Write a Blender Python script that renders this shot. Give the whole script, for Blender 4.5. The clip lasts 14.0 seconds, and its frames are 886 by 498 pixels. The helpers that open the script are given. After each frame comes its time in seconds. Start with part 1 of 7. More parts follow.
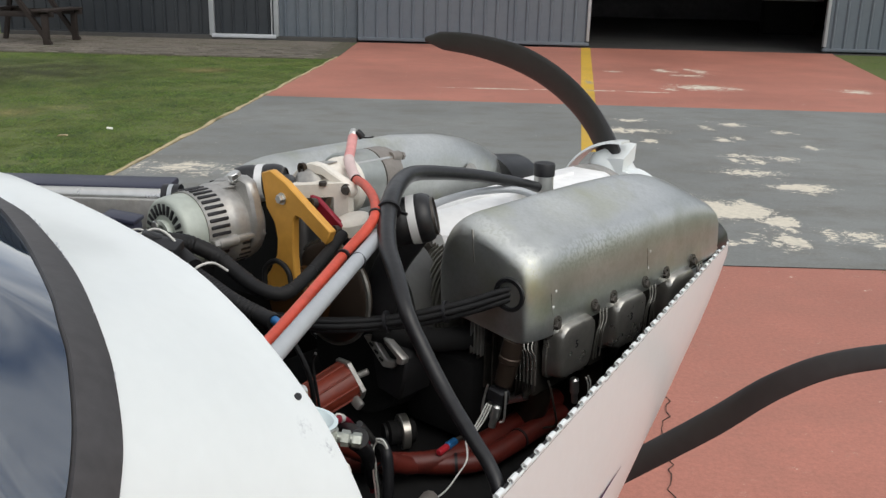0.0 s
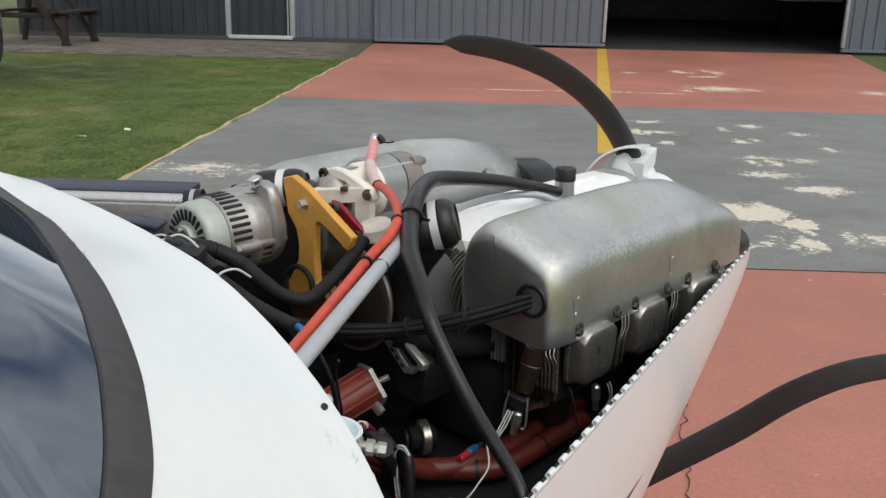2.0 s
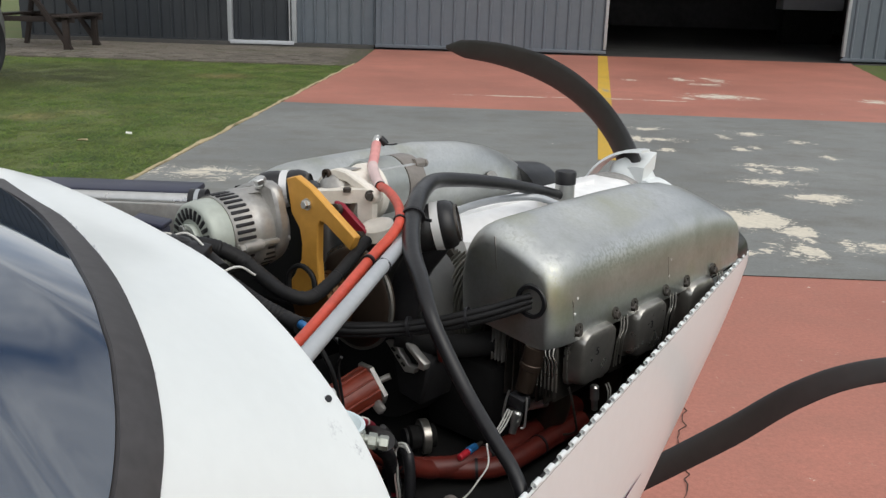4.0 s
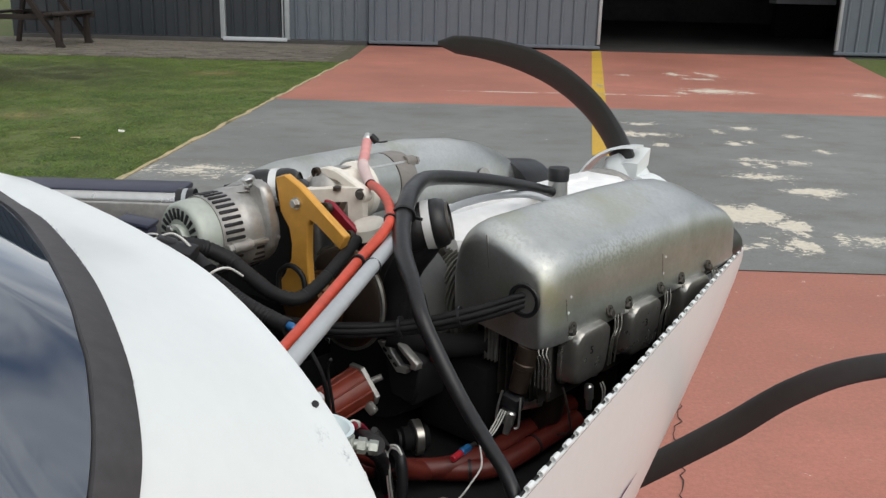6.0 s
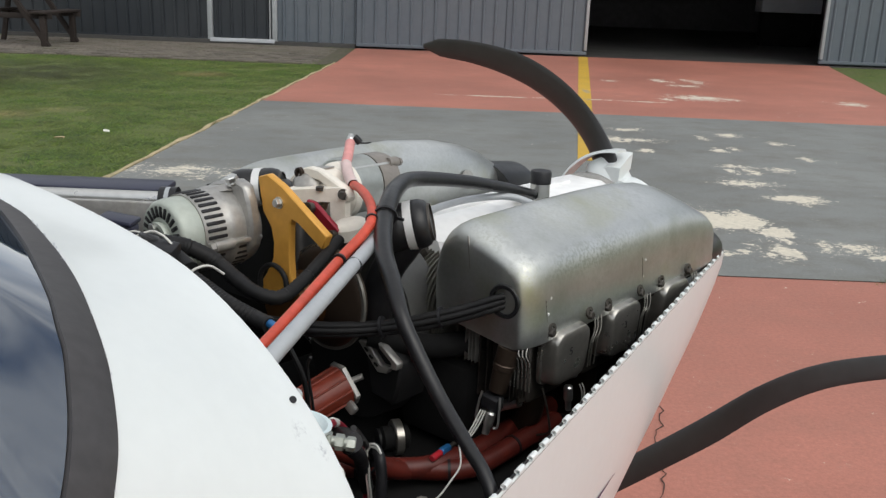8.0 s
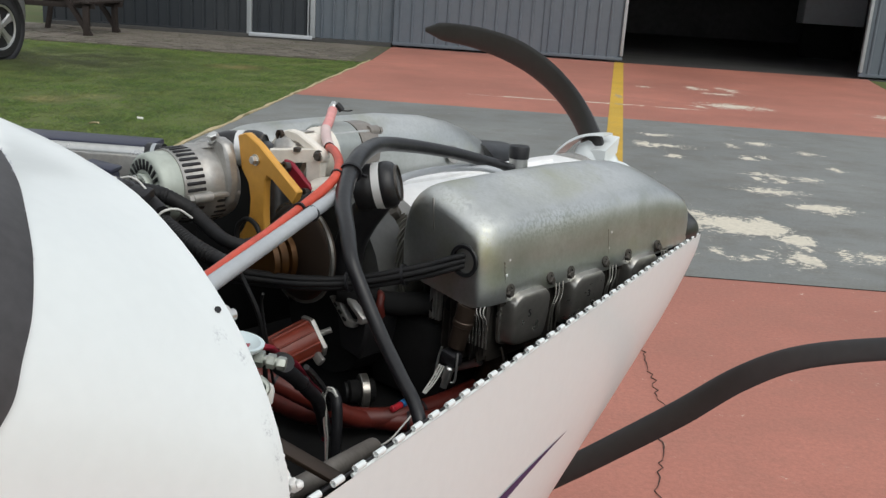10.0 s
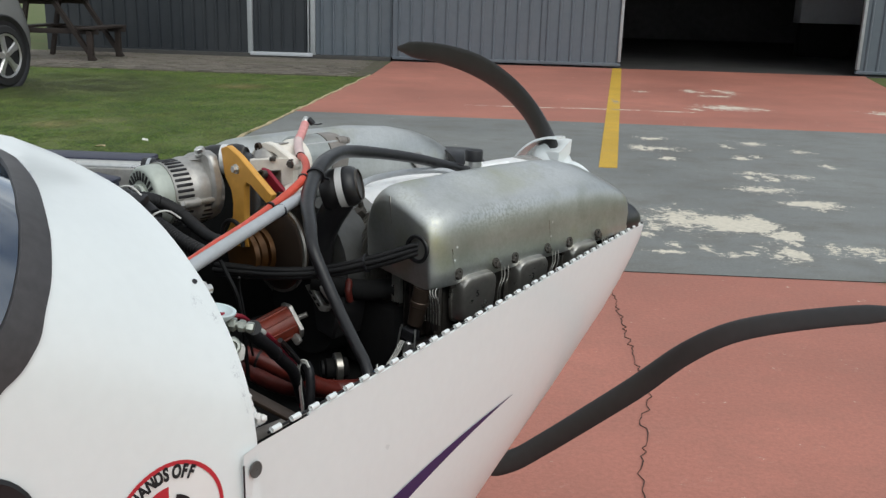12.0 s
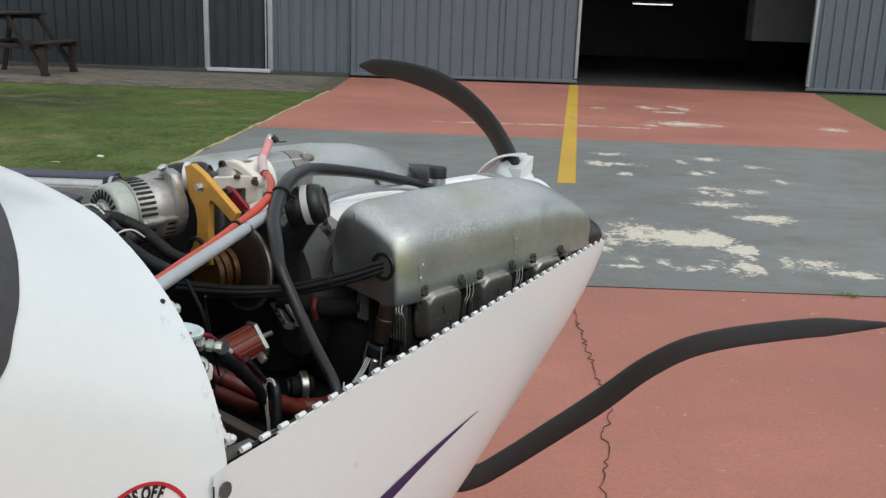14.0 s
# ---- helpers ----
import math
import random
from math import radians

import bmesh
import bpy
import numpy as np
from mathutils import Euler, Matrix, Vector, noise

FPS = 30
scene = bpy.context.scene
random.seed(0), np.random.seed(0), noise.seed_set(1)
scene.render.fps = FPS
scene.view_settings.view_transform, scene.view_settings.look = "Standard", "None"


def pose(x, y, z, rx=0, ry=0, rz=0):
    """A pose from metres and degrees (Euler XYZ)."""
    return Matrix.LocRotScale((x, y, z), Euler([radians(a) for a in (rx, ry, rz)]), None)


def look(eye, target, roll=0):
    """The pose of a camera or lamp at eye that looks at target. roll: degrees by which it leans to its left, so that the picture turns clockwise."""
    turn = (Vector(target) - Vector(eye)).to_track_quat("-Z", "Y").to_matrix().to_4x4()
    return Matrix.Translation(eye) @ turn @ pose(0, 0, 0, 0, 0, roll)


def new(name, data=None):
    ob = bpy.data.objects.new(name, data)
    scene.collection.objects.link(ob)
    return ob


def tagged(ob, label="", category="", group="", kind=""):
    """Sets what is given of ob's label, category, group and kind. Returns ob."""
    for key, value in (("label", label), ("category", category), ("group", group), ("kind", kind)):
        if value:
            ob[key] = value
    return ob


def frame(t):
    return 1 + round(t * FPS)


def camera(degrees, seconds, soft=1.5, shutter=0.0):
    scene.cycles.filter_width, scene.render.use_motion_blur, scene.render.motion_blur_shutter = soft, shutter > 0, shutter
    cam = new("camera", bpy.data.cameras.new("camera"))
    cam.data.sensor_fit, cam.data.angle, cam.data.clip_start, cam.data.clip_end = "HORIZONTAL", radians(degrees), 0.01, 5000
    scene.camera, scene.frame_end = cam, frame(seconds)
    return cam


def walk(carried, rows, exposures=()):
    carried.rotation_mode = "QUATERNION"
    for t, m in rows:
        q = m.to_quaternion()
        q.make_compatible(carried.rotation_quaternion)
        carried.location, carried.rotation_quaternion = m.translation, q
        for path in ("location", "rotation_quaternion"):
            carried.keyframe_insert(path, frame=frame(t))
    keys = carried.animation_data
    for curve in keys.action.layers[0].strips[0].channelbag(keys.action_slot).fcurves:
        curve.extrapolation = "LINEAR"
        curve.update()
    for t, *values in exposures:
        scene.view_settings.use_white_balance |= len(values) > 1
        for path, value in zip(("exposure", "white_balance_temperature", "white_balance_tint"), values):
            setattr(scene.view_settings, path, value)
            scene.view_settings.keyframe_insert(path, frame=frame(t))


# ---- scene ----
import itertools

cam = camera(51.1, 14.0, soft=1.4)
PATH = [
    (0, (0.013, 0.043, 1.315), (0.017, 1.961, 0.747), 1.4),
    (0.5, (0.009, 0.052, 1.318), (0.012, 1.971, 0.754), 1.7),
    (1, (0.01, 0.051, 1.317), (0.001, 1.97, 0.753), 1.6),
    (1.5, (0.008, 0.049, 1.318), (-0.018, 1.968, 0.757), 1.3),
    (2, (0.006, 0.047, 1.319), (-0.022, 1.965, 0.752), 1.3),
    (2.5, (0.006, 0.039, 1.316), (-0.022, 1.956, 0.747), 1.3),
    (3, (0.003, 0.034, 1.316), (-0.021, 1.955, 0.761), 1.8),
    (5.5, (0.008, 0.042, 1.318), (-0.026, 1.963, 0.764), 1.4),
    (6, (0.008, 0.047, 1.316), (-0.009, 1.966, 0.754), 1.4),
    (6.5, (0.006, 0.038, 1.314), (0.003, 1.958, 0.754), 1.8),
    (7, (0.01, 0.041, 1.315), (0.022, 1.961, 0.756), 2.1),
    (9.5, (0.015, 0.033, 1.313), (0.016, 1.957, 0.768), 2.6),
    (10, (0.085, -0.014, 1.289), (0.03, 1.908, 0.737), 3.8),
    (10.5, (0.14, -0.101, 1.294), (0.04, 1.817, 0.736), 2.9),
    (11, (0.162, -0.145, 1.312), (0.048, 1.777, 0.771), 2.2),
    (11.5, (0.159, -0.166, 1.313), (0.059, 1.761, 0.785), 1.5),
    (12, (0.155, -0.168, 1.31), (0.079, 1.759, 0.781), 1.7),
    (12.5, (0.146, -0.168, 1.311), (0.087, 1.76, 0.782), 1.7),
    (13, (0.146, -0.178, 1.312), (0.106, 1.751, 0.786), 1.6),
    (13.5, (0.143, -0.179, 1.312), (0.125, 1.755, 0.802), 1.6),
    (14, (0.147, -0.173, 1.313), (0.158, 1.765, 0.819), 2.0),
]
walk(cam, [(t, look(eye, target, roll)) for t, eye, target, roll in PATH], ((0, -0.09, 6500, 10), (9.5, -0.09, 6450, 9), (11, -0.18, 6250, 7), (14, -0.17, 6250, 7)))

# ---- world and light: bright, thinly clouded day, soft sun high behind the aircraft ----
SUN_ELEV, SUN_AZ = 50.0, 144.0
world = bpy.data.worlds.new("sky")
scene.world = world
world.use_nodes = True
wn, wl = world.node_tree.nodes, world.node_tree.links
wn.clear()
w_out = wn.new("ShaderNodeOutputWorld")
w_bg = wn.new("ShaderNodeBackground")
w_sky = wn.new("ShaderNodeTexSky")
w_sky.sky_type, w_sky.sun_disc = "NISHITA", False
w_sky.sun_elevation, w_sky.sun_rotation = radians(SUN_ELEV), radians(SUN_AZ)
w_sky.air_density, w_sky.dust_density, w_sky.ozone_density = 1.0, 3.0, 1.0
w_co = wn.new("ShaderNodeTexCoord")
w_map = wn.new("ShaderNodeMapping")
w_map.inputs["Scale"].default_value = (1.3, 1.3, 2.2)
w_noise = wn.new("ShaderNodeTexNoise")
w_noise.inputs["Scale"].default_value, w_noise.inputs["Detail"].default_value = 2.2, 3.0
w_ramp = wn.new("ShaderNodeValToRGB")
w_ramp.color_ramp.elements[0].position, w_ramp.color_ramp.elements[1].position = 0.25, 0.7
w_mix = wn.new("ShaderNodeMix")
w_mix.data_type = "RGBA"
w_mix.inputs[7].default_value = (9.7, 9.7, 9.5, 1)
wl.new(w_co.outputs["Generated"], w_map.inputs["Vector"])
wl.new(w_map.outputs[0], w_noise.inputs["Vector"])
wl.new(w_noise.outputs["Fac"], w_ramp.inputs[0])
wl.new(w_ramp.outputs[0], w_mix.inputs[0])
wl.new(w_sky.outputs[0], w_mix.inputs[6])
wl.new(w_mix.outputs[2], w_bg.inputs["Color"])
w_bg.inputs["Strength"].default_value = 0.12
wl.new(w_bg.outputs[0], w_out.inputs["Surface"])
sun = new("sun", bpy.data.lights.new("sun", "SUN"))
sun.data.energy, sun.data.angle, sun.data.color = 1.42, radians(60), (0.97, 0.985, 0.96)
sun_dir = Vector((math.sin(radians(SUN_AZ)) * math.cos(radians(SUN_ELEV)), math.cos(radians(SUN_AZ)) * math.cos(radians(SUN_ELEV)), math.sin(radians(SUN_ELEV))))
sun.matrix_world = look(sun_dir * 50, (0, 0, 0))


# ---- materials ----
def node_mat(name):
    m = bpy.data.materials.new(name)
    m.use_nodes = True
    n, l = m.node_tree.nodes, m.node_tree.links
    return m, n, l, n["Principled BSDF"]


def surface(name, color, rough=0.5, metal=0.0, var=0.15, stain=0.2, scale=40.0, big=5.0, bump=0.1, coat=0.0, dirt=None, rand=0.0):
    """A surface with fine grain and larger blotches; dirt is the colour that the blotches tend to."""
    m, n, l, b = node_mat(name)
    co = n.new("ShaderNodeTexCoord")
    fine, blot = n.new("ShaderNodeTexNoise"), n.new("ShaderNodeTexNoise")
    fine.inputs["Scale"].default_value, fine.inputs["Detail"].default_value = scale, 5
    blot.inputs["Scale"].default_value, blot.inputs["Detail"].default_value, blot.inputs["Roughness"].default_value = big, 6, 0.65
    l.new(co.outputs["Object"], fine.inputs["Vector"])
    l.new(co.outputs["Object"], blot.inputs["Vector"])
    ramp = n.new("ShaderNodeValToRGB")
    ramp.color_ramp.elements[0].position, ramp.color_ramp.elements[1].position = 0.42, 0.72
    l.new(blot.outputs["Fac"], ramp.inputs[0])
    amount = n.new("ShaderNodeMath")
    amount.operation = "MULTIPLY"
    amount.inputs[1].default_value = stain
    l.new(ramp.outputs[0], amount.inputs[0])
    mix = n.new("ShaderNodeMix")
    mix.data_type = "RGBA"
    d = dirt or tuple(c * 0.45 for c in color)
    mix.inputs[6].default_value, mix.inputs[7].default_value = (*color, 1), (*d, 1)
    l.new(amount.outputs[0], mix.inputs[0])
    hsv = n.new("ShaderNodeHueSaturation")
    rng = n.new("ShaderNodeMapRange")
    rng.inputs["From Min"].default_value, rng.inputs["From Max"].default_value = 0.25, 0.75
    rng.inputs["To Min"].default_value, rng.inputs["To Max"].default_value = 1 - var, 1 + var
    l.new(fine.outputs["Fac"], rng.inputs["Value"])
    if rand:
        info, mul, add = n.new("ShaderNodeObjectInfo"), n.new("ShaderNodeMath"), n.new("ShaderNodeMath")
        mul.operation, add.operation = "MULTIPLY_ADD", "MULTIPLY"
        mul.inputs[1].default_value, mul.inputs[2].default_value = rand, 1 - rand / 2
        l.new(info.outputs["Random"], mul.inputs[0])
        l.new(mul.outputs[0], add.inputs[0])
        l.new(rng.outputs[0], add.inputs[1])
        l.new(add.outputs[0], hsv.inputs["Value"])
    else:
        l.new(rng.outputs[0], hsv.inputs["Value"])
    l.new(mix.outputs[2], hsv.inputs["Color"])
    l.new(hsv.outputs[0], b.inputs["Base Color"])
    rr = n.new("ShaderNodeMapRange")
    rr.inputs["To Min"].default_value, rr.inputs["To Max"].default_value = max(0.02, rough - 0.1), min(1.0, rough + 0.14)
    l.new(blot.outputs["Fac"], rr.inputs["Value"])
    l.new(rr.outputs[0], b.inputs["Roughness"])
    b.inputs["Metallic"].default_value = metal
    b.inputs["Coat Weight"].default_value = coat
    b.inputs["Coat Roughness"].default_value = 0.12
    if bump:
        bp = n.new("ShaderNodeBump")
        bp.inputs["Strength"].default_value, bp.inputs["Distance"].default_value = bump, 0.002
        l.new(fine.outputs["Fac"], bp.inputs["Height"])
        l.new(bp.outputs[0], b.inputs["Normal"])
    return m


M = {
    "white": surface("white_paint", (0.757, 0.792, 0.788), 0.3, var=0.015, stain=0.06, scale=90, big=3, bump=0.02, coat=0.3, dirt=(0.6, 0.61, 0.58)),
    "frame": surface("charcoal_frame", (0.048, 0.045, 0.047), 0.5, var=0.2, stain=0.2, scale=120, big=9),
    "alloy": surface("cast_alloy", (0.4, 0.39, 0.37), 0.38, 0.65, var=0.15, stain=0.4, scale=140, big=18, bump=0.2, dirt=(0.25, 0.22, 0.18)),
    "case": surface("crankcase_silver", (0.9, 0.9, 0.89), 0.42, 0.0, var=0.06, stain=0.12, scale=60, big=9, bump=0.08),
    "steel": surface("bright_steel", (0.62, 0.62, 0.6), 0.28, 0.9, var=0.08, stain=0.15, scale=90, big=20, bump=0.05),
    "rocker": surface("oily_rocker_metal", (0.44, 0.425, 0.39), 0.27, 0.85, var=0.15, stain=0.4, scale=70, big=14, bump=0.1, dirt=(0.2, 0.17, 0.13)),
    "fin": surface("oily_fin_metal", (0.085, 0.077, 0.068), 0.42, 0.6, var=0.2, stain=0.5, scale=80, big=16, bump=0.1, dirt=(0.06, 0.045, 0.035)),
    "barrel": surface("grey_barrel_fin", (0.16, 0.155, 0.135), 0.42, 0.5, var=0.15, stain=0.5, scale=90, big=18, bump=0.1, dirt=(0.08, 0.072, 0.055)),
    "zinc": surface("dull_zinc", (0.4, 0.42, 0.38), 0.42, 0.85, var=0.2, stain=0.5, scale=200, big=60, bump=0.15, dirt=(0.2, 0.2, 0.16)),
    "rubber": surface("black_rubber", (0.0105, 0.0105, 0.0118), 0.33, var=0.25, stain=0.35, scale=150, big=20, dirt=(0.026, 0.0245, 0.023)),
    "black": surface("black_plastic", (0.016, 0.016, 0.018), 0.4, var=0.2, stain=0.3, scale=150, big=20),
    "loom": surface("dull_black_loom", (0.0095, 0.0095, 0.0105), 0.55, var=0.25, stain=0.4, scale=150, big=25, dirt=(0.022, 0.02, 0.018)),
    # near-black: the engine bay's shade is put into this colour
    "dark": surface("shade_black_metal", (0.007, 0.0068, 0.0068), 0.82, 0.0, var=0.25, stain=0.4, scale=60, big=12),
    # browned gold, made darker still for the shade below the leads
    "pulley": surface("browned_shaded_gold", (0.1, 0.043, 0.01), 0.33, 0.5, var=0.15, stain=0.9, scale=80, big=14, dirt=(0.035, 0.02, 0.012)),
    "motor": surface("satin_motor_grey", (0.4, 0.42, 0.4), 0.35, 0.6, var=0.08, stain=0.3, scale=120, big=14, bump=0.05),
    "bell": surface("brown_grey_casting", (0.27, 0.245, 0.22), 0.5, 0.4, var=0.15, stain=0.4, scale=160, big=20, bump=0.2),
    "cover": surface("pale_green_casting", (0.43, 0.465, 0.415), 0.45, 0.2, var=0.08, stain=0.4, scale=120, big=22, bump=0.1, dirt=(0.3, 0.31, 0.26)),
    "palepink": surface("greyed_pink_sleeve", (0.62, 0.48, 0.46), 0.5, var=0.1, stain=0.4, scale=120, big=30, dirt=(0.5, 0.3, 0.29)),
    "pumpred": surface("rusty_red_enamel", (0.2, 0.03, 0.014), 0.42, var=0.2, stain=0.5, scale=90, big=22, dirt=(0.1, 0.03, 0.02)),
    "wheel": surface("silver_wheel_paint", (0.55, 0.55, 0.54), 0.3, 0.75, var=0.08, stain=0.35, scale=60, big=8),
    "gold": surface("gold_anodised", (0.71, 0.36, 0.065), 0.4, 0.25, var=0.08, stain=0.25, scale=80, big=12, bump=0.06),
    "cable": surface("orange_red_cable", (0.6, 0.075, 0.04), 0.45, var=0.12, stain=0.35, scale=120, big=22, dirt=(0.25, 0.05, 0.03)),
    "pink": surface("faded_pink_sleeve", (0.66, 0.3, 0.28), 0.5, var=0.1, stain=0.3, scale=120, big=25, dirt=(0.6, 0.08, 0.1)),
    "redpart": surface("red_oxide_casting", (0.115, 0.016, 0.01), 0.45, var=0.2, stain=0.5, scale=90, big=15, dirt=(0.06, 0.012, 0.01)),
    "crimson": surface("crimson_plate", (0.27, 0.012, 0.03), 0.4, 0.2, var=0.1),
    "tube": surface("pale_mount_tube", (0.43, 0.45, 0.47), 0.35, 0.1, var=0.06, stain=0.25, scale=80, big=16, bump=0.03),
    "blue": surface("blue_fitting", (0.03, 0.17, 0.42), 0.35, 0.4),
    "navy": surface("blue_black_box", (0.028, 0.031, 0.055), 0.45, stain=0.3),
    "cream": surface("cream_alloy_block", (0.84, 0.79, 0.7), 0.42, 0.0, var=0.08, stain=0.3, scale=90, big=14, bump=0.05),
    "brown": surface("browned_stack", (0.06, 0.042, 0.031), 0.42, 0.6, stain=0.5, big=20),
    "cup": surface("pale_blue_cup", (0.62, 0.72, 0.74), 0.3, var=0.04, stain=0.1),
    "wire": surface("white_wire", (0.65, 0.64, 0.6), 0.5, var=0.05),
    "blade": surface("dark_composite_blade", (0.035, 0.034, 0.035), 0.42, var=0.12, stain=0.25, scale=60, big=6, dirt=(0.06, 0.058, 0.055)),
    "purple": surface("purple_vinyl", (0.018, 0.008, 0.085), 0.35, var=0.06, stain=0.1),
    "decalred": surface("decal_red", (0.46, 0.022, 0.035), 0.35, var=0.05, stain=0.1),
    "decalwhite": surface("decal_white", (0.78, 0.77, 0.75), 0.35, var=0.02, stain=0.05),
    "sheet": surface("grey_wall_sheet", (0.024, 0.029, 0.035), 0.46, var=0.06, stain=0.3, scale=8, big=0.7, bump=0.02, dirt=(0.066, 0.068, 0.07)),
    "sheet2": surface("pale_door_sheet", (0.112, 0.134, 0.158), 0.42, var=0.06, stain=0.25, scale=8, big=0.7, bump=0.02, dirt=(0.18, 0.185, 0.185)),
    "galv": surface("galvanised_rail", (0.4, 0.425, 0.44), 0.45, 0.2, var=0.08, stain=0.3, scale=12, big=2),
    "inside": surface("dim_hangar_lining", (0.17, 0.17, 0.175), 0.7, stain=0.4, scale=6, big=0.8),
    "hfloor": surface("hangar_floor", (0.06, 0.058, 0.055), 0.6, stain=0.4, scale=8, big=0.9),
    "cabinet": surface("grey_cabinet", (0.5, 0.52, 0.55), 0.45, var=0.04, stain=0.15, scale=12, big=2),
    "timber": surface("weathered_timber", (0.026, 0.0175, 0.014), 0.75, var=0.3, stain=0.5, scale=40, big=4, rand=0.4),
    "tyre": surface("tyre_rubber", (0.014, 0.014, 0.015), 0.75, stain=0.3, scale=60, big=8, dirt=(0.035, 0.033, 0.03)),
    "carpaint": surface("grey_car_paint", (0.24, 0.24, 0.23), 0.3, 0.3, var=0.03, stain=0.15, scale=60, big=2, coat=0.6),
    "carglass": surface("dark_car_glass", (0.02, 0.022, 0.025), 0.08, var=0.05, stain=0.1),
    "paver": surface("old_brick_paver", (0.14, 0.12, 0.1), 0.85, var=0.3, stain=0.8, scale=25, big=1.3, bump=0.4, dirt=(0.07, 0.075, 0.045), rand=0.7),
    "dirt": surface("paver_bed_dirt", (0.1, 0.085, 0.062), 0.95, var=0.35, stain=0.7, scale=14, big=2.5, dirt=(0.06, 0.075, 0.03)),
    "tan": surface("tan_edge_strip", (0.46, 0.37, 0.22), 0.8, var=0.25, stain=0.5, scale=18, big=4, dirt=(0.2, 0.2, 0.1)),
    "case_grey": surface("rear_case_grey", (0.1, 0.101, 0.098), 0.5, 0.35, var=0.12, stain=0.5, scale=70, big=14, bump=0.15, dirt=(0.07, 0.065, 0.055)),
    "band": surface("bright_clamp_steel", (0.78, 0.78, 0.77), 0.38, 0.4, var=0.05, stain=0.1, scale=90, big=20, bump=0.03),
    "crack": surface("dark_crack", (0.03, 0.022, 0.018), 0.95),
    "litter": surface("pale_litter", (0.75, 0.75, 0.68), 0.6),
}


def glass_mat():
    m, n, l, b = node_mat("sky_blue_screen")
    b.inputs["Base Color"].default_value = (0.025, 0.036, 0.055, 1)
    b.inputs["Roughness"].default_value = 0.05
    b.inputs["IOR"].default_value = 1.6
    b.inputs["Coat Weight"].default_value = 1.0
    b.inputs["Coat Roughness"].default_value = 0.02
    b.inputs["Coat IOR"].default_value = 1.95
    # these tints put the blue of the sky into the reflections
    b.inputs["Specular Tint"].default_value = (0.84, 0.92, 1.0, 1)
    b.inputs["Coat Tint"].default_value = (0.84, 0.91, 1.0, 1)
    return m


M["glass"] = glass_mat()


def hull_paint():
    """The white paint of the hull, rubbed grey in small smudges along its open edge."""
    m = surface("white_hull_paint", (0.757, 0.792, 0.788), 0.3, var=0.015, stain=0.06, scale=90, big=3, bump=0.02, coat=0.3, dirt=(0.6, 0.61, 0.58))
    n, l = m.node_tree.nodes, m.node_tree.links
    b = n["Principled BSDF"]
    paint = b.inputs["Base Color"].links[0].from_socket
    co, fine, wide = n.new("ShaderNodeTexCoord"), n.new("ShaderNodeTexNoise"), n.new("ShaderNodeTexNoise")
    for t, scale, detail in ((fine, 420, 4), (wide, 90, 3)):
        t.inputs["Scale"].default_value, t.inputs["Detail"].default_value, t.inputs["Roughness"].default_value = scale, detail, 0.7
        l.new(co.outputs["Object"], t.inputs["Vector"])
    last = None
    for c, r in (((0.3985, 0.3507, 1.006), (0.013, 0.0045, 0.017)), ((0.359, 0.339, 1.076), (0.014, 0.008, 0.012)), ((0.364, 0.3488, 1.066), (0.008, 0.005, 0.007)), ((0.39, 0.349, 1.03), (0.012, 0.005, 0.012))):
        sub, div, ln, mr = n.new("ShaderNodeVectorMath"), n.new("ShaderNodeVectorMath"), n.new("ShaderNodeVectorMath"), n.new("ShaderNodeMapRange")
        sub.operation, div.operation, ln.operation = "SUBTRACT", "DIVIDE", "LENGTH"
        sub.inputs[1].default_value, div.inputs[1].default_value = c, r
        mr.inputs["From Min"].default_value, mr.inputs["From Max"].default_value = 1.0, 0.1
        l.new(co.outputs["Object"], sub.inputs[0])
        l.new(sub.outputs[0], div.inputs[0])
        l.new(div.outputs[0], ln.inputs[0])
        l.new(ln.outputs["Value"], mr.inputs["Value"])
        if last is None:
            last = mr.outputs[0]
        else:
            k = n.new("ShaderNodeMath")
            k.operation = "MAXIMUM"
            l.new(last, k.inputs[0])
            l.new(mr.outputs[0], k.inputs[1])
            last = k.outputs[0]
    for t, lo, hi in ((fine, 0.46, 0.66), (wide, 0.4, 0.6)):
        ramp, k = n.new("ShaderNodeValToRGB"), n.new("ShaderNodeMath")
        ramp.color_ramp.elements[0].position, ramp.color_ramp.elements[1].position = lo, hi
        k.operation = "MULTIPLY"
        l.new(t.outputs["Fac"], ramp.inputs[0])
        l.new(ramp.outputs[0], k.inputs[0])
        l.new(last, k.inputs[1])
        last = k.outputs[0]
    mix = n.new("ShaderNodeMix")
    mix.data_type = "RGBA"
    mix.inputs[7].default_value = (0.2, 0.21, 0.25, 1)
    l.new(last, mix.inputs[0])
    l.new(paint, mix.inputs[6])
    l.new(mix.outputs[2], b.inputs["Base Color"])
    return m


M["hull"] = hull_paint()


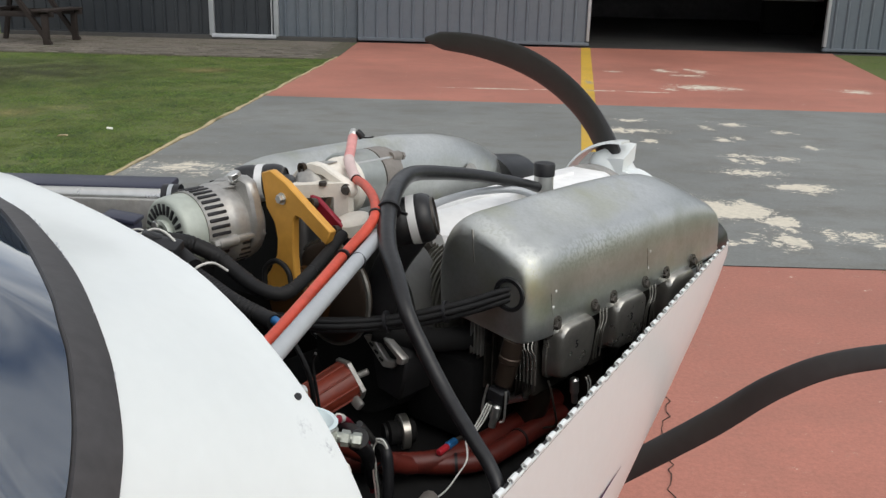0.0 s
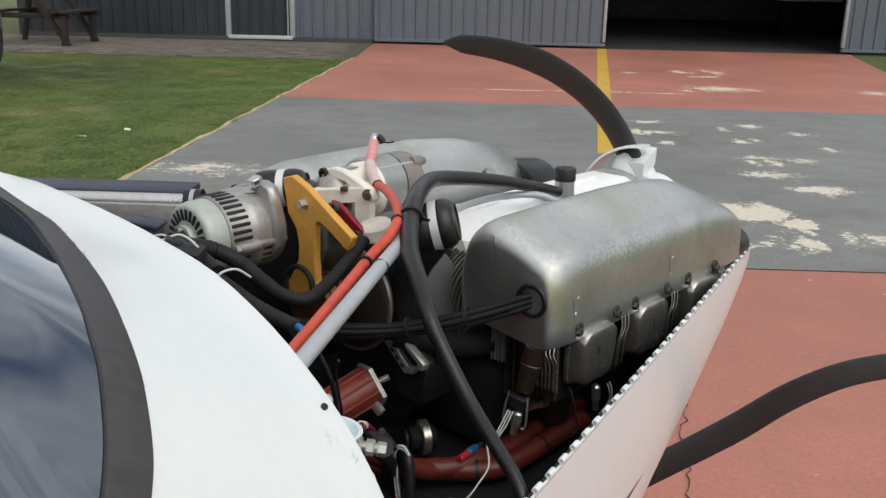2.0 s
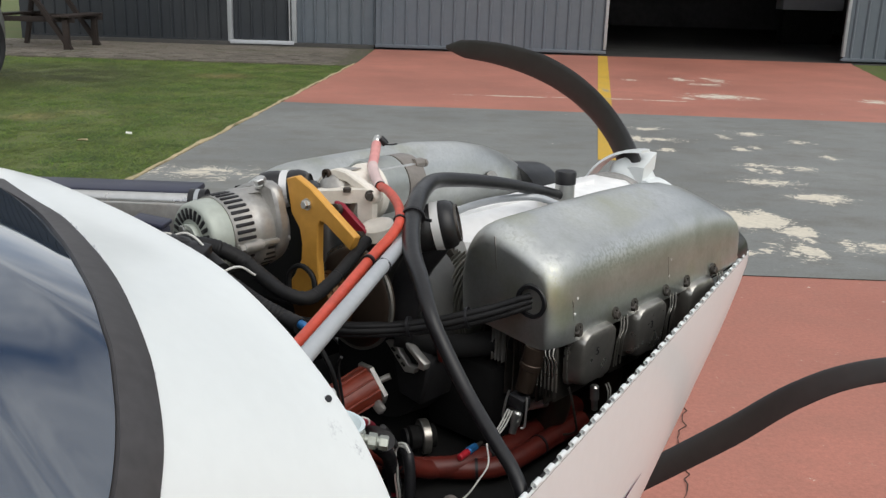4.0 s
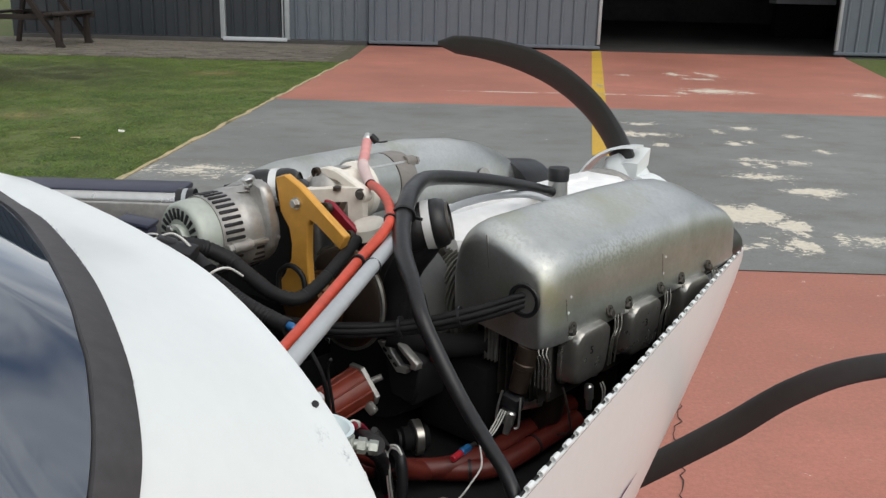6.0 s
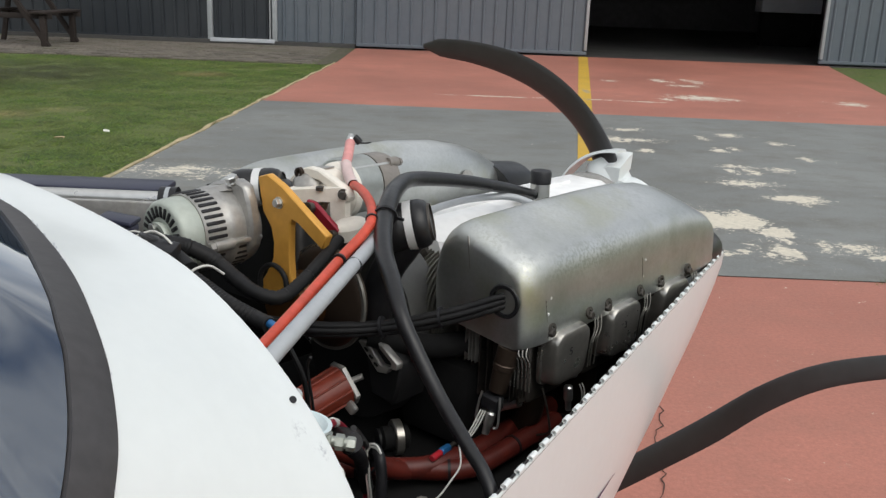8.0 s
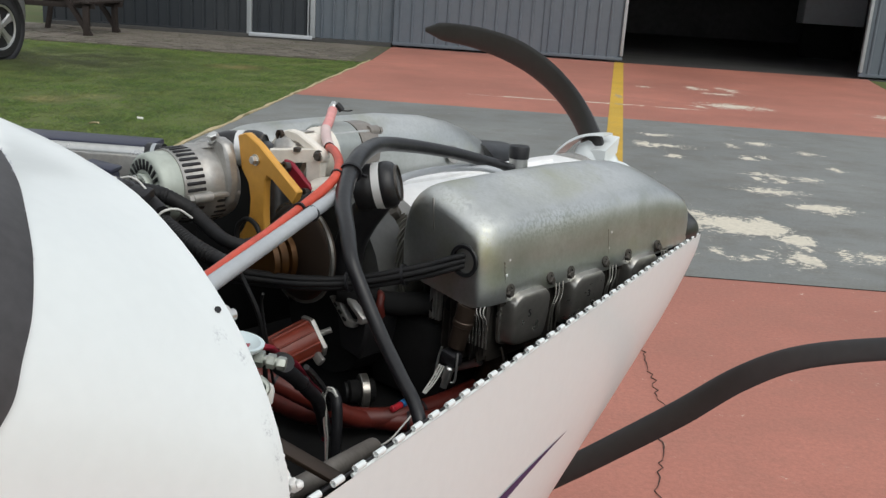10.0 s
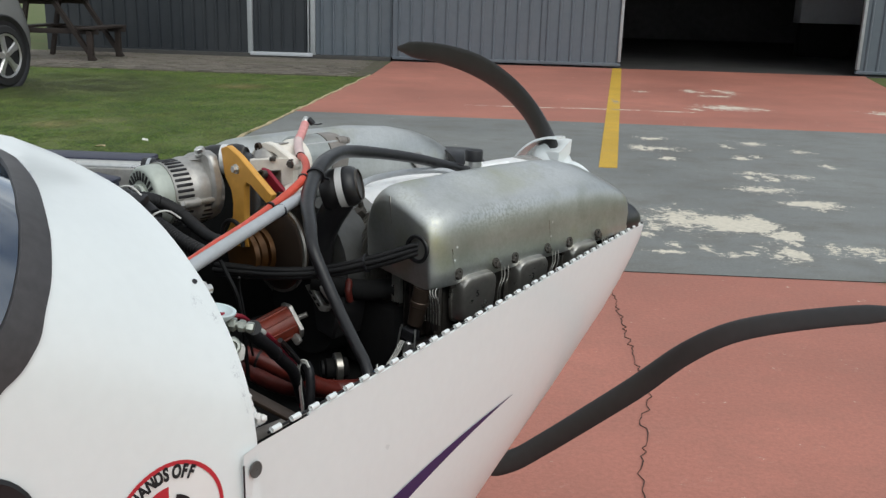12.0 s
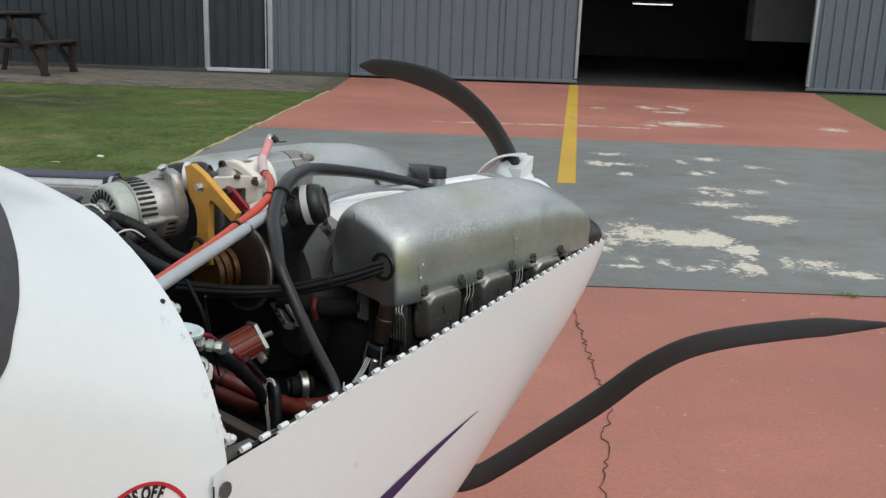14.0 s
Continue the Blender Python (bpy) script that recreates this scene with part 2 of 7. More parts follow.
def shroud_mat():
    """Dull silver-painted shell: mottled grey, yellow-green staining, frosted pale speckle on the crown and corners,
    sky sheen painted along the crown.
    """
    m, n, l, b = node_mat("mottled_silver_shell")
    co = n.new("ShaderNodeTexCoord")
    tex = []
    for s, d, r in ((9, 6, 0.6), (22, 8, 0.7), (260, 3, 0.6), (14, 4, 0.5), (6, 2, 0.5)):
        t = n.new("ShaderNodeTexNoise")
        t.inputs["Scale"].default_value, t.inputs["Detail"].default_value, t.inputs["Roughness"].default_value = s, d, r
        l.new(co.outputs["Object"], t.inputs["Vector"])
        tex.append(t.outputs["Fac"])

    def ramp(src, lo, hi):
        r = n.new("ShaderNodeValToRGB")
        r.color_ramp.elements[0].position, r.color_ramp.elements[1].position = lo, hi
        l.new(src, r.inputs[0])
        return r.outputs[0]

    def blend(fac, one, two, amount):
        k, m2 = n.new("ShaderNodeMath"), n.new("ShaderNodeMix")
        k.operation, m2.data_type = "MULTIPLY", "RGBA"
        k.inputs[1].default_value = amount
        l.new(fac, k.inputs[0])
        l.new(k.outputs[0], m2.inputs[0])
        for sock, v in ((m2.inputs[6], one), (m2.inputs[7], two)):
            if isinstance(v, tuple):
                sock.default_value = (*v, 1)
            else:
                l.new(v, sock)
        return m2.outputs[2]

    def spot(c, r):
        """One at c, falling to nothing at the radii r."""
        sub, div, ln, mr = n.new("ShaderNodeVectorMath"), n.new("ShaderNodeVectorMath"), n.new("ShaderNodeVectorMath"), n.new("ShaderNodeMapRange")
        sub.operation, div.operation, ln.operation = "SUBTRACT", "DIVIDE", "LENGTH"
        sub.inputs[1].default_value, div.inputs[1].default_value = (c[0], c[1] - 0.95, c[2] - 0.7), r
        l.new(co.outputs["Object"], sub.inputs[0])
        l.new(sub.outputs[0], div.inputs[0])
        l.new(div.outputs[0], ln.inputs[0])
        mr.inputs["From Min"].default_value, mr.inputs["From Max"].default_value = 1.0, 0.25
        l.new(ln.outputs["Value"], mr.inputs["Value"])
        return mr.outputs[0]

    def times(one, two):
        k = n.new("ShaderNodeMath")
        k.operation = "MULTIPLY"
        l.new(one, k.inputs[0])
        l.new(two, k.inputs[1])
        return k.outputs[0]

    def most(*outs):
        last = outs[0]
        for o in outs[1:]:
            k = n.new("ShaderNodeMath")
            k.operation = "MAXIMUM"
            l.new(last, k.inputs[0])
            l.new(o, k.inputs[1])
            last = k.outputs[0]
        return last

    col = blend(ramp(tex[0], 0.4, 0.68), (0.6, 0.612, 0.6), (0.44, 0.455, 0.435), 0.85)
    col = blend(ramp(tex[3], 0.54, 0.72), col, (0.47, 0.47, 0.31), 0.5)
    col = blend(ramp(tex[1], 0.5, 0.66), col, (0.38, 0.4, 0.35), 0.45)
    # yellowed runs below the corner and a green bloom on the crown
    run = most(spot((0.219, 0.765, 1.0), (0.02, 0.022, 0.06)), spot((0.214, 0.757, 1.03), (0.016, 0.018, 0.04)), spot((0.17, 0.9, 1.075), (0.05, 0.07, 0.03)), spot((0.13, 0.79, 1.075), (0.03, 0.03, 0.03)))
    col = blend(times(run, ramp(tex[3], 0.3, 0.6)), col, (0.47, 0.47, 0.27), 0.65)
    # pale patches along the crown: the sky's sheen put into the colour
    sky_sheen = most(spot((0.165, 1.03, 1.07), (0.06, 0.11, 0.04)), spot((0.15, 0.87, 1.078), (0.05, 0.07, 0.03)), spot((-0.15, 0.95, 1.1), (0.08, 0.2, 0.05)))
    col = blend(times(sky_sheen, ramp(tex[1], 0.4, 0.62)), col, (0.78, 0.79, 0.785), 0.75)
    # grime speckle under the crest, frosted bare patches on the rear edge and corner
    crest = spot((0.217, 0.86, 1.043), (0.02, 0.13, 0.018))
    col = blend(times(crest, ramp(tex[2], 0.46, 0.56)), col, (0.22, 0.23, 0.16), 0.4)
    bare = most(spot((0.15, 0.762, 1.066), (0.075, 0.026, 0.026)), spot((0.198, 0.772, 1.052), (0.03, 0.05, 0.026)), spot((0.208, 0.757, 1.042), (0.02, 0.02, 0.022)), spot((-0.15, 0.71, 1.09), (0.06, 0.03, 0.03)))
    speck = times(ramp(tex[2], 0.42, 0.54), ramp(tex[1], 0.42, 0.54))
    frost = times(bare, speck)
    col = blend(frost, col, (0.74, 0.755, 0.74), 0.9)
    col = blend(ramp(tex[2], 0.4, 0.75), col, (0.3, 0.315, 0.28), 0.22)
    l.new(col, b.inputs["Base Color"])
    b.inputs["Metallic"].default_value = 0.93
    rr = n.new("ShaderNodeMapRange")
    rr.inputs["To Min"].default_value, rr.inputs["To Max"].default_value = 0.3, 0.47
    l.new(tex[1], rr.inputs["Value"])
    dull = n.new("ShaderNodeMath")
    dull.operation = "MULTIPLY_ADD"
    dull.inputs[1].default_value = 0.35
    l.new(frost, dull.inputs[0])
    l.new(rr.outputs[0], dull.inputs[2])
    l.new(dull.outputs[0], b.inputs["Roughness"])
    bp = n.new("ShaderNodeBump")
    bp.inputs["Strength"].default_value, bp.inputs["Distance"].default_value = 0.3, 0.0015
    l.new(tex[1], bp.inputs["Height"])
    l.new(bp.outputs[0], b.inputs["Normal"])
    return m


M["shroud"] = shroud_mat()
# weaker reflections keep the bay's blacks as deep as shade
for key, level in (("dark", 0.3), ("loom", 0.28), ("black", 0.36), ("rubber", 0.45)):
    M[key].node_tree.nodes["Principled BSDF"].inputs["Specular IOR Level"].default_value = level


def lamp_mat():
    m, n, l, b = node_mat("lit_tube")
    b.inputs["Emission Color"].default_value = (1.0, 0.97, 0.9, 1)
    b.inputs["Emission Strength"].default_value = 1.2
    return m


M["lamp"] = lamp_mat()


def worn_paint(name, color, blobs, edge=(0.72, 0.66, 0.54), brown=(0.14, 0.13, 0.11), mottle=0.6):
    """Painted concrete; blobs are (x, y, rx, ry, strength): places where the paint has flaked down to pale screed."""
    m, n, l, b = node_mat(name)
    co = n.new("ShaderNodeTexCoord")

    def tex(scale, detail, rough, stretch=None, distort=0.0):
        t = n.new("ShaderNodeTexNoise")
        t.inputs["Scale"].default_value, t.inputs["Detail"].default_value, t.inputs["Roughness"].default_value = scale, detail, rough
        t.inputs["Distortion"].default_value = distort
        src = co.outputs["Object"]
        if stretch:
            mp = n.new("ShaderNodeMapping")
            mp.inputs["Scale"].default_value = stretch
            l.new(src, mp.inputs["Vector"])
            src = mp.outputs[0]
        l.new(src, t.inputs["Vector"])
        return t.outputs["Fac"]

    def calc(op, x, y, z=None):
        k = n.new("ShaderNodeMath")
        k.operation = op
        for i, v in enumerate((x, y, z)):
            if v is None:
                continue
            if isinstance(v, float):
                k.inputs[i].default_value = v
            else:
                l.new(v, k.inputs[i])
        return k.outputs[0]

    def ramp(src, lo, hi):
        r = n.new("ShaderNodeValToRGB")
        r.color_ramp.elements[0].position, r.color_ramp.elements[1].position = lo, hi
        l.new(src, r.inputs[0])
        return r.outputs[0]

    def blend(fac, one, two):
        k = n.new("ShaderNodeMix")
        k.data_type = "RGBA"
        l.new(fac, k.inputs[0])
        for sock, v in ((k.inputs[6], one), (k.inputs[7], two)):
            if isinstance(v, tuple):
                sock.default_value = (*v, 1)
            else:
                l.new(v, sock)
        return k.outputs[2]

    fine, grit = tex(60, 4, 0.62), tex(190, 2, 0.5)
    flake = tex(6.0, 14, 0.82, (1.0, 1.1, 1.0), 0.3)
    chip = tex(30, 6, 0.75, (0.9, 1.1, 1.0))
    big, cloud = tex(0.45, 5, 0.6), tex(2.6, 10, 0.74, (0.9, 1.3, 1.0))
    last = None
    for x, y, rx, ry, strength in blobs:
        sub, div, ln = n.new("ShaderNodeVectorMath"), n.new("ShaderNodeVectorMath"), n.new("ShaderNodeVectorMath")
        sub.operation, div.operation, ln.operation = "SUBTRACT", "DIVIDE", "LENGTH"
        sub.inputs[1].default_value, div.inputs[1].default_value = (x, y, 0), (rx, ry, 1000)
        l.new(co.outputs["Object"], sub.inputs[0])
        l.new(sub.outputs[0], div.inputs[0])
        l.new(div.outputs[0], ln.inputs[0])
        here = calc("MULTIPLY_ADD", ln.outputs["Value"], -strength, strength)
        last = here if last is None else calc("MAXIMUM", last, here)
    last = calc("MAXIMUM", last, -0.3)
    rough = calc("ADD", calc("MULTIPLY", flake, 0.6), calc("MULTIPLY", chip, 0.4))
    level = calc("MULTIPLY_ADD", last, 0.68, calc("MULTIPLY_ADD", rough, 3.2, -1.1))
    bare = ramp(level, 0.662, 0.674)
    # small loose chips gather round the flaked places
    bits = calc("MULTIPLY_ADD", last, 0.4, tex(8.5, 7, 0.6, (0.7, 1.0, 1.0)))
    bare = calc("MAXIMUM", bare, calc("MULTIPLY", ramp(bits, 0.625, 0.64), 0.9))
    worn = calc("MULTIPLY", ramp(level, 0.5, 0.68), 0.12)
    tone = blend(ramp(big, 0.34, 0.66), tuple(c * 0.8 for c in color), tuple(min(1, c * 1.15) for c in color))
    tone = blend(calc("MULTIPLY", ramp(cloud, 0.46, 0.64), mottle), tone, brown)
    tone = blend(worn, tone, edge)
    hsv, rng = n.new("ShaderNodeHueSaturation"), n.new("ShaderNodeMapRange")
    rng.inputs["From Min"].default_value, rng.inputs["From Max"].default_value = 0.25, 0.75
    rng.inputs["To Min"].default_value, rng.inputs["To Max"].default_value = 0.76, 1.24
    l.new(calc("ADD", calc("MULTIPLY", fine, 0.6), calc("MULTIPLY", grit, 0.4)), rng.inputs["Value"])
    l.new(rng.outputs[0], hsv.inputs["Value"])
    l.new(tone, hsv.inputs["Color"])
    pale = blend(ramp(chip, 0.35, 0.65), tuple(c * 0.78 for c in edge), edge)
    l.new(blend(bare, hsv.outputs[0], pale), b.inputs["Base Color"])
    b.inputs["Roughness"].default_value = 0.62
    bp = n.new("ShaderNodeBump")
    bp.inputs["Strength"].default_value, bp.inputs["Distance"].default_value = 0.3, 0.003
    l.new(calc("SUBTRACT", fine, calc("MULTIPLY", bare, 0.5)), bp.inputs["Height"])
    l.new(bp.outputs[0], b.inputs["Normal"])
    return m


M["red"] = worn_paint("worn_red_paint", (0.41, 0.16, 0.115), [
    (3.3, 12.05, 0.45, 0.34, 0.5), (3.55, 13.55, 0.2, 0.2, 0.4), (3.3, 14.2, 0.18, 0.25, 0.38), (3.83, 14.2, 0.14, 0.4, 0.34), (2.48, 13.92, 0.12, 0.15, 0.34),
    (1.7, 11.45, 0.6, 0.055, 0.7), (2.5, 11.42, 0.26, 0.05, 0.55), (5.25, 11.98, 0.24, 0.26, 0.4), (0.6, 11.4, 0.6, 0.05, 0.55), (3.71, 14.46, 0.07, 0.2, 0.4), (2.85, 11.76, 0.1, 0.16, 0.4), (3.72, 11.97, 0.14, 0.16, 0.42), (3.33, 13.6, 0.09, 0.2, 0.4)], brown=(0.34, 0.145, 0.105))
M["grey"] = worn_paint("worn_grey_paint", (0.197, 0.204, 0.195), [
    (1.42, 5.55, 0.3, 0.33, 0.44), (1.68, 5.46, 0.22, 0.3, 0.9), (1.84, 5.44, 0.17, 0.28, 0.95), (1.96, 5.2, 0.12, 0.16, 0.8), (1.86, 4.8, 0.1, 0.22, 0.4), (2.42, 6.12, 0.22, 0.17, 0.62),
    (2.28, 4.9, 0.14, 0.13, 0.5), (2.46, 4.72, 0.18, 0.11, 0.56), (1.55, 4.73, 0.12, 0.06, 0.44), (1.19, 4.73, 0.1, 0.05, 0.4), (1.76, 8.42, 0.28, 0.13, 0.42), (1.84, 9.04, 0.24, 0.11, 0.38),
    (2.76, 8.92, 0.18, 0.15, 0.36), (3.09, 8.46, 0.12, 0.13, 0.42), (2.36, 7.26, 0.17, 0.09, 0.4), (2.66, 7.18, 0.14, 0.11, 0.4), (2.2, 6.62, 0.22, 0.16, 0.35), (-1.75, 6.3, 0.34, 0.24, 0.33)]
    + [(x, y, k, 1.7 * k, 0.44) for x, y, k in ((1.6, 8.43, 0.12), (1.7, 8.36, 0.07), (1.76, 7.87, 0.08), (2.46, 8.69, 0.08), (2.42, 8.0, 0.08), (2.59, 8.11, 0.06), (2.41, 7.02, 0.08), (3.08, 7.73, 0.07), (2.25, 7.06, 0.07), (1.13, 5.12, 0.06), (1.21, 5.29, 0.07), (2.14, 4.92, 0.08), (1.78, 4.73, 0.05), (1.73, 4.9, 0.05), (1.64, 4.76, 0.05), (1.96, 5.04, 0.05), (1.92, 4.69, 0.04), (1.41, 4.84, 0.05), (1.25, 4.9, 0.05))])
M["yellow"] = worn_paint("worn_yellow_line", (0.6, 0.37, 0.035), [(1.9, 12.4, 0.05, 0.3, 0.3), (1.85, 11.4, 0.2, 0.1, 0.36)], edge=(0.4, 0.33, 0.24), brown=(0.5, 0.33, 0.06))


def grass_mat(name, a, bcol, dry):
    m, n, l, b = node_mat(name)
    co, geo = n.new("ShaderNodeTexCoord"), n.new("ShaderNodeNewGeometry")
    big = n.new("ShaderNodeTexNoise")
    big.inputs["Scale"].default_value, big.inputs["Detail"].default_value, big.inputs["Roughness"].default_value = 1.6, 9, 0.7
    l.new(co.outputs["Object"], big.inputs["Vector"])
    mix, mix2 = n.new("ShaderNodeMix"), n.new("ShaderNodeMix")
    mix.data_type = mix2.data_type = "RGBA"
    mix.inputs[6].default_value, mix.inputs[7].default_value = (*a, 1), (*bcol, 1)
    mix2.inputs[7].default_value = (*dry, 1)
    l.new(geo.outputs["Random Per Island"], mix.inputs[0])
    ramp = n.new("ShaderNodeValToRGB")
    ramp.color_ramp.elements[0].position, ramp.color_ramp.elements[1].position = 0.42, 0.72
    l.new(big.outputs["Fac"], ramp.inputs[0])
    half = n.new("ShaderNodeMath")
    half.operation = "MULTIPLY"
    half.inputs[1].default_value = 0.7
    l.new(ramp.outputs[0], half.inputs[0])
    l.new(half.outputs[0], mix2.inputs[0])
    l.new(mix.outputs[2], mix2.inputs[6])
    # darker broad-leaved clumps and paler straw between them
    tone, straw = n.new("ShaderNodeTexNoise"), n.new("ShaderNodeTexNoise")
    for t, s, d in ((tone, 9, 8), (straw, 16, 5)):
        t.inputs["Scale"].default_value, t.inputs["Detail"].default_value, t.inputs["Roughness"].default_value = s, d, 0.72
        l.new(co.outputs["Object"], t.inputs["Vector"])
    last = mix2.outputs[2]
    # dry patches; the last, dull and dark, paints the shade near the car
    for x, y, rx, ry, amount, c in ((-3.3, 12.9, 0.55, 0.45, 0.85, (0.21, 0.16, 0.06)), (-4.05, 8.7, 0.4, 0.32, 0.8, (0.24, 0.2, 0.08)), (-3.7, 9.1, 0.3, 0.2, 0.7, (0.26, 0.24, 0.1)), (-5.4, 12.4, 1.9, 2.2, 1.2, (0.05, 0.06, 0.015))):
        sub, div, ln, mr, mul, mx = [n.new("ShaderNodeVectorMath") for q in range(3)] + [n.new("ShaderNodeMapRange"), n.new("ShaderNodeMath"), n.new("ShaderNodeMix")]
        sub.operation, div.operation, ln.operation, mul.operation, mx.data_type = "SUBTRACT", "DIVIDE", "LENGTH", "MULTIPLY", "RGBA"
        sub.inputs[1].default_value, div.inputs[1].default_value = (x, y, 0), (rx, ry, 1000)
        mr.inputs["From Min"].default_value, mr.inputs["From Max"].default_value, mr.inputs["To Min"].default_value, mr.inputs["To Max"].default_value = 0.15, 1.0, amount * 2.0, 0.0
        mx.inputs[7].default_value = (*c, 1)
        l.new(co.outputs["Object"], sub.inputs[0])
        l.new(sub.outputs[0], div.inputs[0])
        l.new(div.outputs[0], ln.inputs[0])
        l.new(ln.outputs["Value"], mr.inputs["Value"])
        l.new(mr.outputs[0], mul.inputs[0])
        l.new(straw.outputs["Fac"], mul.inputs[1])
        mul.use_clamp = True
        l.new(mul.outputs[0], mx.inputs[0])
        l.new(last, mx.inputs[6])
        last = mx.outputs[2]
    for t, lo, hi, amount, c in ((tone, 0.52, 0.7, 0.35, (0.04, 0.08, 0.008)), (straw, 0.56, 0.7, 0.6, (0.2, 0.2, 0.06))):
        r, k, mx = n.new("ShaderNodeValToRGB"), n.new("ShaderNodeMath"), n.new("ShaderNodeMix")
        r.color_ramp.elements[0].position, r.color_ramp.elements[1].position = lo, hi
        k.operation, mx.data_type = "MULTIPLY", "RGBA"
        k.inputs[1].default_value = amount
        mx.inputs[7].default_value = (*c, 1)
        l.new(t.outputs["Fac"], r.inputs[0])
        l.new(r.outputs[0], k.inputs[0])
        l.new(k.outputs[0], mx.inputs[0])
        l.new(last, mx.inputs[6])
        last = mx.outputs[2]
    l.new(last, b.inputs["Base Color"])
    b.inputs["Roughness"].default_value = 0.75
    return m


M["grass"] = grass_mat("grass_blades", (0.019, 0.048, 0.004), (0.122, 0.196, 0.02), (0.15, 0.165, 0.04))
M["turf"] = surface("turf_soil", (0.09, 0.122, 0.028), 0.95, var=0.14, stain=0.6, scale=14, big=0.7, bump=0.12, dirt=(0.13, 0.12, 0.05))


# ---- mesh tools ----
def link(name, bm, material, smooth=True):
    me = bpy.data.meshes.new(name)
    bmesh.ops.recalc_face_normals(bm, faces=bm.faces)
    for f in bm.faces:
        f.smooth = smooth
    bm.to_mesh(me)
    bm.free()
    me.materials.append(material)
    if smooth:
        me.set_sharp_from_angle(angle=radians(38))
    return new(name, me)


def structure(name, bm, material, label, category, smooth=False):
    return tagged(link(name, bm, material, smooth), label, category, kind="structure")


AIR = pose(-0.5486, 0.4666, 0, 0, 0, -40.38)


def thing(name, base, label, category, group="", m=AIR):
    ob = new(name)
    ob.empty_display_size = 0.05
    ob.matrix_world = m @ Matrix.Translation(base)
    return tagged(ob, label, category, group)


def part(name, bm, material, parent, label="", smooth=True):
    """Links a bmesh, drawn in the coordinates of its thing's frame (AIR or the world), as one mesh under a thing or a part."""
    top = parent if parent.type == "EMPTY" else parent.parent
    off = top["off"]
    bmesh.ops.translate(bm, verts=bm.verts, vec=(-off[0], -off[1], -off[2]))
    ob = link(name, bm, material, smooth)
    ob.parent = parent
    return tagged(ob, label)


def build(name, base, label, category, group="", m=AIR):
    ob = thing(name, base, label, category, group, m)
    ob["off"] = base
    return ob


def add_box(bm, c, s, bev=0.0, rot=None):
    r = bmesh.ops.create_cube(bm, size=1.0)
    vs = r["verts"]
    bmesh.ops.scale(bm, verts=vs, vec=s)
    if bev:
        es = list({e for v in vs for e in v.link_edges})
        out = bmesh.ops.bevel(bm, geom=es, offset=bev, segments=2, profile=0.5, affect="EDGES")
        vs = list({v for f in out["faces"] for v in f.verts} | {v for v in vs if v.is_valid})
    if rot:
        bmesh.ops.rotate(bm, verts=vs, cent=(0, 0, 0), matrix=Euler([radians(a) for a in rot]).to_matrix())
    bmesh.ops.translate(bm, verts=vs, vec=c)
    return bm


def box(c, s, bev=0.0, rot=None):
    return add_box(bmesh.new(), c, s, bev, rot)


def add_lathe(bm, p, axis, profile, seg=24):
    """Turns profile, rows of (distance along the axis, radius), round the axis through p."""
    q = Vector(axis).normalized().to_track_quat("Z", "Y").to_matrix()
    rings = []
    for d, r in profile:
        if r < 1e-5:
            rings.append([bm.verts.new(Vector(p) + q @ Vector((0, 0, d)))])
        else:
            rings.append([bm.verts.new(Vector(p) + q @ Vector((r * math.cos(a), r * math.sin(a), d))) for a in (2 * math.pi * i / seg for i in range(seg))])
    for a, b in zip(rings, rings[1:]):
        for i in range(seg):
            j = (i + 1) % seg
            f = [a[i % len(a)], a[j % len(a)], b[j % len(b)], b[i % len(b)]]
            f = list(dict.fromkeys(f))
            if len(f) > 2:
                bm.faces.new(f)
    for ring in (rings[0], rings[-1]):
        if len(ring) > 2 and profile[0] != profile[-1]:
            bm.faces.new(ring)
    return bm


def lathe(p, axis, profile, seg=24):
    return add_lathe(bmesh.new(), p, axis, profile, seg)


def rod(p0, p1, r, seg=16, bev=0.0):
    a, b = Vector(p0), Vector(p1)
    n = (b - a).length
    prof = [(0, r), (n, r)] if not bev else [(0, r - bev), (bev, r), (n - bev, r), (n, r - bev)]
    return lathe(p0, b - a, prof, seg)


def spline(points, steps=8):
    """A smooth line through points (Catmull-Rom)."""
    p = [Vector(q) for q in points]
    p = [2 * p[0] - p[1], *p, 2 * p[-1] - p[-2]]
    out = []
    for i in range(1, len(p) - 2):
        for k in range(steps):
            t = k / steps
            a, b, c, d = p[i - 1 : i + 3]
            out.append(0.5 * (2 * b + (c - a) * t + (2 * a - 5 * b + 4 * c - d) * t * t + (3 * b - a - 3 * c + d) * t ** 3))
    return out + [p[-2]]


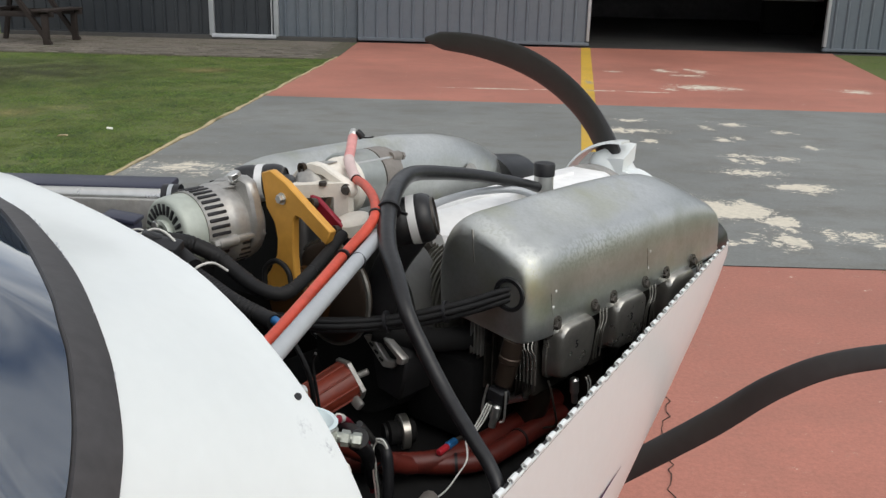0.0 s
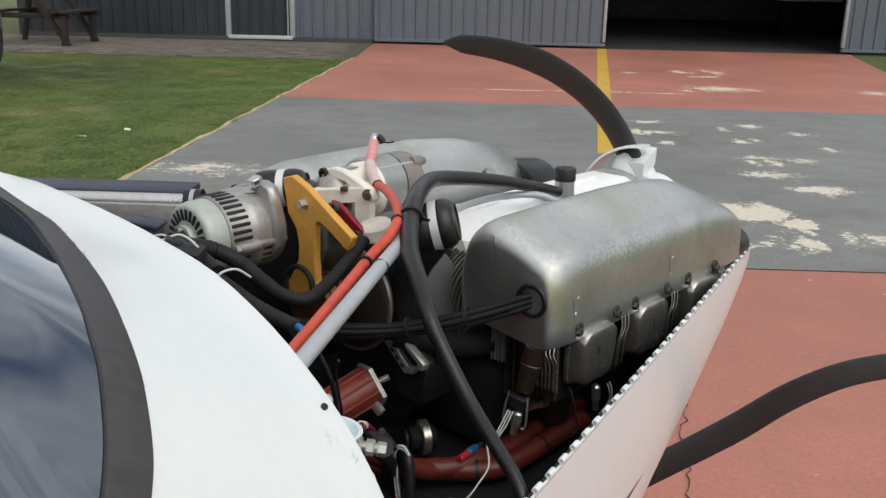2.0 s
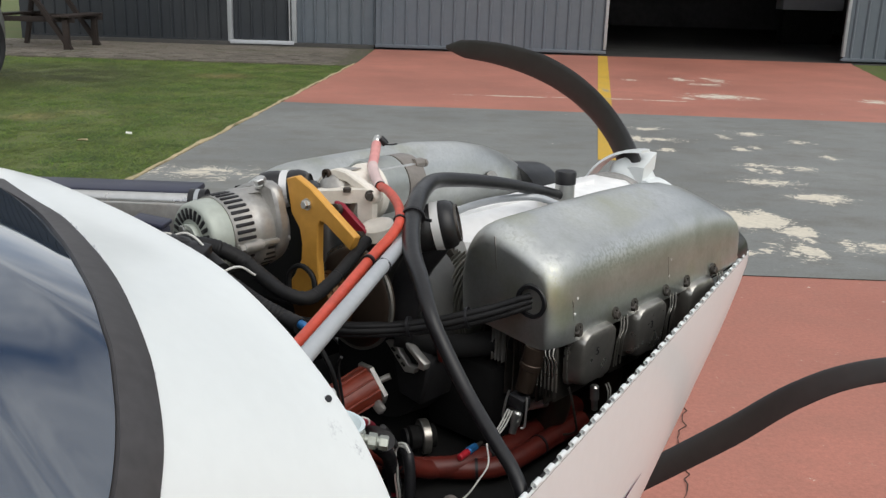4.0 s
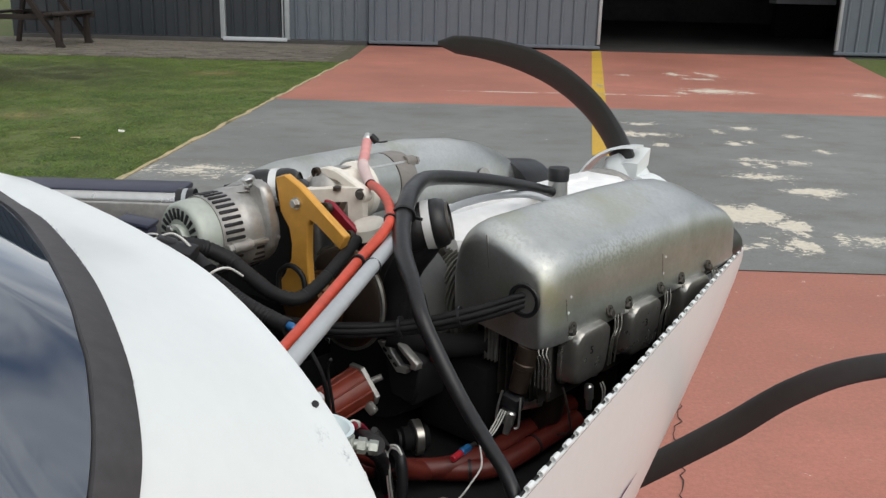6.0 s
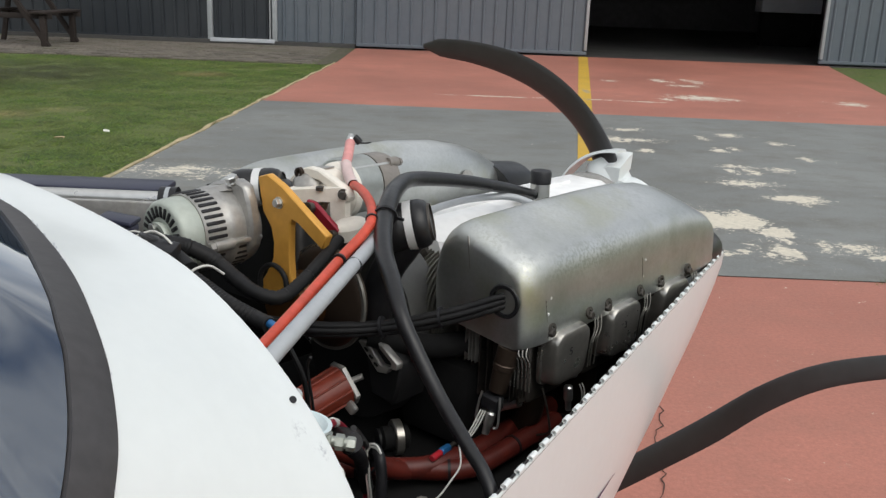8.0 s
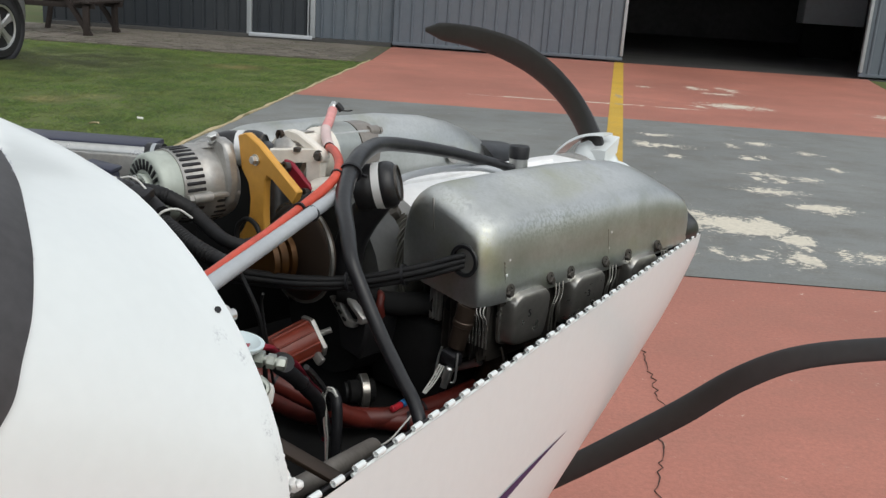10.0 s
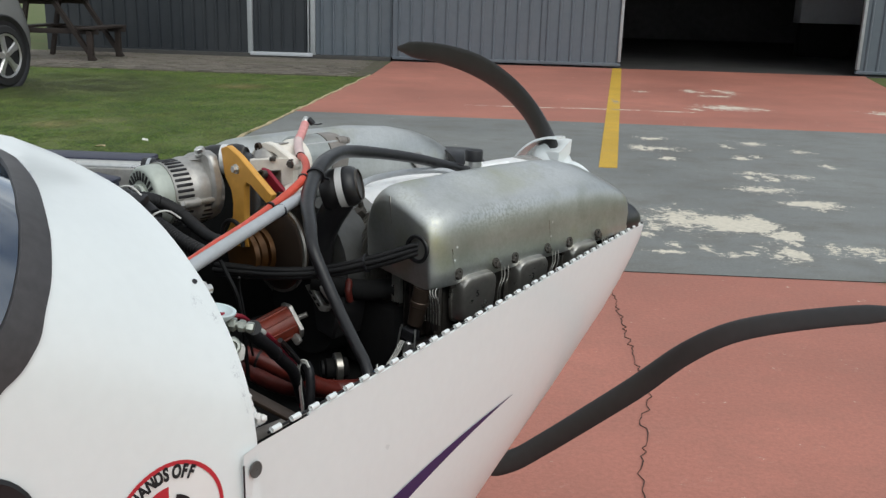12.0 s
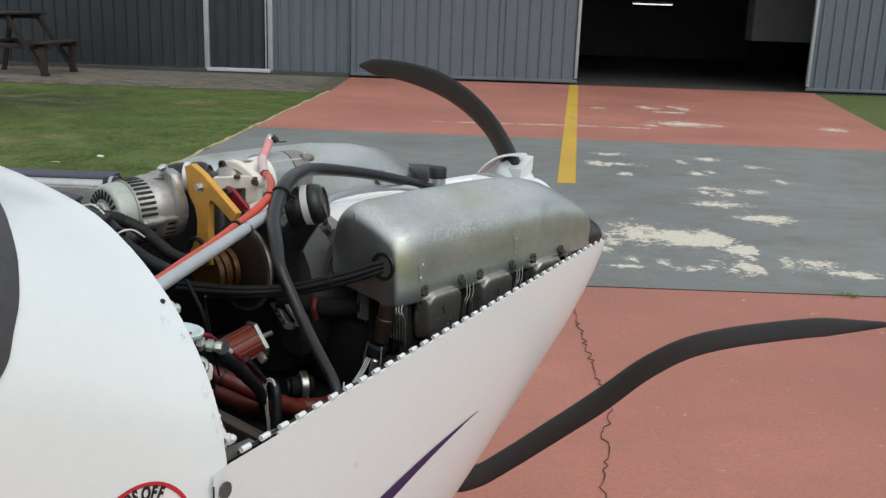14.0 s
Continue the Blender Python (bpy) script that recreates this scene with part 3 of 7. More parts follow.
def add_tube(bm, points, r, seg=12, steps=8, ridge=0.0, pitch=0.006):
    line = spline(points, steps) if steps else [Vector(q) for q in points]
    if ridge:
        fine = [line[0]]
        for a, b in zip(line, line[1:]):
            k = max(1, int((b - a).length / (pitch / 2)))
            fine += [a.lerp(b, (i + 1) / k) for i in range(k)]
        line = fine
    t = (line[1] - line[0]).normalized()
    u = t.orthogonal().normalized()
    rings = []
    for i, q in enumerate(line):
        w = (line[min(i + 1, len(line) - 1)] - line[max(i - 1, 0)]).normalized()
        u = (u - w * u.dot(w)).normalized()
        v = w.cross(u)
        rr = (r[min(i * len(r) // len(line), len(r) - 1)] if isinstance(r, list) else r) + (ridge if i % 2 else 0)
        rings.append([bm.verts.new(q + (u * math.cos(a) + v * math.sin(a)) * rr) for a in (2 * math.pi * k / seg for k in range(seg))])
    for a, b in zip(rings, rings[1:]):
        for k in range(seg):
            bm.faces.new((a[k], a[(k + 1) % seg], b[(k + 1) % seg], b[k]))
    bm.faces.new(rings[0])
    bm.faces.new(rings[-1])
    return bm


def tube(points, r, seg=12, steps=8, ridge=0.0, pitch=0.006):
    return add_tube(bmesh.new(), points, r, seg, steps, ridge, pitch)


def loft(rings, closed=True, caps=True):
    bm = bmesh.new()
    vs = [[bm.verts.new(p) for p in ring] for ring in rings]
    n = len(vs[0])
    for a, b in zip(vs, vs[1:]):
        for k in range(n if closed else n - 1):
            bm.faces.new((a[k], a[(k + 1) % n], b[(k + 1) % n], b[k]))
    if caps and closed:
        bm.faces.new(vs[0])
        bm.faces.new(vs[-1])
    return bm


def plate(outline, y, thick, bev=0.0012):
    """A plate across the aircraft: outline in (x, z), from y forward by thick."""
    bm = bmesh.new()
    f = bm.faces.new([bm.verts.new((x, y, z)) for x, z in outline])
    r = bmesh.ops.extrude_face_region(bm, geom=[f])
    vs = [v for v in r["geom"] if isinstance(v, bmesh.types.BMVert)]
    bmesh.ops.translate(bm, verts=vs, vec=(0, thick, 0))
    if bev:
        bmesh.ops.bevel(bm, geom=[e for e in bm.edges if e.calc_length() > 4 * bev], offset=bev, segments=1, affect="EDGES")
    return bm


def sheet(outline, z, thick):
    """A flat slab: outline in (x, y), top at z."""
    bm = bmesh.new()
    f = bm.faces.new([bm.verts.new((x, y, z)) for x, y in outline])
    r = bmesh.ops.extrude_face_region(bm, geom=[f])
    bmesh.ops.translate(bm, verts=[v for v in r["geom"] if isinstance(v, bmesh.types.BMVert)], vec=(0, 0, -thick))
    return bm


def lerp_table(table, x):
    xs, ys = zip(*table)
    return float(np.interp(x, xs, ys))


def hexnut(bm, p, axis, r, h):
    return add_lathe(bm, p, axis, [(0, r), (h * 0.85, r), (h, r * 0.85)], 6)


# ---- ground, apron and paving ----
WALL_Y = 18.85


def grass_edge(y):
    """Where the lawn meets the apron, a line slightly askew to the hangar."""
    return -2.15 + 0.046 * (y - 6.0)


structure("ground", sheet([(-400, -400), (400, -400), (400, 600), (-400, 600)], -0.025, 0.2), M["turf"], "mown green turf and soil around the apron", "grass ground")


def right_edge(y):
    """The apron's other side, where the grass begins again."""
    return 6.0 + 0.2417 * (y - 12.1)


structure("apron_red_far", sheet([(grass_edge(10.22), 10.22), (right_edge(10.0), 10.0), (6.0, 12.1), (7.45, 18.1), (7.6, 18.62), (-1.72, 18.62), (grass_edge(15.4), 15.4)], 0.0, 0.12), M["red"], "worn red painted concrete before the hangar", "apron")
structure("apron_grey", sheet([(grass_edge(4.36), 4.36), (3.0, 4.29), (right_edge(4.26), 4.26), (right_edge(10.0), 10.0), (grass_edge(10.22), 10.22)], 0.0, 0.12), M["grey"], "flaking grey painted concrete apron", "apron")
structure("apron_red_near", sheet([(grass_edge(-8.0), -8.0), (right_edge(-8.0), -8.0), (right_edge(4.26), 4.26), (3.0, 4.29), (grass_edge(4.36), 4.36)], 0.0, 0.12), M["red"], "red painted concrete under the aircraft", "apron")
structure("yellow_line", sheet([(1.1, 7.28), (1.25, 7.28), (2.84, 18.6), (2.66, 18.6)], 0.004, 0.003), M["yellow"], "scuffed yellow guide line leading to the hangar", "painted line")


def wobble_strip(edge, y0, y1, w, z, n=110, amp=0.035):
    bm = bmesh.new()
    rows = []
    for i in range(n + 1):
        y = y0 + (y1 - y0) * i / n
        c = edge(y) - 0.02 + amp * (noise.noise((y * 1.7, 2.0, 3)) + 0.6 * noise.noise((y * 6.0, 4.0, 3)))
        h = w * (0.6 + 0.9 * noise.noise((y * 3.1, 7, 2.0)))
        rows.append([bm.verts.new((c - h, y, z)), bm.verts.new((c + h, y, z))])
    for a, b in zip(rows, rows[1:]):
        bm.faces.new((a[0], a[1], b[1], b[0]))
    r = bmesh.ops.extrude_face_region(bm, geom=bm.faces[:])
    bmesh.ops.translate(bm, verts=[v for v in r["geom"] if isinstance(v, bmesh.types.BMVert)], vec=(0, 0, -0.02))
    return bm


structure("apron_edge", wobble_strip(grass_edge, 3.0, 15.3, 0.028, 0.006), M["tan"], "tan dirt strip along the apron edge", "edge strip")
random.seed(4)


def crack_strip(points, w):
    line, fine = [Vector((x, y, 0)) for x, y in points], []
    for a, b in zip(line, line[1:]):
        k = max(2, int((b - a).length / 0.025))
        fine += [a.lerp(b, i / k) + Vector((random.uniform(-0.013, 0.013), random.uniform(-0.006, 0.006), 0)) for i in range(k)]
    bm = bmesh.new()
    rows = []
    for i, p in enumerate(fine):
        h = w * random.uniform(0.35, 1.0)
        rows.append([bm.verts.new((p.x - h, p.y, 0.004)), bm.verts.new((p.x + h, p.y, 0.004)), bm.verts.new((p.x, p.y, 0.001))])
    for a, b in zip(rows, rows[1:]):
        bm.faces.new((a[0], a[1], b[1], b[0]))
        bm.faces.new((a[1], a[2], b[2], b[1]))
    return bm


structure("crack", crack_strip([(0.79, 4.3), (0.78, 3.92), (0.775, 3.67), (0.77, 3.39), (0.765, 3.14), (0.76, 2.9), (0.755, 2.74), (0.705, 2.6), (0.69, 2.43), (0.65, 2.3), (0.63, 2.16), (0.6, 1.9), (0.55, 1.5), (0.52, 0.9)], 0.0019), M["crack"], "jagged dark crack across the red concrete", "crack")

structure("paint_joint", sheet([(-1.0, 4.329), (3.0, 4.287), (4.0, 4.264), (4.0, 4.27), (3.0, 4.294), (-1.0, 4.336)], 0.003, 0.002), M["crack"], "thin dark joint between the grey and the red paint", "joint")

# brick paving strip along the wall
structure("paving_bed", sheet([(-30, 14.75), (-1.9, 15.0), (grass_edge(15.4) - 0.01, 15.4), (-1.73, 18.62), (-1.73, 18.84), (-30, 18.84)], -0.012, 0.1), M["dirt"], "dirt bed under the old paving by the wall", "paving")
structure("wall_footing", box((-5.23, 18.86, 0.015), (6.96, 0.2, 0.1), 0.01), M["hfloor"], "low dark concrete footing below the hangar wall", "footing")

# ---- hangar ----
PITCH = 0.235


def ribbed(x0, x1, y, z0, z1, depth=0.05):
    """Trapezoidal ribbed sheet facing -y, ribs standing upright."""
    bm = bmesh.new()
    xs = []
    x = x0
    while x < x1:
        for off, d in ((0.0, 0), (0.1, 0), (0.118, 1), (0.142, 1), (0.16, 0)):
            if x + off < x1:
                xs.append((x + off, d))
        x += PITCH
    xs.append((x1, 0))
    cols = [[bm.verts.new((a, y - d * depth, z)) for z in (z0, z1)] for a, d in xs]
    back = [[bm.verts.new((a, y + 0.004, z)) for z in (z0, z1)] for a in (x0, x1)]
    for a, b in zip(cols, cols[1:]):
        bm.faces.new((a[0], b[0], b[1], a[1]))
    bm.faces.new((back[0][0], back[0][1], back[1][1], back[1][0]))
    bm.faces.new((cols[0][0], cols[0][1], back[0][1], back[0][0]))
    bm.faces.new((cols[-1][0], cols[-1][1], back[1][1], back[1][0]))
    return bm


def wall_piece(name, x0, x1, label, mat="sheet", y=WALL_Y, z0=0.07, z1=4.2):
    ob = structure(name, ribbed(x0, x1, y, z0, z1), M[mat], label, "wall")
    return ob


wall_piece("wall_south", -8.72, -4.66, "ribbed grey steel hangar wall")
wall_piece("wall_south_centre", -3.29, -1.7, "ribbed grey steel hangar wall beside the door", "sheet2")
wall_piece("wall_south_header", -4.66, -3.29, "ribbed grey steel above the side door", z0=2.1)
structure("wall_south_right", box((9.95, WALL_Y + 0.1, 2.1), (4.7, 0.1, 4.2)), M["sheet"], "grey steel hangar wall behind the sliding door", "wall")
structure("wall_header", box((2.95, WALL_Y + 0.1, 3.75), (9.3, 0.1, 0.9)), M["sheet"], "grey steel header over the hangar opening", "wall")
structure("wall_west", box((-8.77, 26.5, 2.1), (0.1, 15.3, 4.2)), M["sheet"], "grey steel hangar end wall", "wall")
structure("wall_east", box((12.3, 26.5, 2.0), (0.1, 15.3, 4.4)), M["inside"], "dim steel hangar end wall", "wall")
structure("wall_north", box((1.78, 34.1, 2.0), (21.1, 0.1, 4.4)), M["inside"], "dim rear wall inside the hangar", "wall")
structure("wall_inner", box((-1.75, 26.5, 2.1), (0.1, 15.1, 4.2)), M["inside"], "dim partition inside the hangar", "wall")
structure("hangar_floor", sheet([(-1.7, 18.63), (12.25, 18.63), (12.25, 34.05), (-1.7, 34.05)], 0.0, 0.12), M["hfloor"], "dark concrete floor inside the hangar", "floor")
structure("hangar_roof", box((1.8, 26.3, 4.3), (22.0, 16.4, 0.12)), M["galv"], "flat grey steel hangar roof", "roof")
structure("wall_flashing", box((-6.68, WALL_Y - 0.045, 0.085), (4.06, 0.02, 0.03)), M["sheet"], "grey flashing strip at the wall foot", "flashing")

side_door = tagged(new("door_1"), "closed ribbed grey side door with pale metal frame", "door", kind="structure")
side_door.matrix_world = pose(-3.975, WALL_Y, 0)
side_door["off"] = (-3.975, WALL_Y, 0)
part("door_leaf", ribbed(-4.56, -3.4, WALL_Y + 0.02, 0.1, 2.08, 0.03), M["sheet"], side_door, smooth=False)
part("door_post", box((-4.61, WALL_Y - 0.03, 1.07), (0.095, 0.1, 2.1), 0.006), M["galv"], side_door, "pale galvanised door post")
part("door_post", box((-3.34, WALL_Y - 0.03, 1.07), (0.095, 0.1, 2.1), 0.006), M["galv"], side_door, "pale galvanised door post")
part("door_post_inner", box((-3.43, WALL_Y - 0.035, 1.07), (0.03, 0.06, 2.0), 0.004), M["galv"], side_door)
part("door_sill", box((-3.975, WALL_Y - 0.05, 0.06), (1.27, 0.12, 0.07), 0.006), M["cabinet"], side_door, "white door sill")
part("door_head", box((-3.975, WALL_Y - 0.03, 2.12), (1.36, 0.1, 0.07), 0.006), M["galv"], side_door)


def sliding_panel(x0, x1, y, label, posts=()):
    ob = build("hangar_door", ((x0 + x1) / 2, y, 0.03), label, "sliding door", "sliding hangar doors", Matrix.Identity(4))
    part("door_sheet", ribbed(x0 + (0.05 if any(p < x0 + 0.1 for p in posts) else 0), x1 - (0.05 if any(p > x1 - 0.1 for p in posts) else 0), y, 0.09, 3.28, 0.03), M["sheet2"], ob, smooth=False)
    part("bottom_rail", box(((x0 + x1) / 2, y - 0.01, 0.065), (x1 - x0, 0.09, 0.06), 0.006), M["sheet2"], ob, "grey bottom rail")
    for x in posts:
        part("stile", box((x, y - 0.012, 1.7), (0.06, 0.09, 3.16), 0.006), M["galv"], ob, "pale galvanised stile")
    part("top_rail", box(((x0 + x1) / 2, y - 0.01, 3.27), (x1 - x0 - 0.13, 0.08, 0.08), 0.006), M["galv"], ob)
    return ob


sliding_panel(1.22, 2.82, 18.72, "ribbed pale grey sliding door with a galvanised stile", (2.79,))
sliding_panel(-1.72, 1.22, 18.725, "wide ribbed pale grey sliding door panel")
sliding_panel(7.42, 10.46, 18.72, "ribbed pale grey sliding door beside the dark opening", (7.45,))

cab = build("storage_cabinet", (9.0, 25.2, 0.0), "pale grey steel cabinet in the dim hangar", "cabinet", m=Matrix.Identity(4))
part("body", box((9.0, 25.2, 1.5), (1.55, 0.6, 1.26), 0.02), M["cabinet"], cab)
part("plinth", box((9.0, 25.3, 0.44), (1.3, 0.4, 0.87), 0.01), M["dark"], cab, "dark stand")
lampo = build("strip_light", (6.64, 30, 2.0), "lit white fluorescent tube hanging in the hangar", "lamp", m=Matrix.Identity(4))
part("tube", rod((6.02, 30, 1.79), (7.26, 30, 1.79), 0.02), M["lamp"], lampo)
part("batten", box((6.64, 30, 1.86), (1.3, 0.08, 0.06), 0.01), M["cabinet"], lampo)
for hx in (6.2, 7.1):
    part("drop_rod", rod((hx, 30, 1.88), (hx, 30, 4.25), 0.012, 8), M["dark"], lampo)

# ---- picnic table on the paving ----
table = build("picnic_table", (-7.45, 16.95, -0.01), "dark weathered timber picnic table on the paving", "picnic table", m=Matrix.Identity(4))
for x in (-8.03, -7.88, -7.73, -7.58, -7.43):
    part("table_plank", box((x, 16.95, 1.05), (0.145, 1.7, 0.04), 0.008), M["timber"], table)
for x in (-6.95, -6.8):
    part("seat_plank", box((x, 16.95, 0.56), (0.14, 1.6, 0.04), 0.008), M["timber"], table)
for x in (-8.1, -7.97):
    part("seat_plank", box((x, 16.95, 0.56), (0.12, 1.6, 0.04), 0.008), M["timber"], table)
for y in (16.32, 17.6):
    part("seat_bearer", box((-7.45, y, 0.5), (1.5, 0.05, 0.09), 0.006), M["timber"], table)
    part("top_bearer", box((-7.73, y, 0.99), (0.7, 0.05, 0.08), 0.006), M["timber"], table)
    for sgn in (-1, 1):
        part("leg", tube([(-7.45 + sgn * 0.68, y - 0.05, -0.01), (-7.68 + sgn * 0.24, y - 0.05, 1.01)], 0.052, 4, 0), M["timber"], table, smooth=False)
    part("seat_leg", box((-6.84, y - 0.04, 0.25), (0.1, 0.1, 0.52), 0.01), M["timber"], table)

# ---- parked car, far wheel and tail beside the grass ----
car = build("car", (-6.9, 10.6, -0.02), "parked silver-grey car with five-spoke alloy wheels", "car", m=pose(-6.1, 11.72, 0.02, 0, 0, -10) @ Matrix.Translation((6.05, -11.72, 0)))
CARX, CAR_Y0, CAR_Y1 = -6.88, 8.15, 12.45


def car_section(y, w, z0, z1, inset):
    pts = []
    for sx in (-1, 1):
        col = [(w - 0.06, z0), (w, z0 + 0.12), (w, z0 + (z1 - z0) * 0.5), (w - inset, z1 - 0.08), (w - inset - 0.1, z1)]
        col = col if sx > 0 else col[::-1]
        pts += [(CARX + sx * a, y, z) for a, z in col]
    return pts


def car_shell():
    bm = loft([car_section(y, w, a, b, i) for y, w, a, b, i in (
        (CAR_Y0, 0.72, 0.45, 0.85, 0.05), (8.35, 0.84, 0.3, 1.0, 0.05), (9.2, 0.88, 0.26, 1.1, 0.06), (9.6, 0.89, 0.26, 1.2, 0.08), (10.2, 0.9, 0.26, 1.66, 0.25),
        (11.7, 0.9, 0.26, 1.68, 0.25), (12.15, 0.88, 0.3, 1.5, 0.2), (12.36, 0.83, 0.34, 1.0, 0.07), (CAR_Y1, 0.74, 0.42, 0.85, 0.05))])
    bmesh.ops.subdivide_edges(bm, edges=bm.edges[:], cuts=1, use_grid_fill=True, smooth=0.3)
    return bm


body = part("body", car_shell(), M["carpaint"], car)
for y in (9.05, 11.72):
    for sx in (-1, 1):
        # arch trim; its inner disc is black for the shade behind the tyre
        arch = part("wheel_arch", lathe((CARX + sx * 0.74, y, 0.39), (sx, 0, 0), [(0, 0.5), (0.18, 0.5), (0.192, 0.482), (0.186, 0.44), (0.174, 0.425), (0.172, 0.0)], 32), M["black"], car, "black wheel arch trim with a disc for shade")
        c = Vector((CARX + sx * 0.83, y, 0.37))
        tyre = part("tyre", lathe(c - Vector((sx * 0.11, 0, 0)), (sx, 0, 0), [(0, 0.25), (0.01, 0.36), (0.03, 0.392), (0.19, 0.392), (0.215, 0.37), (0.222, 0.3), (0.2, 0.284), (0.02, 0.25)], 40), M["tyre"], car)
        # dark backing: the shade between the spokes put into its colour
        rim = part("rim", lathe(c + Vector((sx * 0.06, 0, 0)), (sx, 0, 0), [(0, 0.0), (0, 0.22), (0.02, 0.266), (0.045, 0.284), (0.05, 0.28), (0.025, 0.256), (0.0, 0.23), (-0.01, 0.0)], 40), M["dark"], tyre, "dark disc for the shade behind the spokes")
        lip = part("rim_lip", lathe(c + Vector((sx * 0.095, 0, 0)), (sx, 0, 0), [(0, 0.258), (0.012, 0.285), (0.02, 0.281), (0.012, 0.254), (0, 0.258)], 40), M["wheel"], tyre)
        for k in range(5):
            a = 2 * math.pi * k / 5 + 0.5
            bm = bmesh.new()
            rad, tan = Vector((0, math.cos(a), math.sin(a))), Vector((0, -math.sin(a), math.cos(a)))
            o = c + Vector((sx * 0.085, 0, 0))
            rings = []
            for r, w, d in ((0.02, 0.036, 0.03), (0.09, 0.042, 0.026), (0.18, 0.046, 0.018), (0.27, 0.07, 0.014)):
                p = o + rad * r
                rings.append([p - tan * w, p - tan * w * 0.7 + Vector((sx * d, 0, 0)), p + tan * w * 0.7 + Vector((sx * d, 0, 0)), p + tan * w])
            bm.free()
            part("spoke", loft(rings), M["wheel"], tyre, "silver alloy spoke")
        part("hub_cap", lathe(c + Vector((sx * 0.1, 0, 0)), (sx, 0, 0), [(0, 0.045), (0.018, 0.042), (0.024, 0.0)], 20), M["alloy"], tyre)
part("bumper", box((CARX, CAR_Y1 - 0.02, 0.52), (1.5, 0.16, 0.26), 0.05), M["carpaint"], car)
part("side_window", box((CARX + 0.76, 10.9, 1.38), (0.03, 1.5, 0.34), 0.012, (0, -22, 0)), M["carglass"], car, "dark side window")

# ---- grass ----
rng = np.random.default_rng(3)


def grass_field(name, pts, height, label, lie=1.0):
    n = len(pts)
    clump = np.array([noise.noise((x * 2.6, y * 2.2, 0.3)) + 0.9 * noise.noise((x * 11.0, y * 8.0, 5.1)) for x, y in pts.tolist()])
    turn = np.array([noise.noise((x * 4.0, y * 3.0, 9.7)) for x, y in pts.tolist()])
    ang, lean = rng.uniform(0.05, np.pi - 0.05, n), rng.uniform(2.0, 6.0, n)
    h = height * rng.uniform(0.6, 1.5, n) * np.clip(0.85 + 0.8 * clump, 0.3, 1.7)
    lean = lean * lie
    w = rng.uniform(0.0045, 0.0115, n)
    d = np.stack([np.cos(ang), np.sin(ang), np.zeros(n)], 1)
    base = np.concatenate([pts, np.full((n, 1), -0.028)], 1)
    side = np.stack([-d[:, 1], d[:, 0], np.zeros(n)], 1) * w[:, None]
    tip = base + d * (h * lean)[:, None] + np.array([0, 0, 1]) * h[:, None]
    verts = np.stack([base + side, base - side, tip], 1).reshape(-1, 3)
    me = bpy.data.meshes.new(name)
    me.from_pydata(verts.tolist(), [], np.arange(3 * n).reshape(-1, 3).tolist())
    me.materials.append(M["grass"])
    nrm = np.stack([d[:, 0] * 0.6 + turn * 0.7, 0.45 * clump - 0.6 * np.abs(d[:, 1]) * rng.random(n), np.ones(n)], 1)
    nrm = np.repeat(nrm / np.linalg.norm(nrm, axis=1)[:, None], 3, axis=0)
    me.normals_split_custom_set_from_vertices(nrm.tolist())
    return tagged(new(name, me), label, "grass", kind="stuff")


def scatter(n, x0, x1, y0, y1, near):
    """More blades where the lawn is near."""
    y = y0 + (y1 - y0) * rng.random(n) ** near
    return np.stack([rng.uniform(x0, x1, n), y], 1)


lawn = scatter(290000, -9.5, -1.7, 4.0, 14.9, 1.35)
ragged = 0.05 * np.sin(lawn[:, 1] * 3.3) * np.sin(lawn[:, 1] * 7.1 + 1.0)
lawn = lawn[(lawn[:, 0] > -0.75 * lawn[:, 1] - 1.0) & (lawn[:, 0] < grass_edge(lawn[:, 1]) - 0.035 + ragged)]
grass_field("lawn", lawn, 0.016, "mown green lawn with dry patches and painted shade")
verge = np.stack([rng.uniform(5.6, 11, 16000), rng.uniform(10.2, 18.5, 16000)], 1)
verge = verge[verge[:, 0] > right_edge(verge[:, 1]) + 0.02]
grass_field("verge", verge, 0.012, "green grass verge beside the apron")
tuft = np.concatenate([np.stack([rng.normal(-1.74, 0.06, 900), rng.uniform(14.9, 18.4, 900)], 1), np.stack([rng.normal(2.24, 0.07, 420), rng.normal(4.26, 0.018, 420)], 1),
                       np.stack([rng.uniform(1.9, 3.0, 160), rng.normal(4.285, 0.01, 160)], 1), np.stack([rng.uniform(-2.6, -1.9, 500), rng.normal(15.1, 0.2, 500)], 1), np.stack([rng.uniform(-3.3, -1.8, 200), rng.normal(18.75, 0.04, 200)], 1)])
grass_field("weed_tufts", tuft, 0.02, "small weeds growing in joints and along the paving", 0.2)
lit = build("litter_scrap", (-2.779, 7.736, -0.02), "small white scrap lying on the grass", "litter", m=Matrix.Identity(4))
part("scrap", box((-2.779, 7.736, 0.02), (0.05, 0.035, 0.01), 0.003, (12, 8, 20)), M["litter"], lit)
leafm = build("dry_leaf", (-3.0, 7.31, -0.02), "curled tan dry leaf on the grass", "leaf", m=Matrix.Identity(4))
part("leaf", loft([[(-3.04 + 0.04 * k, 7.28 + 0.022 * j, 0.015 + 0.012 * abs(j - 1) + 0.006 * math.sin(k)) for j in range(3)] for k in range(3)], closed=False, caps=False), M["tan"], leafm)

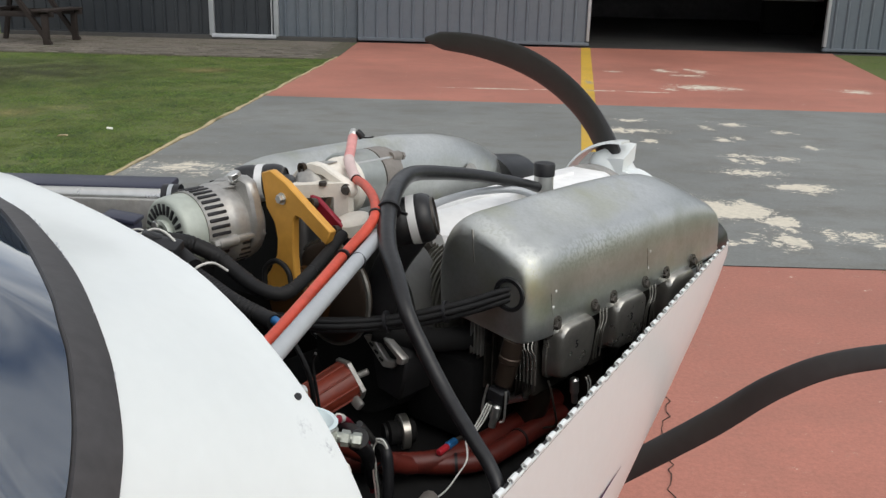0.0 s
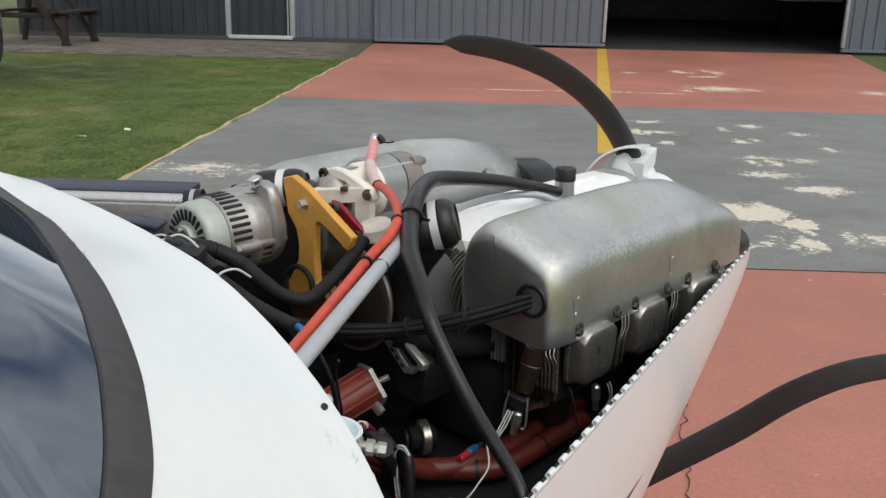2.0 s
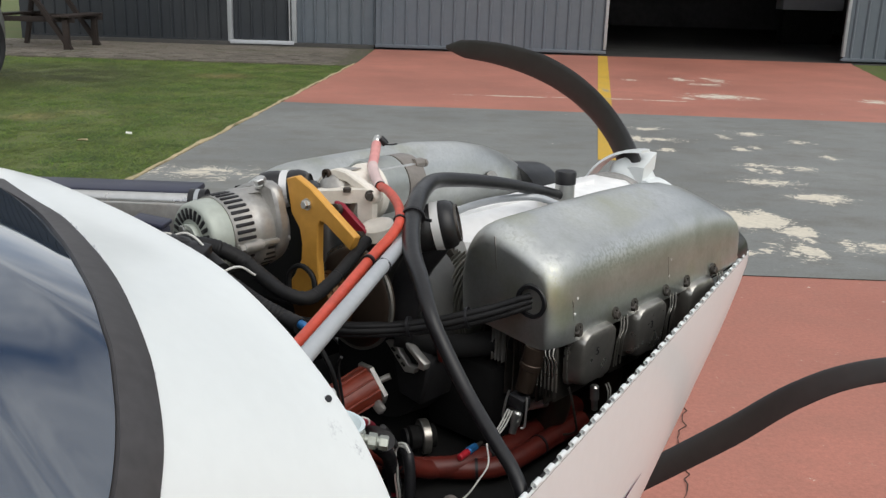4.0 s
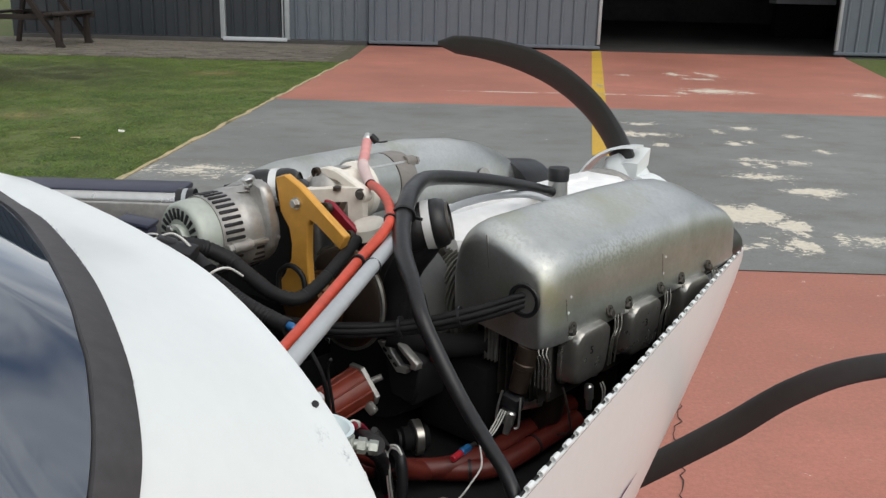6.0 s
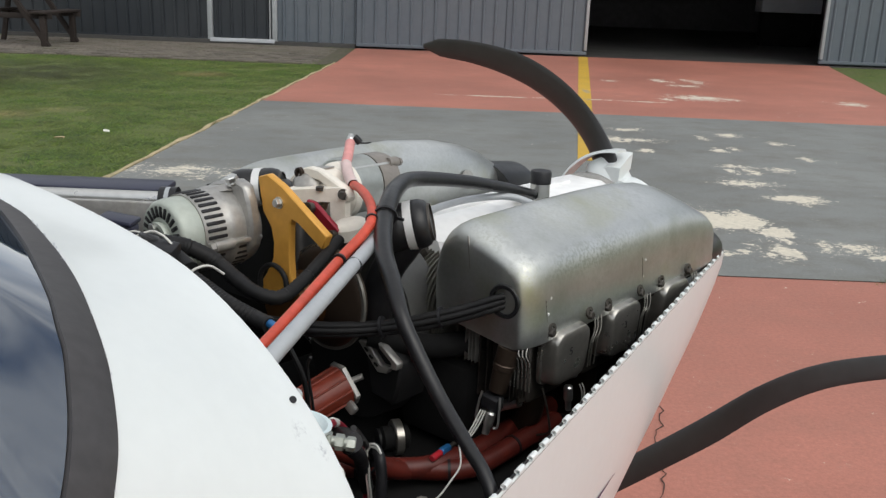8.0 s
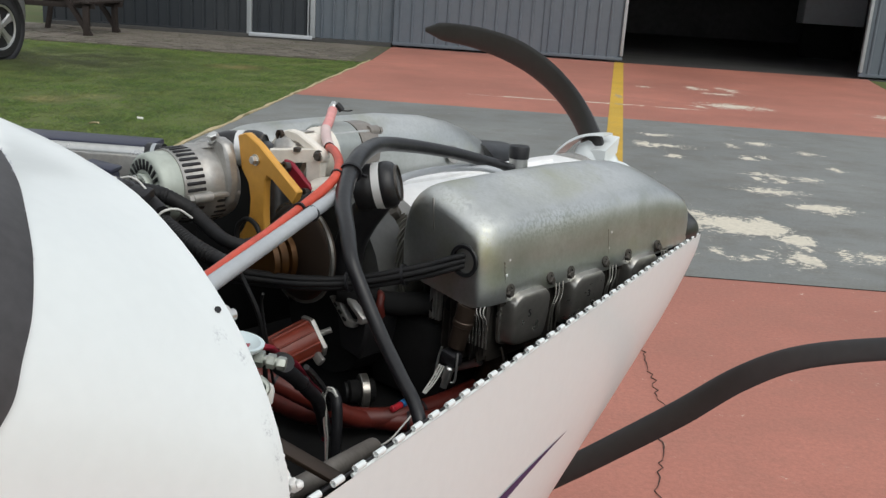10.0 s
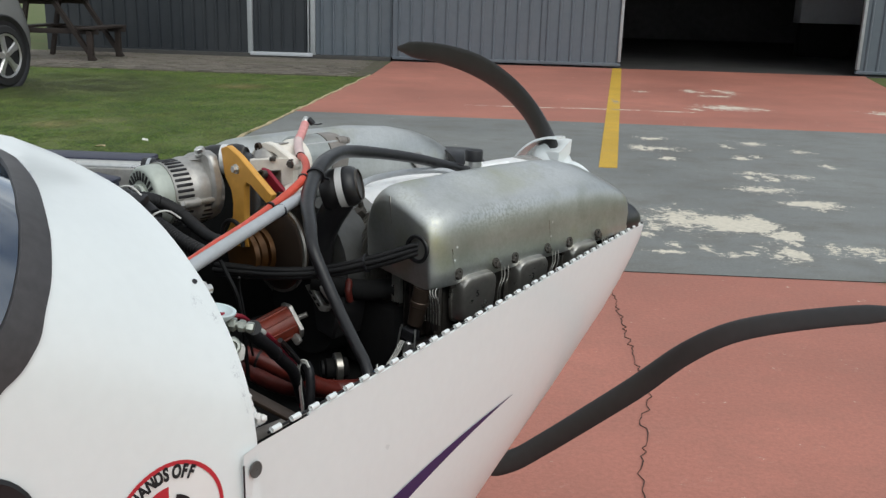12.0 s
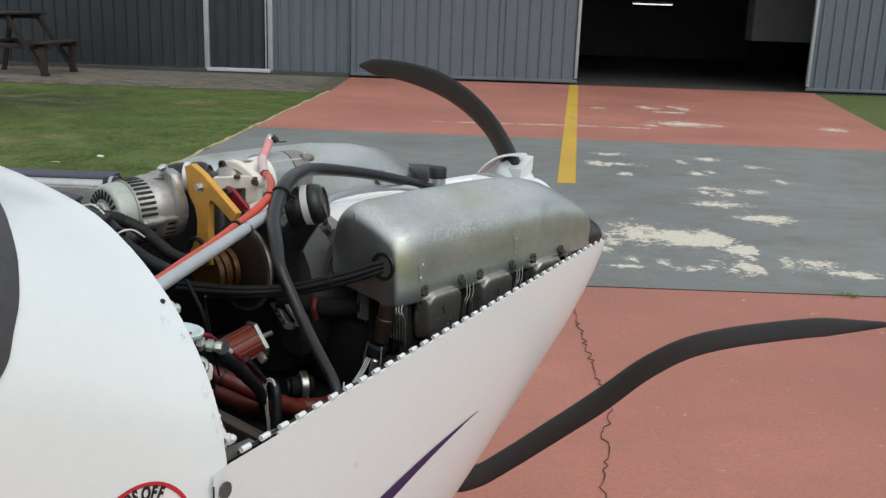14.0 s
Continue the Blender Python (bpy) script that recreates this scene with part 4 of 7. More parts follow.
# ---- the aircraft: x to its right, y forward, z up, in the frame AIR ----
DECK = [(0, 1.16), (0.093, 1.156), (0.168, 1.149), (0.23, 1.139), (0.284, 1.119), (0.324, 1.096), (0.353, 1.073), (0.377, 1.045), (0.393, 1.016), (0.401, 0.988), (0.406, 0.95), (0.408, 0.89), (0.404, 0.78), (0.385, 0.66), (0.34, 0.57), (0.25, 0.51), (0.13, 0.485), (0, 0.48)]
# the fuller section under the windscreen, to which the deck swells aft of the firewall
SCREEN_DECK = [(0, 1.168), (0.096, 1.172), (0.173, 1.178), (0.237, 1.181), (0.293, 1.176), (0.334, 1.163), (0.361, 1.143), (0.383, 1.119), (0.398, 1.09), (0.406, 1.055), (0.409, 0.995), (0.409, 0.91), (0.404, 0.78), (0.385, 0.66), (0.34, 0.57), (0.25, 0.51), (0.13, 0.485), (0, 0.48)]
FIREWALL = 0.357
HULL = [(0.362, 1.0, 1.0), (FIREWALL, 1.0, 1.0), (0.354, 1.002, 1.001), (0.345, 1.003, 1.001), (0.33, 1.004, 1.001), (0.315, 1.005, 1.001), (0.3, 1.006, 1.001), (0.28, 1.008, 1.0), (0.26, 1.01, 1.0), (0.24, 1.012, 1.0), (0.22, 1.014, 1.0), (0.2, 1.015, 1.0), (0.18, 1.016, 1.0), (0.1, 1.024, 1.0), (-0.2, 1.05, 1.0), (-0.7, 1.08, 1.0), (-1.3, 1.02, 0.98), (-2.2, 0.7, 0.8), (-3.2, 0.35, 0.5), (-4.0, 0.12, 0.3)]


def section(y):
    """Half the hull's outline at y, from the crown down, in (x, z)."""
    w = float(np.interp(y, [-0.4, 0.17, 0.22, 0.335, FIREWALL], [1.0, 1.36, 1.0, 0.12, 0.0]))
    back = [-h[0] for h in HULL]
    sx, sz = float(np.interp(-y, back, [h[1] for h in HULL])), float(np.interp(-y, back, [h[2] for h in HULL]))
    return [((a + (c - a) * w) * sx, 0.85 + (b + (d - b) * w - 0.85) * sz) for (a, b), (c, d) in zip(DECK, SCREEN_DECK)]


def hull_ring(y, sx=1.0, sz=1.0):
    line = spline([(x * sx, y, 0.85 + (z - 0.85) * sz) for x, z in section(y)], 3)
    return line + [Vector((-p.x, p.y, p.z)) for p in line[-2:0:-1]]


def skin(u, y, side=1):
    """A point of the skin: u counts along the outline of the section at y."""
    line = spline([(x, z, 0) for x, z in section(y)[:12]], 6)
    i = min(int(u * 6), len(line) - 2)
    p = line[i].lerp(line[i + 1], u * 6 - i)
    return Vector((side * p.x, y, p.y))


# the windscreen frame runs between two lines on the skin, given as (u, y)
OUTER = [(0, 0.325), (0.8, 0.312), (1.5, 0.303), (2.6, 0.28), (3.5, 0.2625), (4.3, 0.2475), (5.0, 0.237), (5.6, 0.2302), (6.2, 0.223), (6.85, 0.2146), (7.5, 0.2047), (8.05, 0.1973), (8.45, 0.1894), (8.8, 0.18), (9.08, 0.166), (9.3, 0.145), (9.45, 0.1), (9.5, 0.03)]
INNER = [(0, 0.312), (0.7, 0.3035), (1.33, 0.2933), (2.46, 0.267), (3.65, 0.2405), (4.4, 0.227), (4.95, 0.218), (5.4, 0.213), (5.96, 0.206), (6.5, 0.199), (7.1, 0.1905), (7.5, 0.1845), (7.85, 0.1785), (8.18, 0.1712), (8.45, 0.161), (8.65, 0.14), (8.8, 0.09), (8.85, 0.02)]


aircraft = build("aircraft", (0, 0, 0), "white light aircraft with its upper cowling removed", "aircraft")


def open_ring(y):
    """A ring of the fuselage skin, sunk inside the windscreen's opening."""
    ring, n = hull_ring(y), 3 * (len(DECK) - 1)
    for k, p in enumerate(ring):
        u = min(k, 2 * n - k) / 3
        gap = float(np.interp(u, [a for a, b in INNER], [b for a, b in INNER])) - 0.001 - y if u < 9.2 else 0.0
        if gap > 0:
            p.z -= min(0.16, 4.0 * gap)
            p.x *= 1 - min(0.12, 4.0 * gap)
    return ring


SKIN_Y = [h[0] for h in HULL[1:7]] + [0.29 - 0.01 * k for k in range(30)] + [h[0] for h in HULL[-6:]]
fus = part("fuselage", loft([open_ring(y) for y in SKIN_Y]), M["hull"], aircraft, "glossy white painted fuselage")
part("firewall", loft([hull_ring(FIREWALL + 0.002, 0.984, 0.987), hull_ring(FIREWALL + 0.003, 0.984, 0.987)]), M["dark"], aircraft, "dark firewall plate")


def deck_z(x, y=0.3):
    sec = section(y)[:11]
    return float(np.interp(abs(x), [p[0] for p in sec], [p[1] for p in sec]))


def skin_line(table, steps=6):
    return [(p.x, p.y) for p in spline([(u, y, 0) for u, y in table], steps)]


def screen_frame():
    rings = []
    for sgn in (-1, 1):
        rows = []
        for (u, y), (v, w) in zip(skin_line(OUTER), skin_line(INNER)):
            a, b = skin(u, y, sgn), skin(v, w, sgn)
            up = (skin(u, y - 0.004, sgn) - a).cross(skin(u + 0.1, y, sgn) - a).normalized()
            up = up if up.z > 0 else -up
            m = a.lerp(b, 0.5)
            rows.append([a - up * 0.004, a + up * 0.0022, m + up * 0.0042, b + up * 0.003, b - up * 0.006])
        rings = rings + (rows[::-1] if sgn < 0 else rows[1:])
    return loft(rings)


frame_part = part("windscreen_frame", screen_frame(), M["frame"], aircraft, "charcoal windscreen frame with chipped edge")
random.seed(21)
edge_line = skin_line(OUTER)
for k in range(26):
    u, y = edge_line[int(random.choice((random.uniform(9, 23), random.uniform(9, 23), random.uniform(14, 60))))]
    p = skin(u + random.uniform(-0.05, 0.05), y + random.uniform(-0.0012, 0.0006)) + Vector((0.001, 0.0005, 0.0016))
    part("frame_chip", box(p, (random.uniform(0.001, 0.004), random.uniform(0.0005, 0.0011), 0.0006), 0, (0, 20, random.uniform(-38, -14))), M["cabinet"], frame_part, "pale paint chip")


def screen_glass():
    """Curved screen that leaves the deck at the frame and rises aft."""
    rows = []
    tail = [(-0.15, 0.42), (-0.35, 0.43), (-0.7, 0.43), (-1.1, 0.37), (-1.5, 0.2)]
    edge = [skin(u, y) for u, y in skin_line(INNER)[1:]]
    for q in edge + [Vector((x, y, deck_z(x, y))) for y, x in tail]:
        crown = max(q.z + 0.001, float(np.interp(q.y, [-1.5, -1.1, -0.4, 0.0, 0.312], [1.0, 1.3, 1.42, 1.212, 1.168])))
        row = []
        for f in np.linspace(-1, 1, 33):
            row.append((q.x * f, q.y, q.z + 0.001 + (crown - q.z) * (1 - abs(f) ** 2.6)))
        rows.append(row)
    return loft(rows, closed=False, caps=False)


part("windscreen", screen_glass(), M["glass"], aircraft, "windscreen reflecting clouds, sky blue put into its tint")


# lower cowling with its hinge line
def cowl_x(y):
    return 0.405 - 0.2285 * (y - 0.353) + (0.004 * max(0.0, (0.36 - y) / 0.022))


def hinge_z(y):
    return 0.9705 - 0.009 * (y - 0.353) / 0.92


BELLY = [(0.353, 0.42), (0.5, 0.47), (0.8, 0.6), (1.0, 0.7), (1.15, 0.782), (1.22, 0.835), (1.262, 0.895), (1.276, 0.94)]


def cowl_ring(y, inset=0.0, drop=0.0, shrink=1.0):
    xh, zb, zt = cowl_x(y) * shrink - inset, lerp_table(BELLY, y) + inset, hinge_z(y) - drop
    pts = []
    for k in range(15):
        a = radians(90 * k / 14)
        pts.append(Vector((xh * max(0.0, math.cos(a)) ** 0.42 * (1 + 0.012 * math.sin(2 * a)), y, zt - (zt - zb) * math.sin(a) ** 0.9)))
    return pts + [Vector((-p.x, p.y, p.z)) for p in pts[-2::-1]]


COWL_Y = [0.338, 0.36, 0.42, 0.5, 0.6, 0.7, 0.8, 0.9, 1.0, 1.08, 1.15, 1.2, 1.235, 1.258, 1.272, 1.278]
SHRINK = {1.258: 0.997, 1.272: 0.985, 1.278: 0.96}
cowl = part("lower_cowling", loft([cowl_ring(y, shrink=SHRINK.get(y, 1.0)) for y in COWL_Y], closed=False), M["white"], aircraft, "white lower cowling with tapered nose")
part("cowl_nose", loft([cowl_ring(1.278, shrink=0.96), cowl_ring(1.283, 0.02, 0.012, 0.95), cowl_ring(1.27, 0.05, 0.03, 0.9)], closed=False), M["white"], cowl)
# Black skin inside the white cowling, standing in for the bay's shade.
part("cowl_shade_liner", loft([cowl_ring(y, 0.006, 0.002) for y in COWL_Y[:-2]], closed=False), M["dark"], cowl, "cowling inner face, shade put into its black")
part("cowl_lip", tube([(cowl_x(y) - 0.002, y, hinge_z(y)) for y in COWL_Y[2:-2]], 0.0015, 8, 0), M["white"], cowl)
part("cowl_lip", tube([(-cowl_x(y) + 0.002, y, hinge_z(y)) for y in COWL_Y[2:-2]], 0.0015, 8, 0), M["white"], cowl)
knuckle_len, pitch = 0.0102, 0.0245
slope = Vector((-0.226, 1, -0.0098)).normalized()
kn = lathe((0, 0, 0), slope, [(-knuckle_len / 2 + 0.003, 0.0014), (-knuckle_len / 2, 0.0016), (-knuckle_len / 2, 0.0025), (knuckle_len / 2, 0.0025), (knuckle_len / 2, 0.0016), (knuckle_len / 2 - 0.003, 0.0014)], 14)
kn_mesh = bpy.data.meshes.new("hinge_knuckle")
bmesh.ops.recalc_face_normals(kn, faces=kn.faces)
for f in kn.faces:
    f.smooth = False
kn.to_mesh(kn_mesh)
kn.free()
kn_mesh.materials.append(M["white"])
y = 0.379
while y < 1.262:
    for sgn in (1, -1):
        k = new("hinge_knuckle", kn_mesh)
        k.parent = cowl
        k.location = (sgn * (cowl_x(y) - 0.001), y, hinge_z(y) + 0.0045)
        if sgn < 0:
            k.rotation_euler = (0, 0, radians(-2 * math.degrees(math.atan2(0.226, 1))))
    y += pitch * 0.9754
# Black strip added for the shaded gaps between the knuckles.
for sgn in (1, -1):
    part("hinge_gap_shade", tube([(sgn * (cowl_x(0.372) - 0.003), 0.372, hinge_z(0.372) + 0.0025), (sgn * (cowl_x(1.265) - 0.003), 1.265, hinge_z(1.265) + 0.0025)], 0.0011, 8, 0), M["black"], cowl, "black strip for shade between the knuckles")


def side_screw(name, parent, p, r, mats):
    n = Vector((1, 0.226, 0.1)).normalized()
    s = part(name, lathe(p, n, [(0, r), (0.0008, r), (0.001, r * 0.85), (0.0006, r * 0.66), (0.0008, r * 0.64), (0.0008, r * 0.2), (0.0003, r * 0.16), (0.0003, 0)], 20), mats, parent, "steel countersunk screw")
    return s


side_screw("cowl_screw", cowl, (cowl_x(0.35) + 0.003, 0.35, 0.954), 0.0066, M["case_grey"])
part("deck_hole", lathe((0.3405, 0.347, deck_z(0.34, 0.347) + 0.0009), (0.65, 0, 0.75), [(-0.001, 0.0021), (0.0012, 0.0021), (0.0012, 0.0)], 16), M["black"], fus, "small dark screw hole")


def cowl_point(y, z, out=0.0012):
    """A point of the cowling's side at y and z."""
    zt, zb = hinge_z(y), lerp_table(BELLY, y)
    s = min(1.0, max(0.0, (zt - z) / (zt - zb))) ** (1 / 0.9)
    a = math.asin(s)
    return Vector((cowl_x(y) * math.cos(a) ** 0.42 * (1 + 0.012 * math.sin(2 * a)) + out, y, z))


part("panel_gap", tube([cowl_point(0.338, 0.962 - 0.03 * k, 0.0) for k in range(12)], 0.0007, 6, 0), M["black"], cowl, "dark seam between cowling and fuselage")


def stripe_mesh():
    rows = []
    for k in range(25):
        t = k / 24
        yy = 0.815 - 0.42 * t
        zc = 0.834 - 0.004 * t - 0.05 * t * t
        h = 0.0005 + 0.036 * t ** 1.1
        rows.append([cowl_point(yy, zc - h * 0.38 + h * j / 4, 0.0007) for j in range(5)])
    return loft(rows, closed=False, caps=False)


part("stripe", stripe_mesh(), M["purple"], cowl, "tapering purple pinstripe")

# round warning sticker on the fuselage side
STICK_Y, STICK_Z, STICK_R = 0.2735, 0.9405, 0.048


def on_side(dy, dz, out):
    z = STICK_Z + dz
    sec = section(STICK_Y + dy)[6:15]
    return Vector((float(np.interp(-z, [-q for p, q in sec], [p for p, q in sec])) + out, STICK_Y + dy, z))


def ring_decal(r0, r1, a0=0, a1=360, out=0.0012, n=48):
    rows = []
    for k in range(n + 1):
        a = radians(a0 + (a1 - a0) * k / n)
        rows.append([on_side(r * math.cos(a), r * math.sin(a), out) for r in np.linspace(r0, r1, 4)])
    return loft(rows, closed=False, caps=False)


sticker = part("warning_sticker", ring_decal(0.0005, STICK_R, out=0.001), M["decalwhite"], fus, "round white and red warning sticker")
part("sticker_ring", ring_decal(STICK_R - 0.004, STICK_R - 0.0008, out=0.0016), M["decalred"], fus, "red sticker border")
part("sticker_sector", ring_decal(0.007, 0.0295, 88, 168, out=0.0016), M["decalred"], fus, "red sticker field")
part("sticker_symbol", ring_decal(0.0195, 0.0225, 12, 72, out=0.0021), M["black"], fus, "black sticker symbol")
part("sticker_symbol", ring_decal(0.002, 0.0105, 0, 360, out=0.0021), M["black"], fus, "black sticker symbol")


def letter(ch, angle, r, size, parent, material):
    cu = bpy.data.curves.new("letter", "FONT")
    cu.body, cu.size, cu.align_x, cu.extrude, cu.offset = ch, size, "CENTER", 0.0002, 0.0006
    tmp = new("letter", cu)
    bpy.context.view_layer.update()
    me = bpy.data.meshes.new_from_object(tmp.evaluated_get(bpy.context.evaluated_depsgraph_get()))
    bpy.data.objects.remove(tmp)
    c = on_side(r * math.cos(angle), r * math.sin(angle), 0.002)
    turn = angle - math.pi / 2
    right = Vector((0, math.cos(turn), math.sin(turn)))
    up = Vector((0, -math.sin(turn), math.cos(turn)))
    right.x, up.x = -0.02 * right.z, -0.12 * up.z
    nrm = right.cross(up)
    rot = Matrix((right.normalized(), up.normalized(), nrm.normalized())).transposed().to_4x4()
    me.transform(Matrix.Translation(c) @ rot @ Matrix.Diagonal((0.66, 1, 1, 1)))
    me.materials.clear()
    me.materials.append(material)
    ob = new("letter", me)
    ob.parent = parent
    return tagged(ob, "black sticker lettering")


for ch, p in zip("H" + "ANDS" + "OFF", (0, 1, 2.05, 3.05, 3.95, 5.25, 6.25, 7.15)):
    letter(ch, radians(59 + 9.9 * (7.15 - p)), 0.035, 0.0135, sticker, M["black"])

# undercarriage below the fuselage
for x, yy, nm in ((0.0, 0.75, "nose_leg"), (0.75, -0.75, "main_leg"), (-0.75, -0.75, "main_leg")):
    top = (0.0 if not x else math.copysign(0.3, x), yy, 0.6)
    part(nm, tube([top, (x, yy, 0.17)], 0.022, 10, 0), M["white"], aircraft)
    part("wheel", lathe((x - 0.05, yy, 0.17), (1, 0, 0), [(0, 0.08), (0.0, 0.14), (0.02, 0.17), (0.08, 0.17), (0.1, 0.14), (0.1, 0.08)], 28), M["tyre"], aircraft, "small black tyre")

# ---- engine ----
engine = build("aircraft_engine", (0, 0.95, 0.7), "six-cylinder aircraft engine with silver cooling shrouds", "engine")
case = part("crankcase", loft([[(x * s, yy, z) for x, z in ((-0.045, 0.86), (-0.045, 0.99), (-0.07, 1.02), (-0.062, 1.035), (-0.03, 1.047), (0.03, 1.047), (0.062, 1.035), (0.07, 1.02), (0.045, 0.99), (0.045, 0.86))] for yy, s in ((0.802, 0.9), (0.808, 1.0), (1.16, 1.0), (1.2, 0.9), (1.215, 0.6))]), M["case"], engine, "silver crankcase")
part("sump", box((0, 0.98, 0.8), (0.2, 0.36, 0.12), 0.02), M["dark"], engine)
part("case_rib", box((0.0, 0.97, 1.0455), (0.012, 0.36, 0.012), 0.003), M["case"], engine)
part("front_bearing", lathe((0, 1.2, 0.955), (0, 1, 0), [(0, 0.085), (0.02, 0.085), (0.025, 0.07), (0.05, 0.06), (0.06, 0.055)], 32), M["alloy"], engine)
part("front_collar", lathe((0.004, 1.195, 0.965), (0, 1, 0), [(0, 0.06), (0.001, 0.086), (0.004, 0.0885), (0.012, 0.0885), (0.014, 0.086), (0.016, 0.06)], 56), M["alloy"], engine, "dull metal collar behind the propeller")


def shroud_ring(y, kx, kz, side=1, lift=0.0):
    """One section of a shroud; kx and kz draw it in towards the ends, lift raises its crown."""
    sec = [(0.096, 0.98), (0.094, 1.02), (0.097, 1.045), (0.105, 1.065), (0.12, 1.078), (0.138, 1.0815), (0.166, 1.0738), (0.194, 1.0625), (0.2065, 1.0562), (0.2142, 1.0492), (0.2186, 1.0375), (0.2206, 1.02), (0.2212, 1.0), (0.2215, 0.967), (0.2, 0.965)]
    cx, cz = 0.155, 0.968
    return spline([(side * (cx + (x - cx) * kx), y, cz + (z - cz) * kz + lift * max(0.0, (z - 0.98) / 0.1)) for x, z in sec], 3)


def shroud(side, y0, y1, lift=0.0, fall=0.0):
    st = [(0.0, 0.82, 0.81), (0.0008, 0.855, 0.85), (0.0025, 0.888, 0.887), (0.006, 0.925, 0.926), (0.012, 0.96, 0.96), (0.02, 0.984, 0.983), (0.03, 0.996, 0.995), (0.042, 1.0, 1.0), (0.12, 1.0, 1.01), (0.22, 1.0, 1.01),
          (0.3, 0.995, 0.99), (0.35, 0.975, 0.94), (0.39, 0.94, 0.85), (0.42, 0.89, 0.74), (0.44, 0.83, 0.62), (0.45, 0.76, 0.52)]
    return loft([shroud_ring(y0 + a / 0.45 * (y1 - y0), kx, kz - fall * max(0.0, a - 0.26), side, lift * (1 - 0.8 * max(0.0, (a - 0.25) / 0.2))) for a, kx, kz in st])


near = part("cooling_shroud", shroud(1, 0.746, 1.2), M["shroud"], engine, "dull silver shroud with yellowed stains")
far = part("cooling_shroud", shroud(-1, 0.685, 1.165, 0.028), M["shroud"], engine, "dull silver shroud")
for yy, zz in ((0.787, 1.013), (0.783, 0.997), (0.981, 1.014), (0.9775, 0.995), (1.097, 0.997), (1.0935, 0.983)):
    out = float(np.interp(zz, (0.967, 1.0, 1.029), (0.2214, 0.2212, 0.2196))) - (0.0025 if yy > 1.05 else 0.0)
    part("rivet", lathe((out - 0.0004, yy, zz), (1, 0, 0.08), [(0, 0.0019), (0.001, 0.0017), (0.0014, 0)], 10), M["band"], near)
for yy, zz, hh in ((0.781, 0.992, 0.042), (0.976, 0.998, 0.042), (1.0925, 0.99, 0.032)):
    part("seam", box((float(np.interp(zz, (0.967, 1.0, 1.029), (0.2214, 0.2212, 0.2196))) - (0.0025 if yy > 1.05 else 0.0), yy, zz), (0.0012, 0.0009, hh), 0, (8, -2, 0)), M["rocker"], near, "dark sheet seam")
part("dent", box((0.145, 0.7464, 1.053), (0.0014, 0.0012, 0.034), 0.0002, (0, -7, 0)), M["rocker"], near, "creased seam on the rear face")
for xx, zz in ((0.1425, 1.046), (0.144, 1.039)):
    part("rivet", lathe((xx, 0.7475, zz), (0, -1, 0), [(0, 0.0022), (0.0012, 0)], 8), M["fin"], near)
# Black plate added to stand for the shaded depth behind the alternator.
part("shade_plate", plate([(-0.2, 0.95), (-0.2, 1.075), (-0.16, 1.088), (-0.09, 1.085), (-0.055, 1.06), (-0.05, 0.95)], 0.677, 0.004), M["dark"], engine, "added black plate where the depth lies in shade")
part("shroud_bracket", box((-0.118, 1.0, 1.062), (0.004, 0.01, 0.03), 0.001), M["steel"], far)
part("shroud_bracket", box((-0.118, 1.0, 1.078), (0.018, 0.014, 0.004), 0.001), M["steel"], far)
part("shroud_badge", lathe((-0.0935, 1.038, 1.05), (0.95, 0, 0.25), [(0, 0.0135), (0.001, 0.013)], 24), M["alloy"], far, "round dull grey badge")
part("grommet", lathe((0.193, 0.748, 1.013), (0.1, -1, 0), [(-0.004, 0.018), (0.002, 0.0185), (0.005, 0.017), (0.005, 0.0135), (0.0, 0.013)], 28), M["rubber"], near, "black rubber grommet")
part("air_duct", loft([[(cx + rx * math.cos(a), y, z + rz * math.sin(a)) for a in np.linspace(0, 2 * math.pi, 28, False)] for y, cx, z, rx, rz in ((1.15, 0.145, 0.978, 0.07, 0.044), (1.2, 0.149, 0.975, 0.062, 0.039), (1.235, 0.15, 0.972, 0.055, 0.034), (1.25, 0.15, 0.97, 0.049, 0.029), (1.247, 0.15, 0.97, 0.043, 0.024), (1.2, 0.149, 0.972, 0.041, 0.022))]), M["rubber"], engine, "black rubber inlet duct")
part("air_duct", loft([[(-0.135 + 0.06 * math.cos(a), 1.12, 1.015 + 0.045 * math.sin(a)) for a in np.linspace(0, 2 * math.pi, 24, False)], [(-0.145 + 0.05 * math.cos(a), 1.215, 1.005 + 0.042 * math.sin(a)) for a in np.linspace(0, 2 * math.pi, 24, False)]]), M["rubber"], engine, "black rubber inlet duct")


def rocker_cover(y, side=1):
    """Pressed cover with flat face, tight edges and a flanged foot."""
    rings = []
    for d, k in ((0.0, 1.06), (0.004, 1.06), (0.0042, 0.99), (0.012, 0.98), (0.0175, 0.955), (0.0205, 0.915), (0.0215, 0.86), (0.0217, 0.6)):
        w, h = 0.0335 * k, 0.032 * k
        ring = []
        for q in range(36):
            a = 2 * math.pi * q / 36
            ca, sa = math.cos(a), math.sin(a)
            px, pz = math.copysign(abs(ca) ** 0.3, ca) * w, math.copysign(abs(sa) ** 0.3, sa) * h
            px *= 1 - 0.1 * max(0.0, -pz / h)
            pz -= 0.006 * max(0.0, pz / h) * max(0.0, abs(px) / w - 0.6) / 0.4
            ring.append(Vector((side * (0.2075 + d + 0.06 * pz), y + px, 0.944 + pz)))
        rings.append(ring)
    return loft(rings)


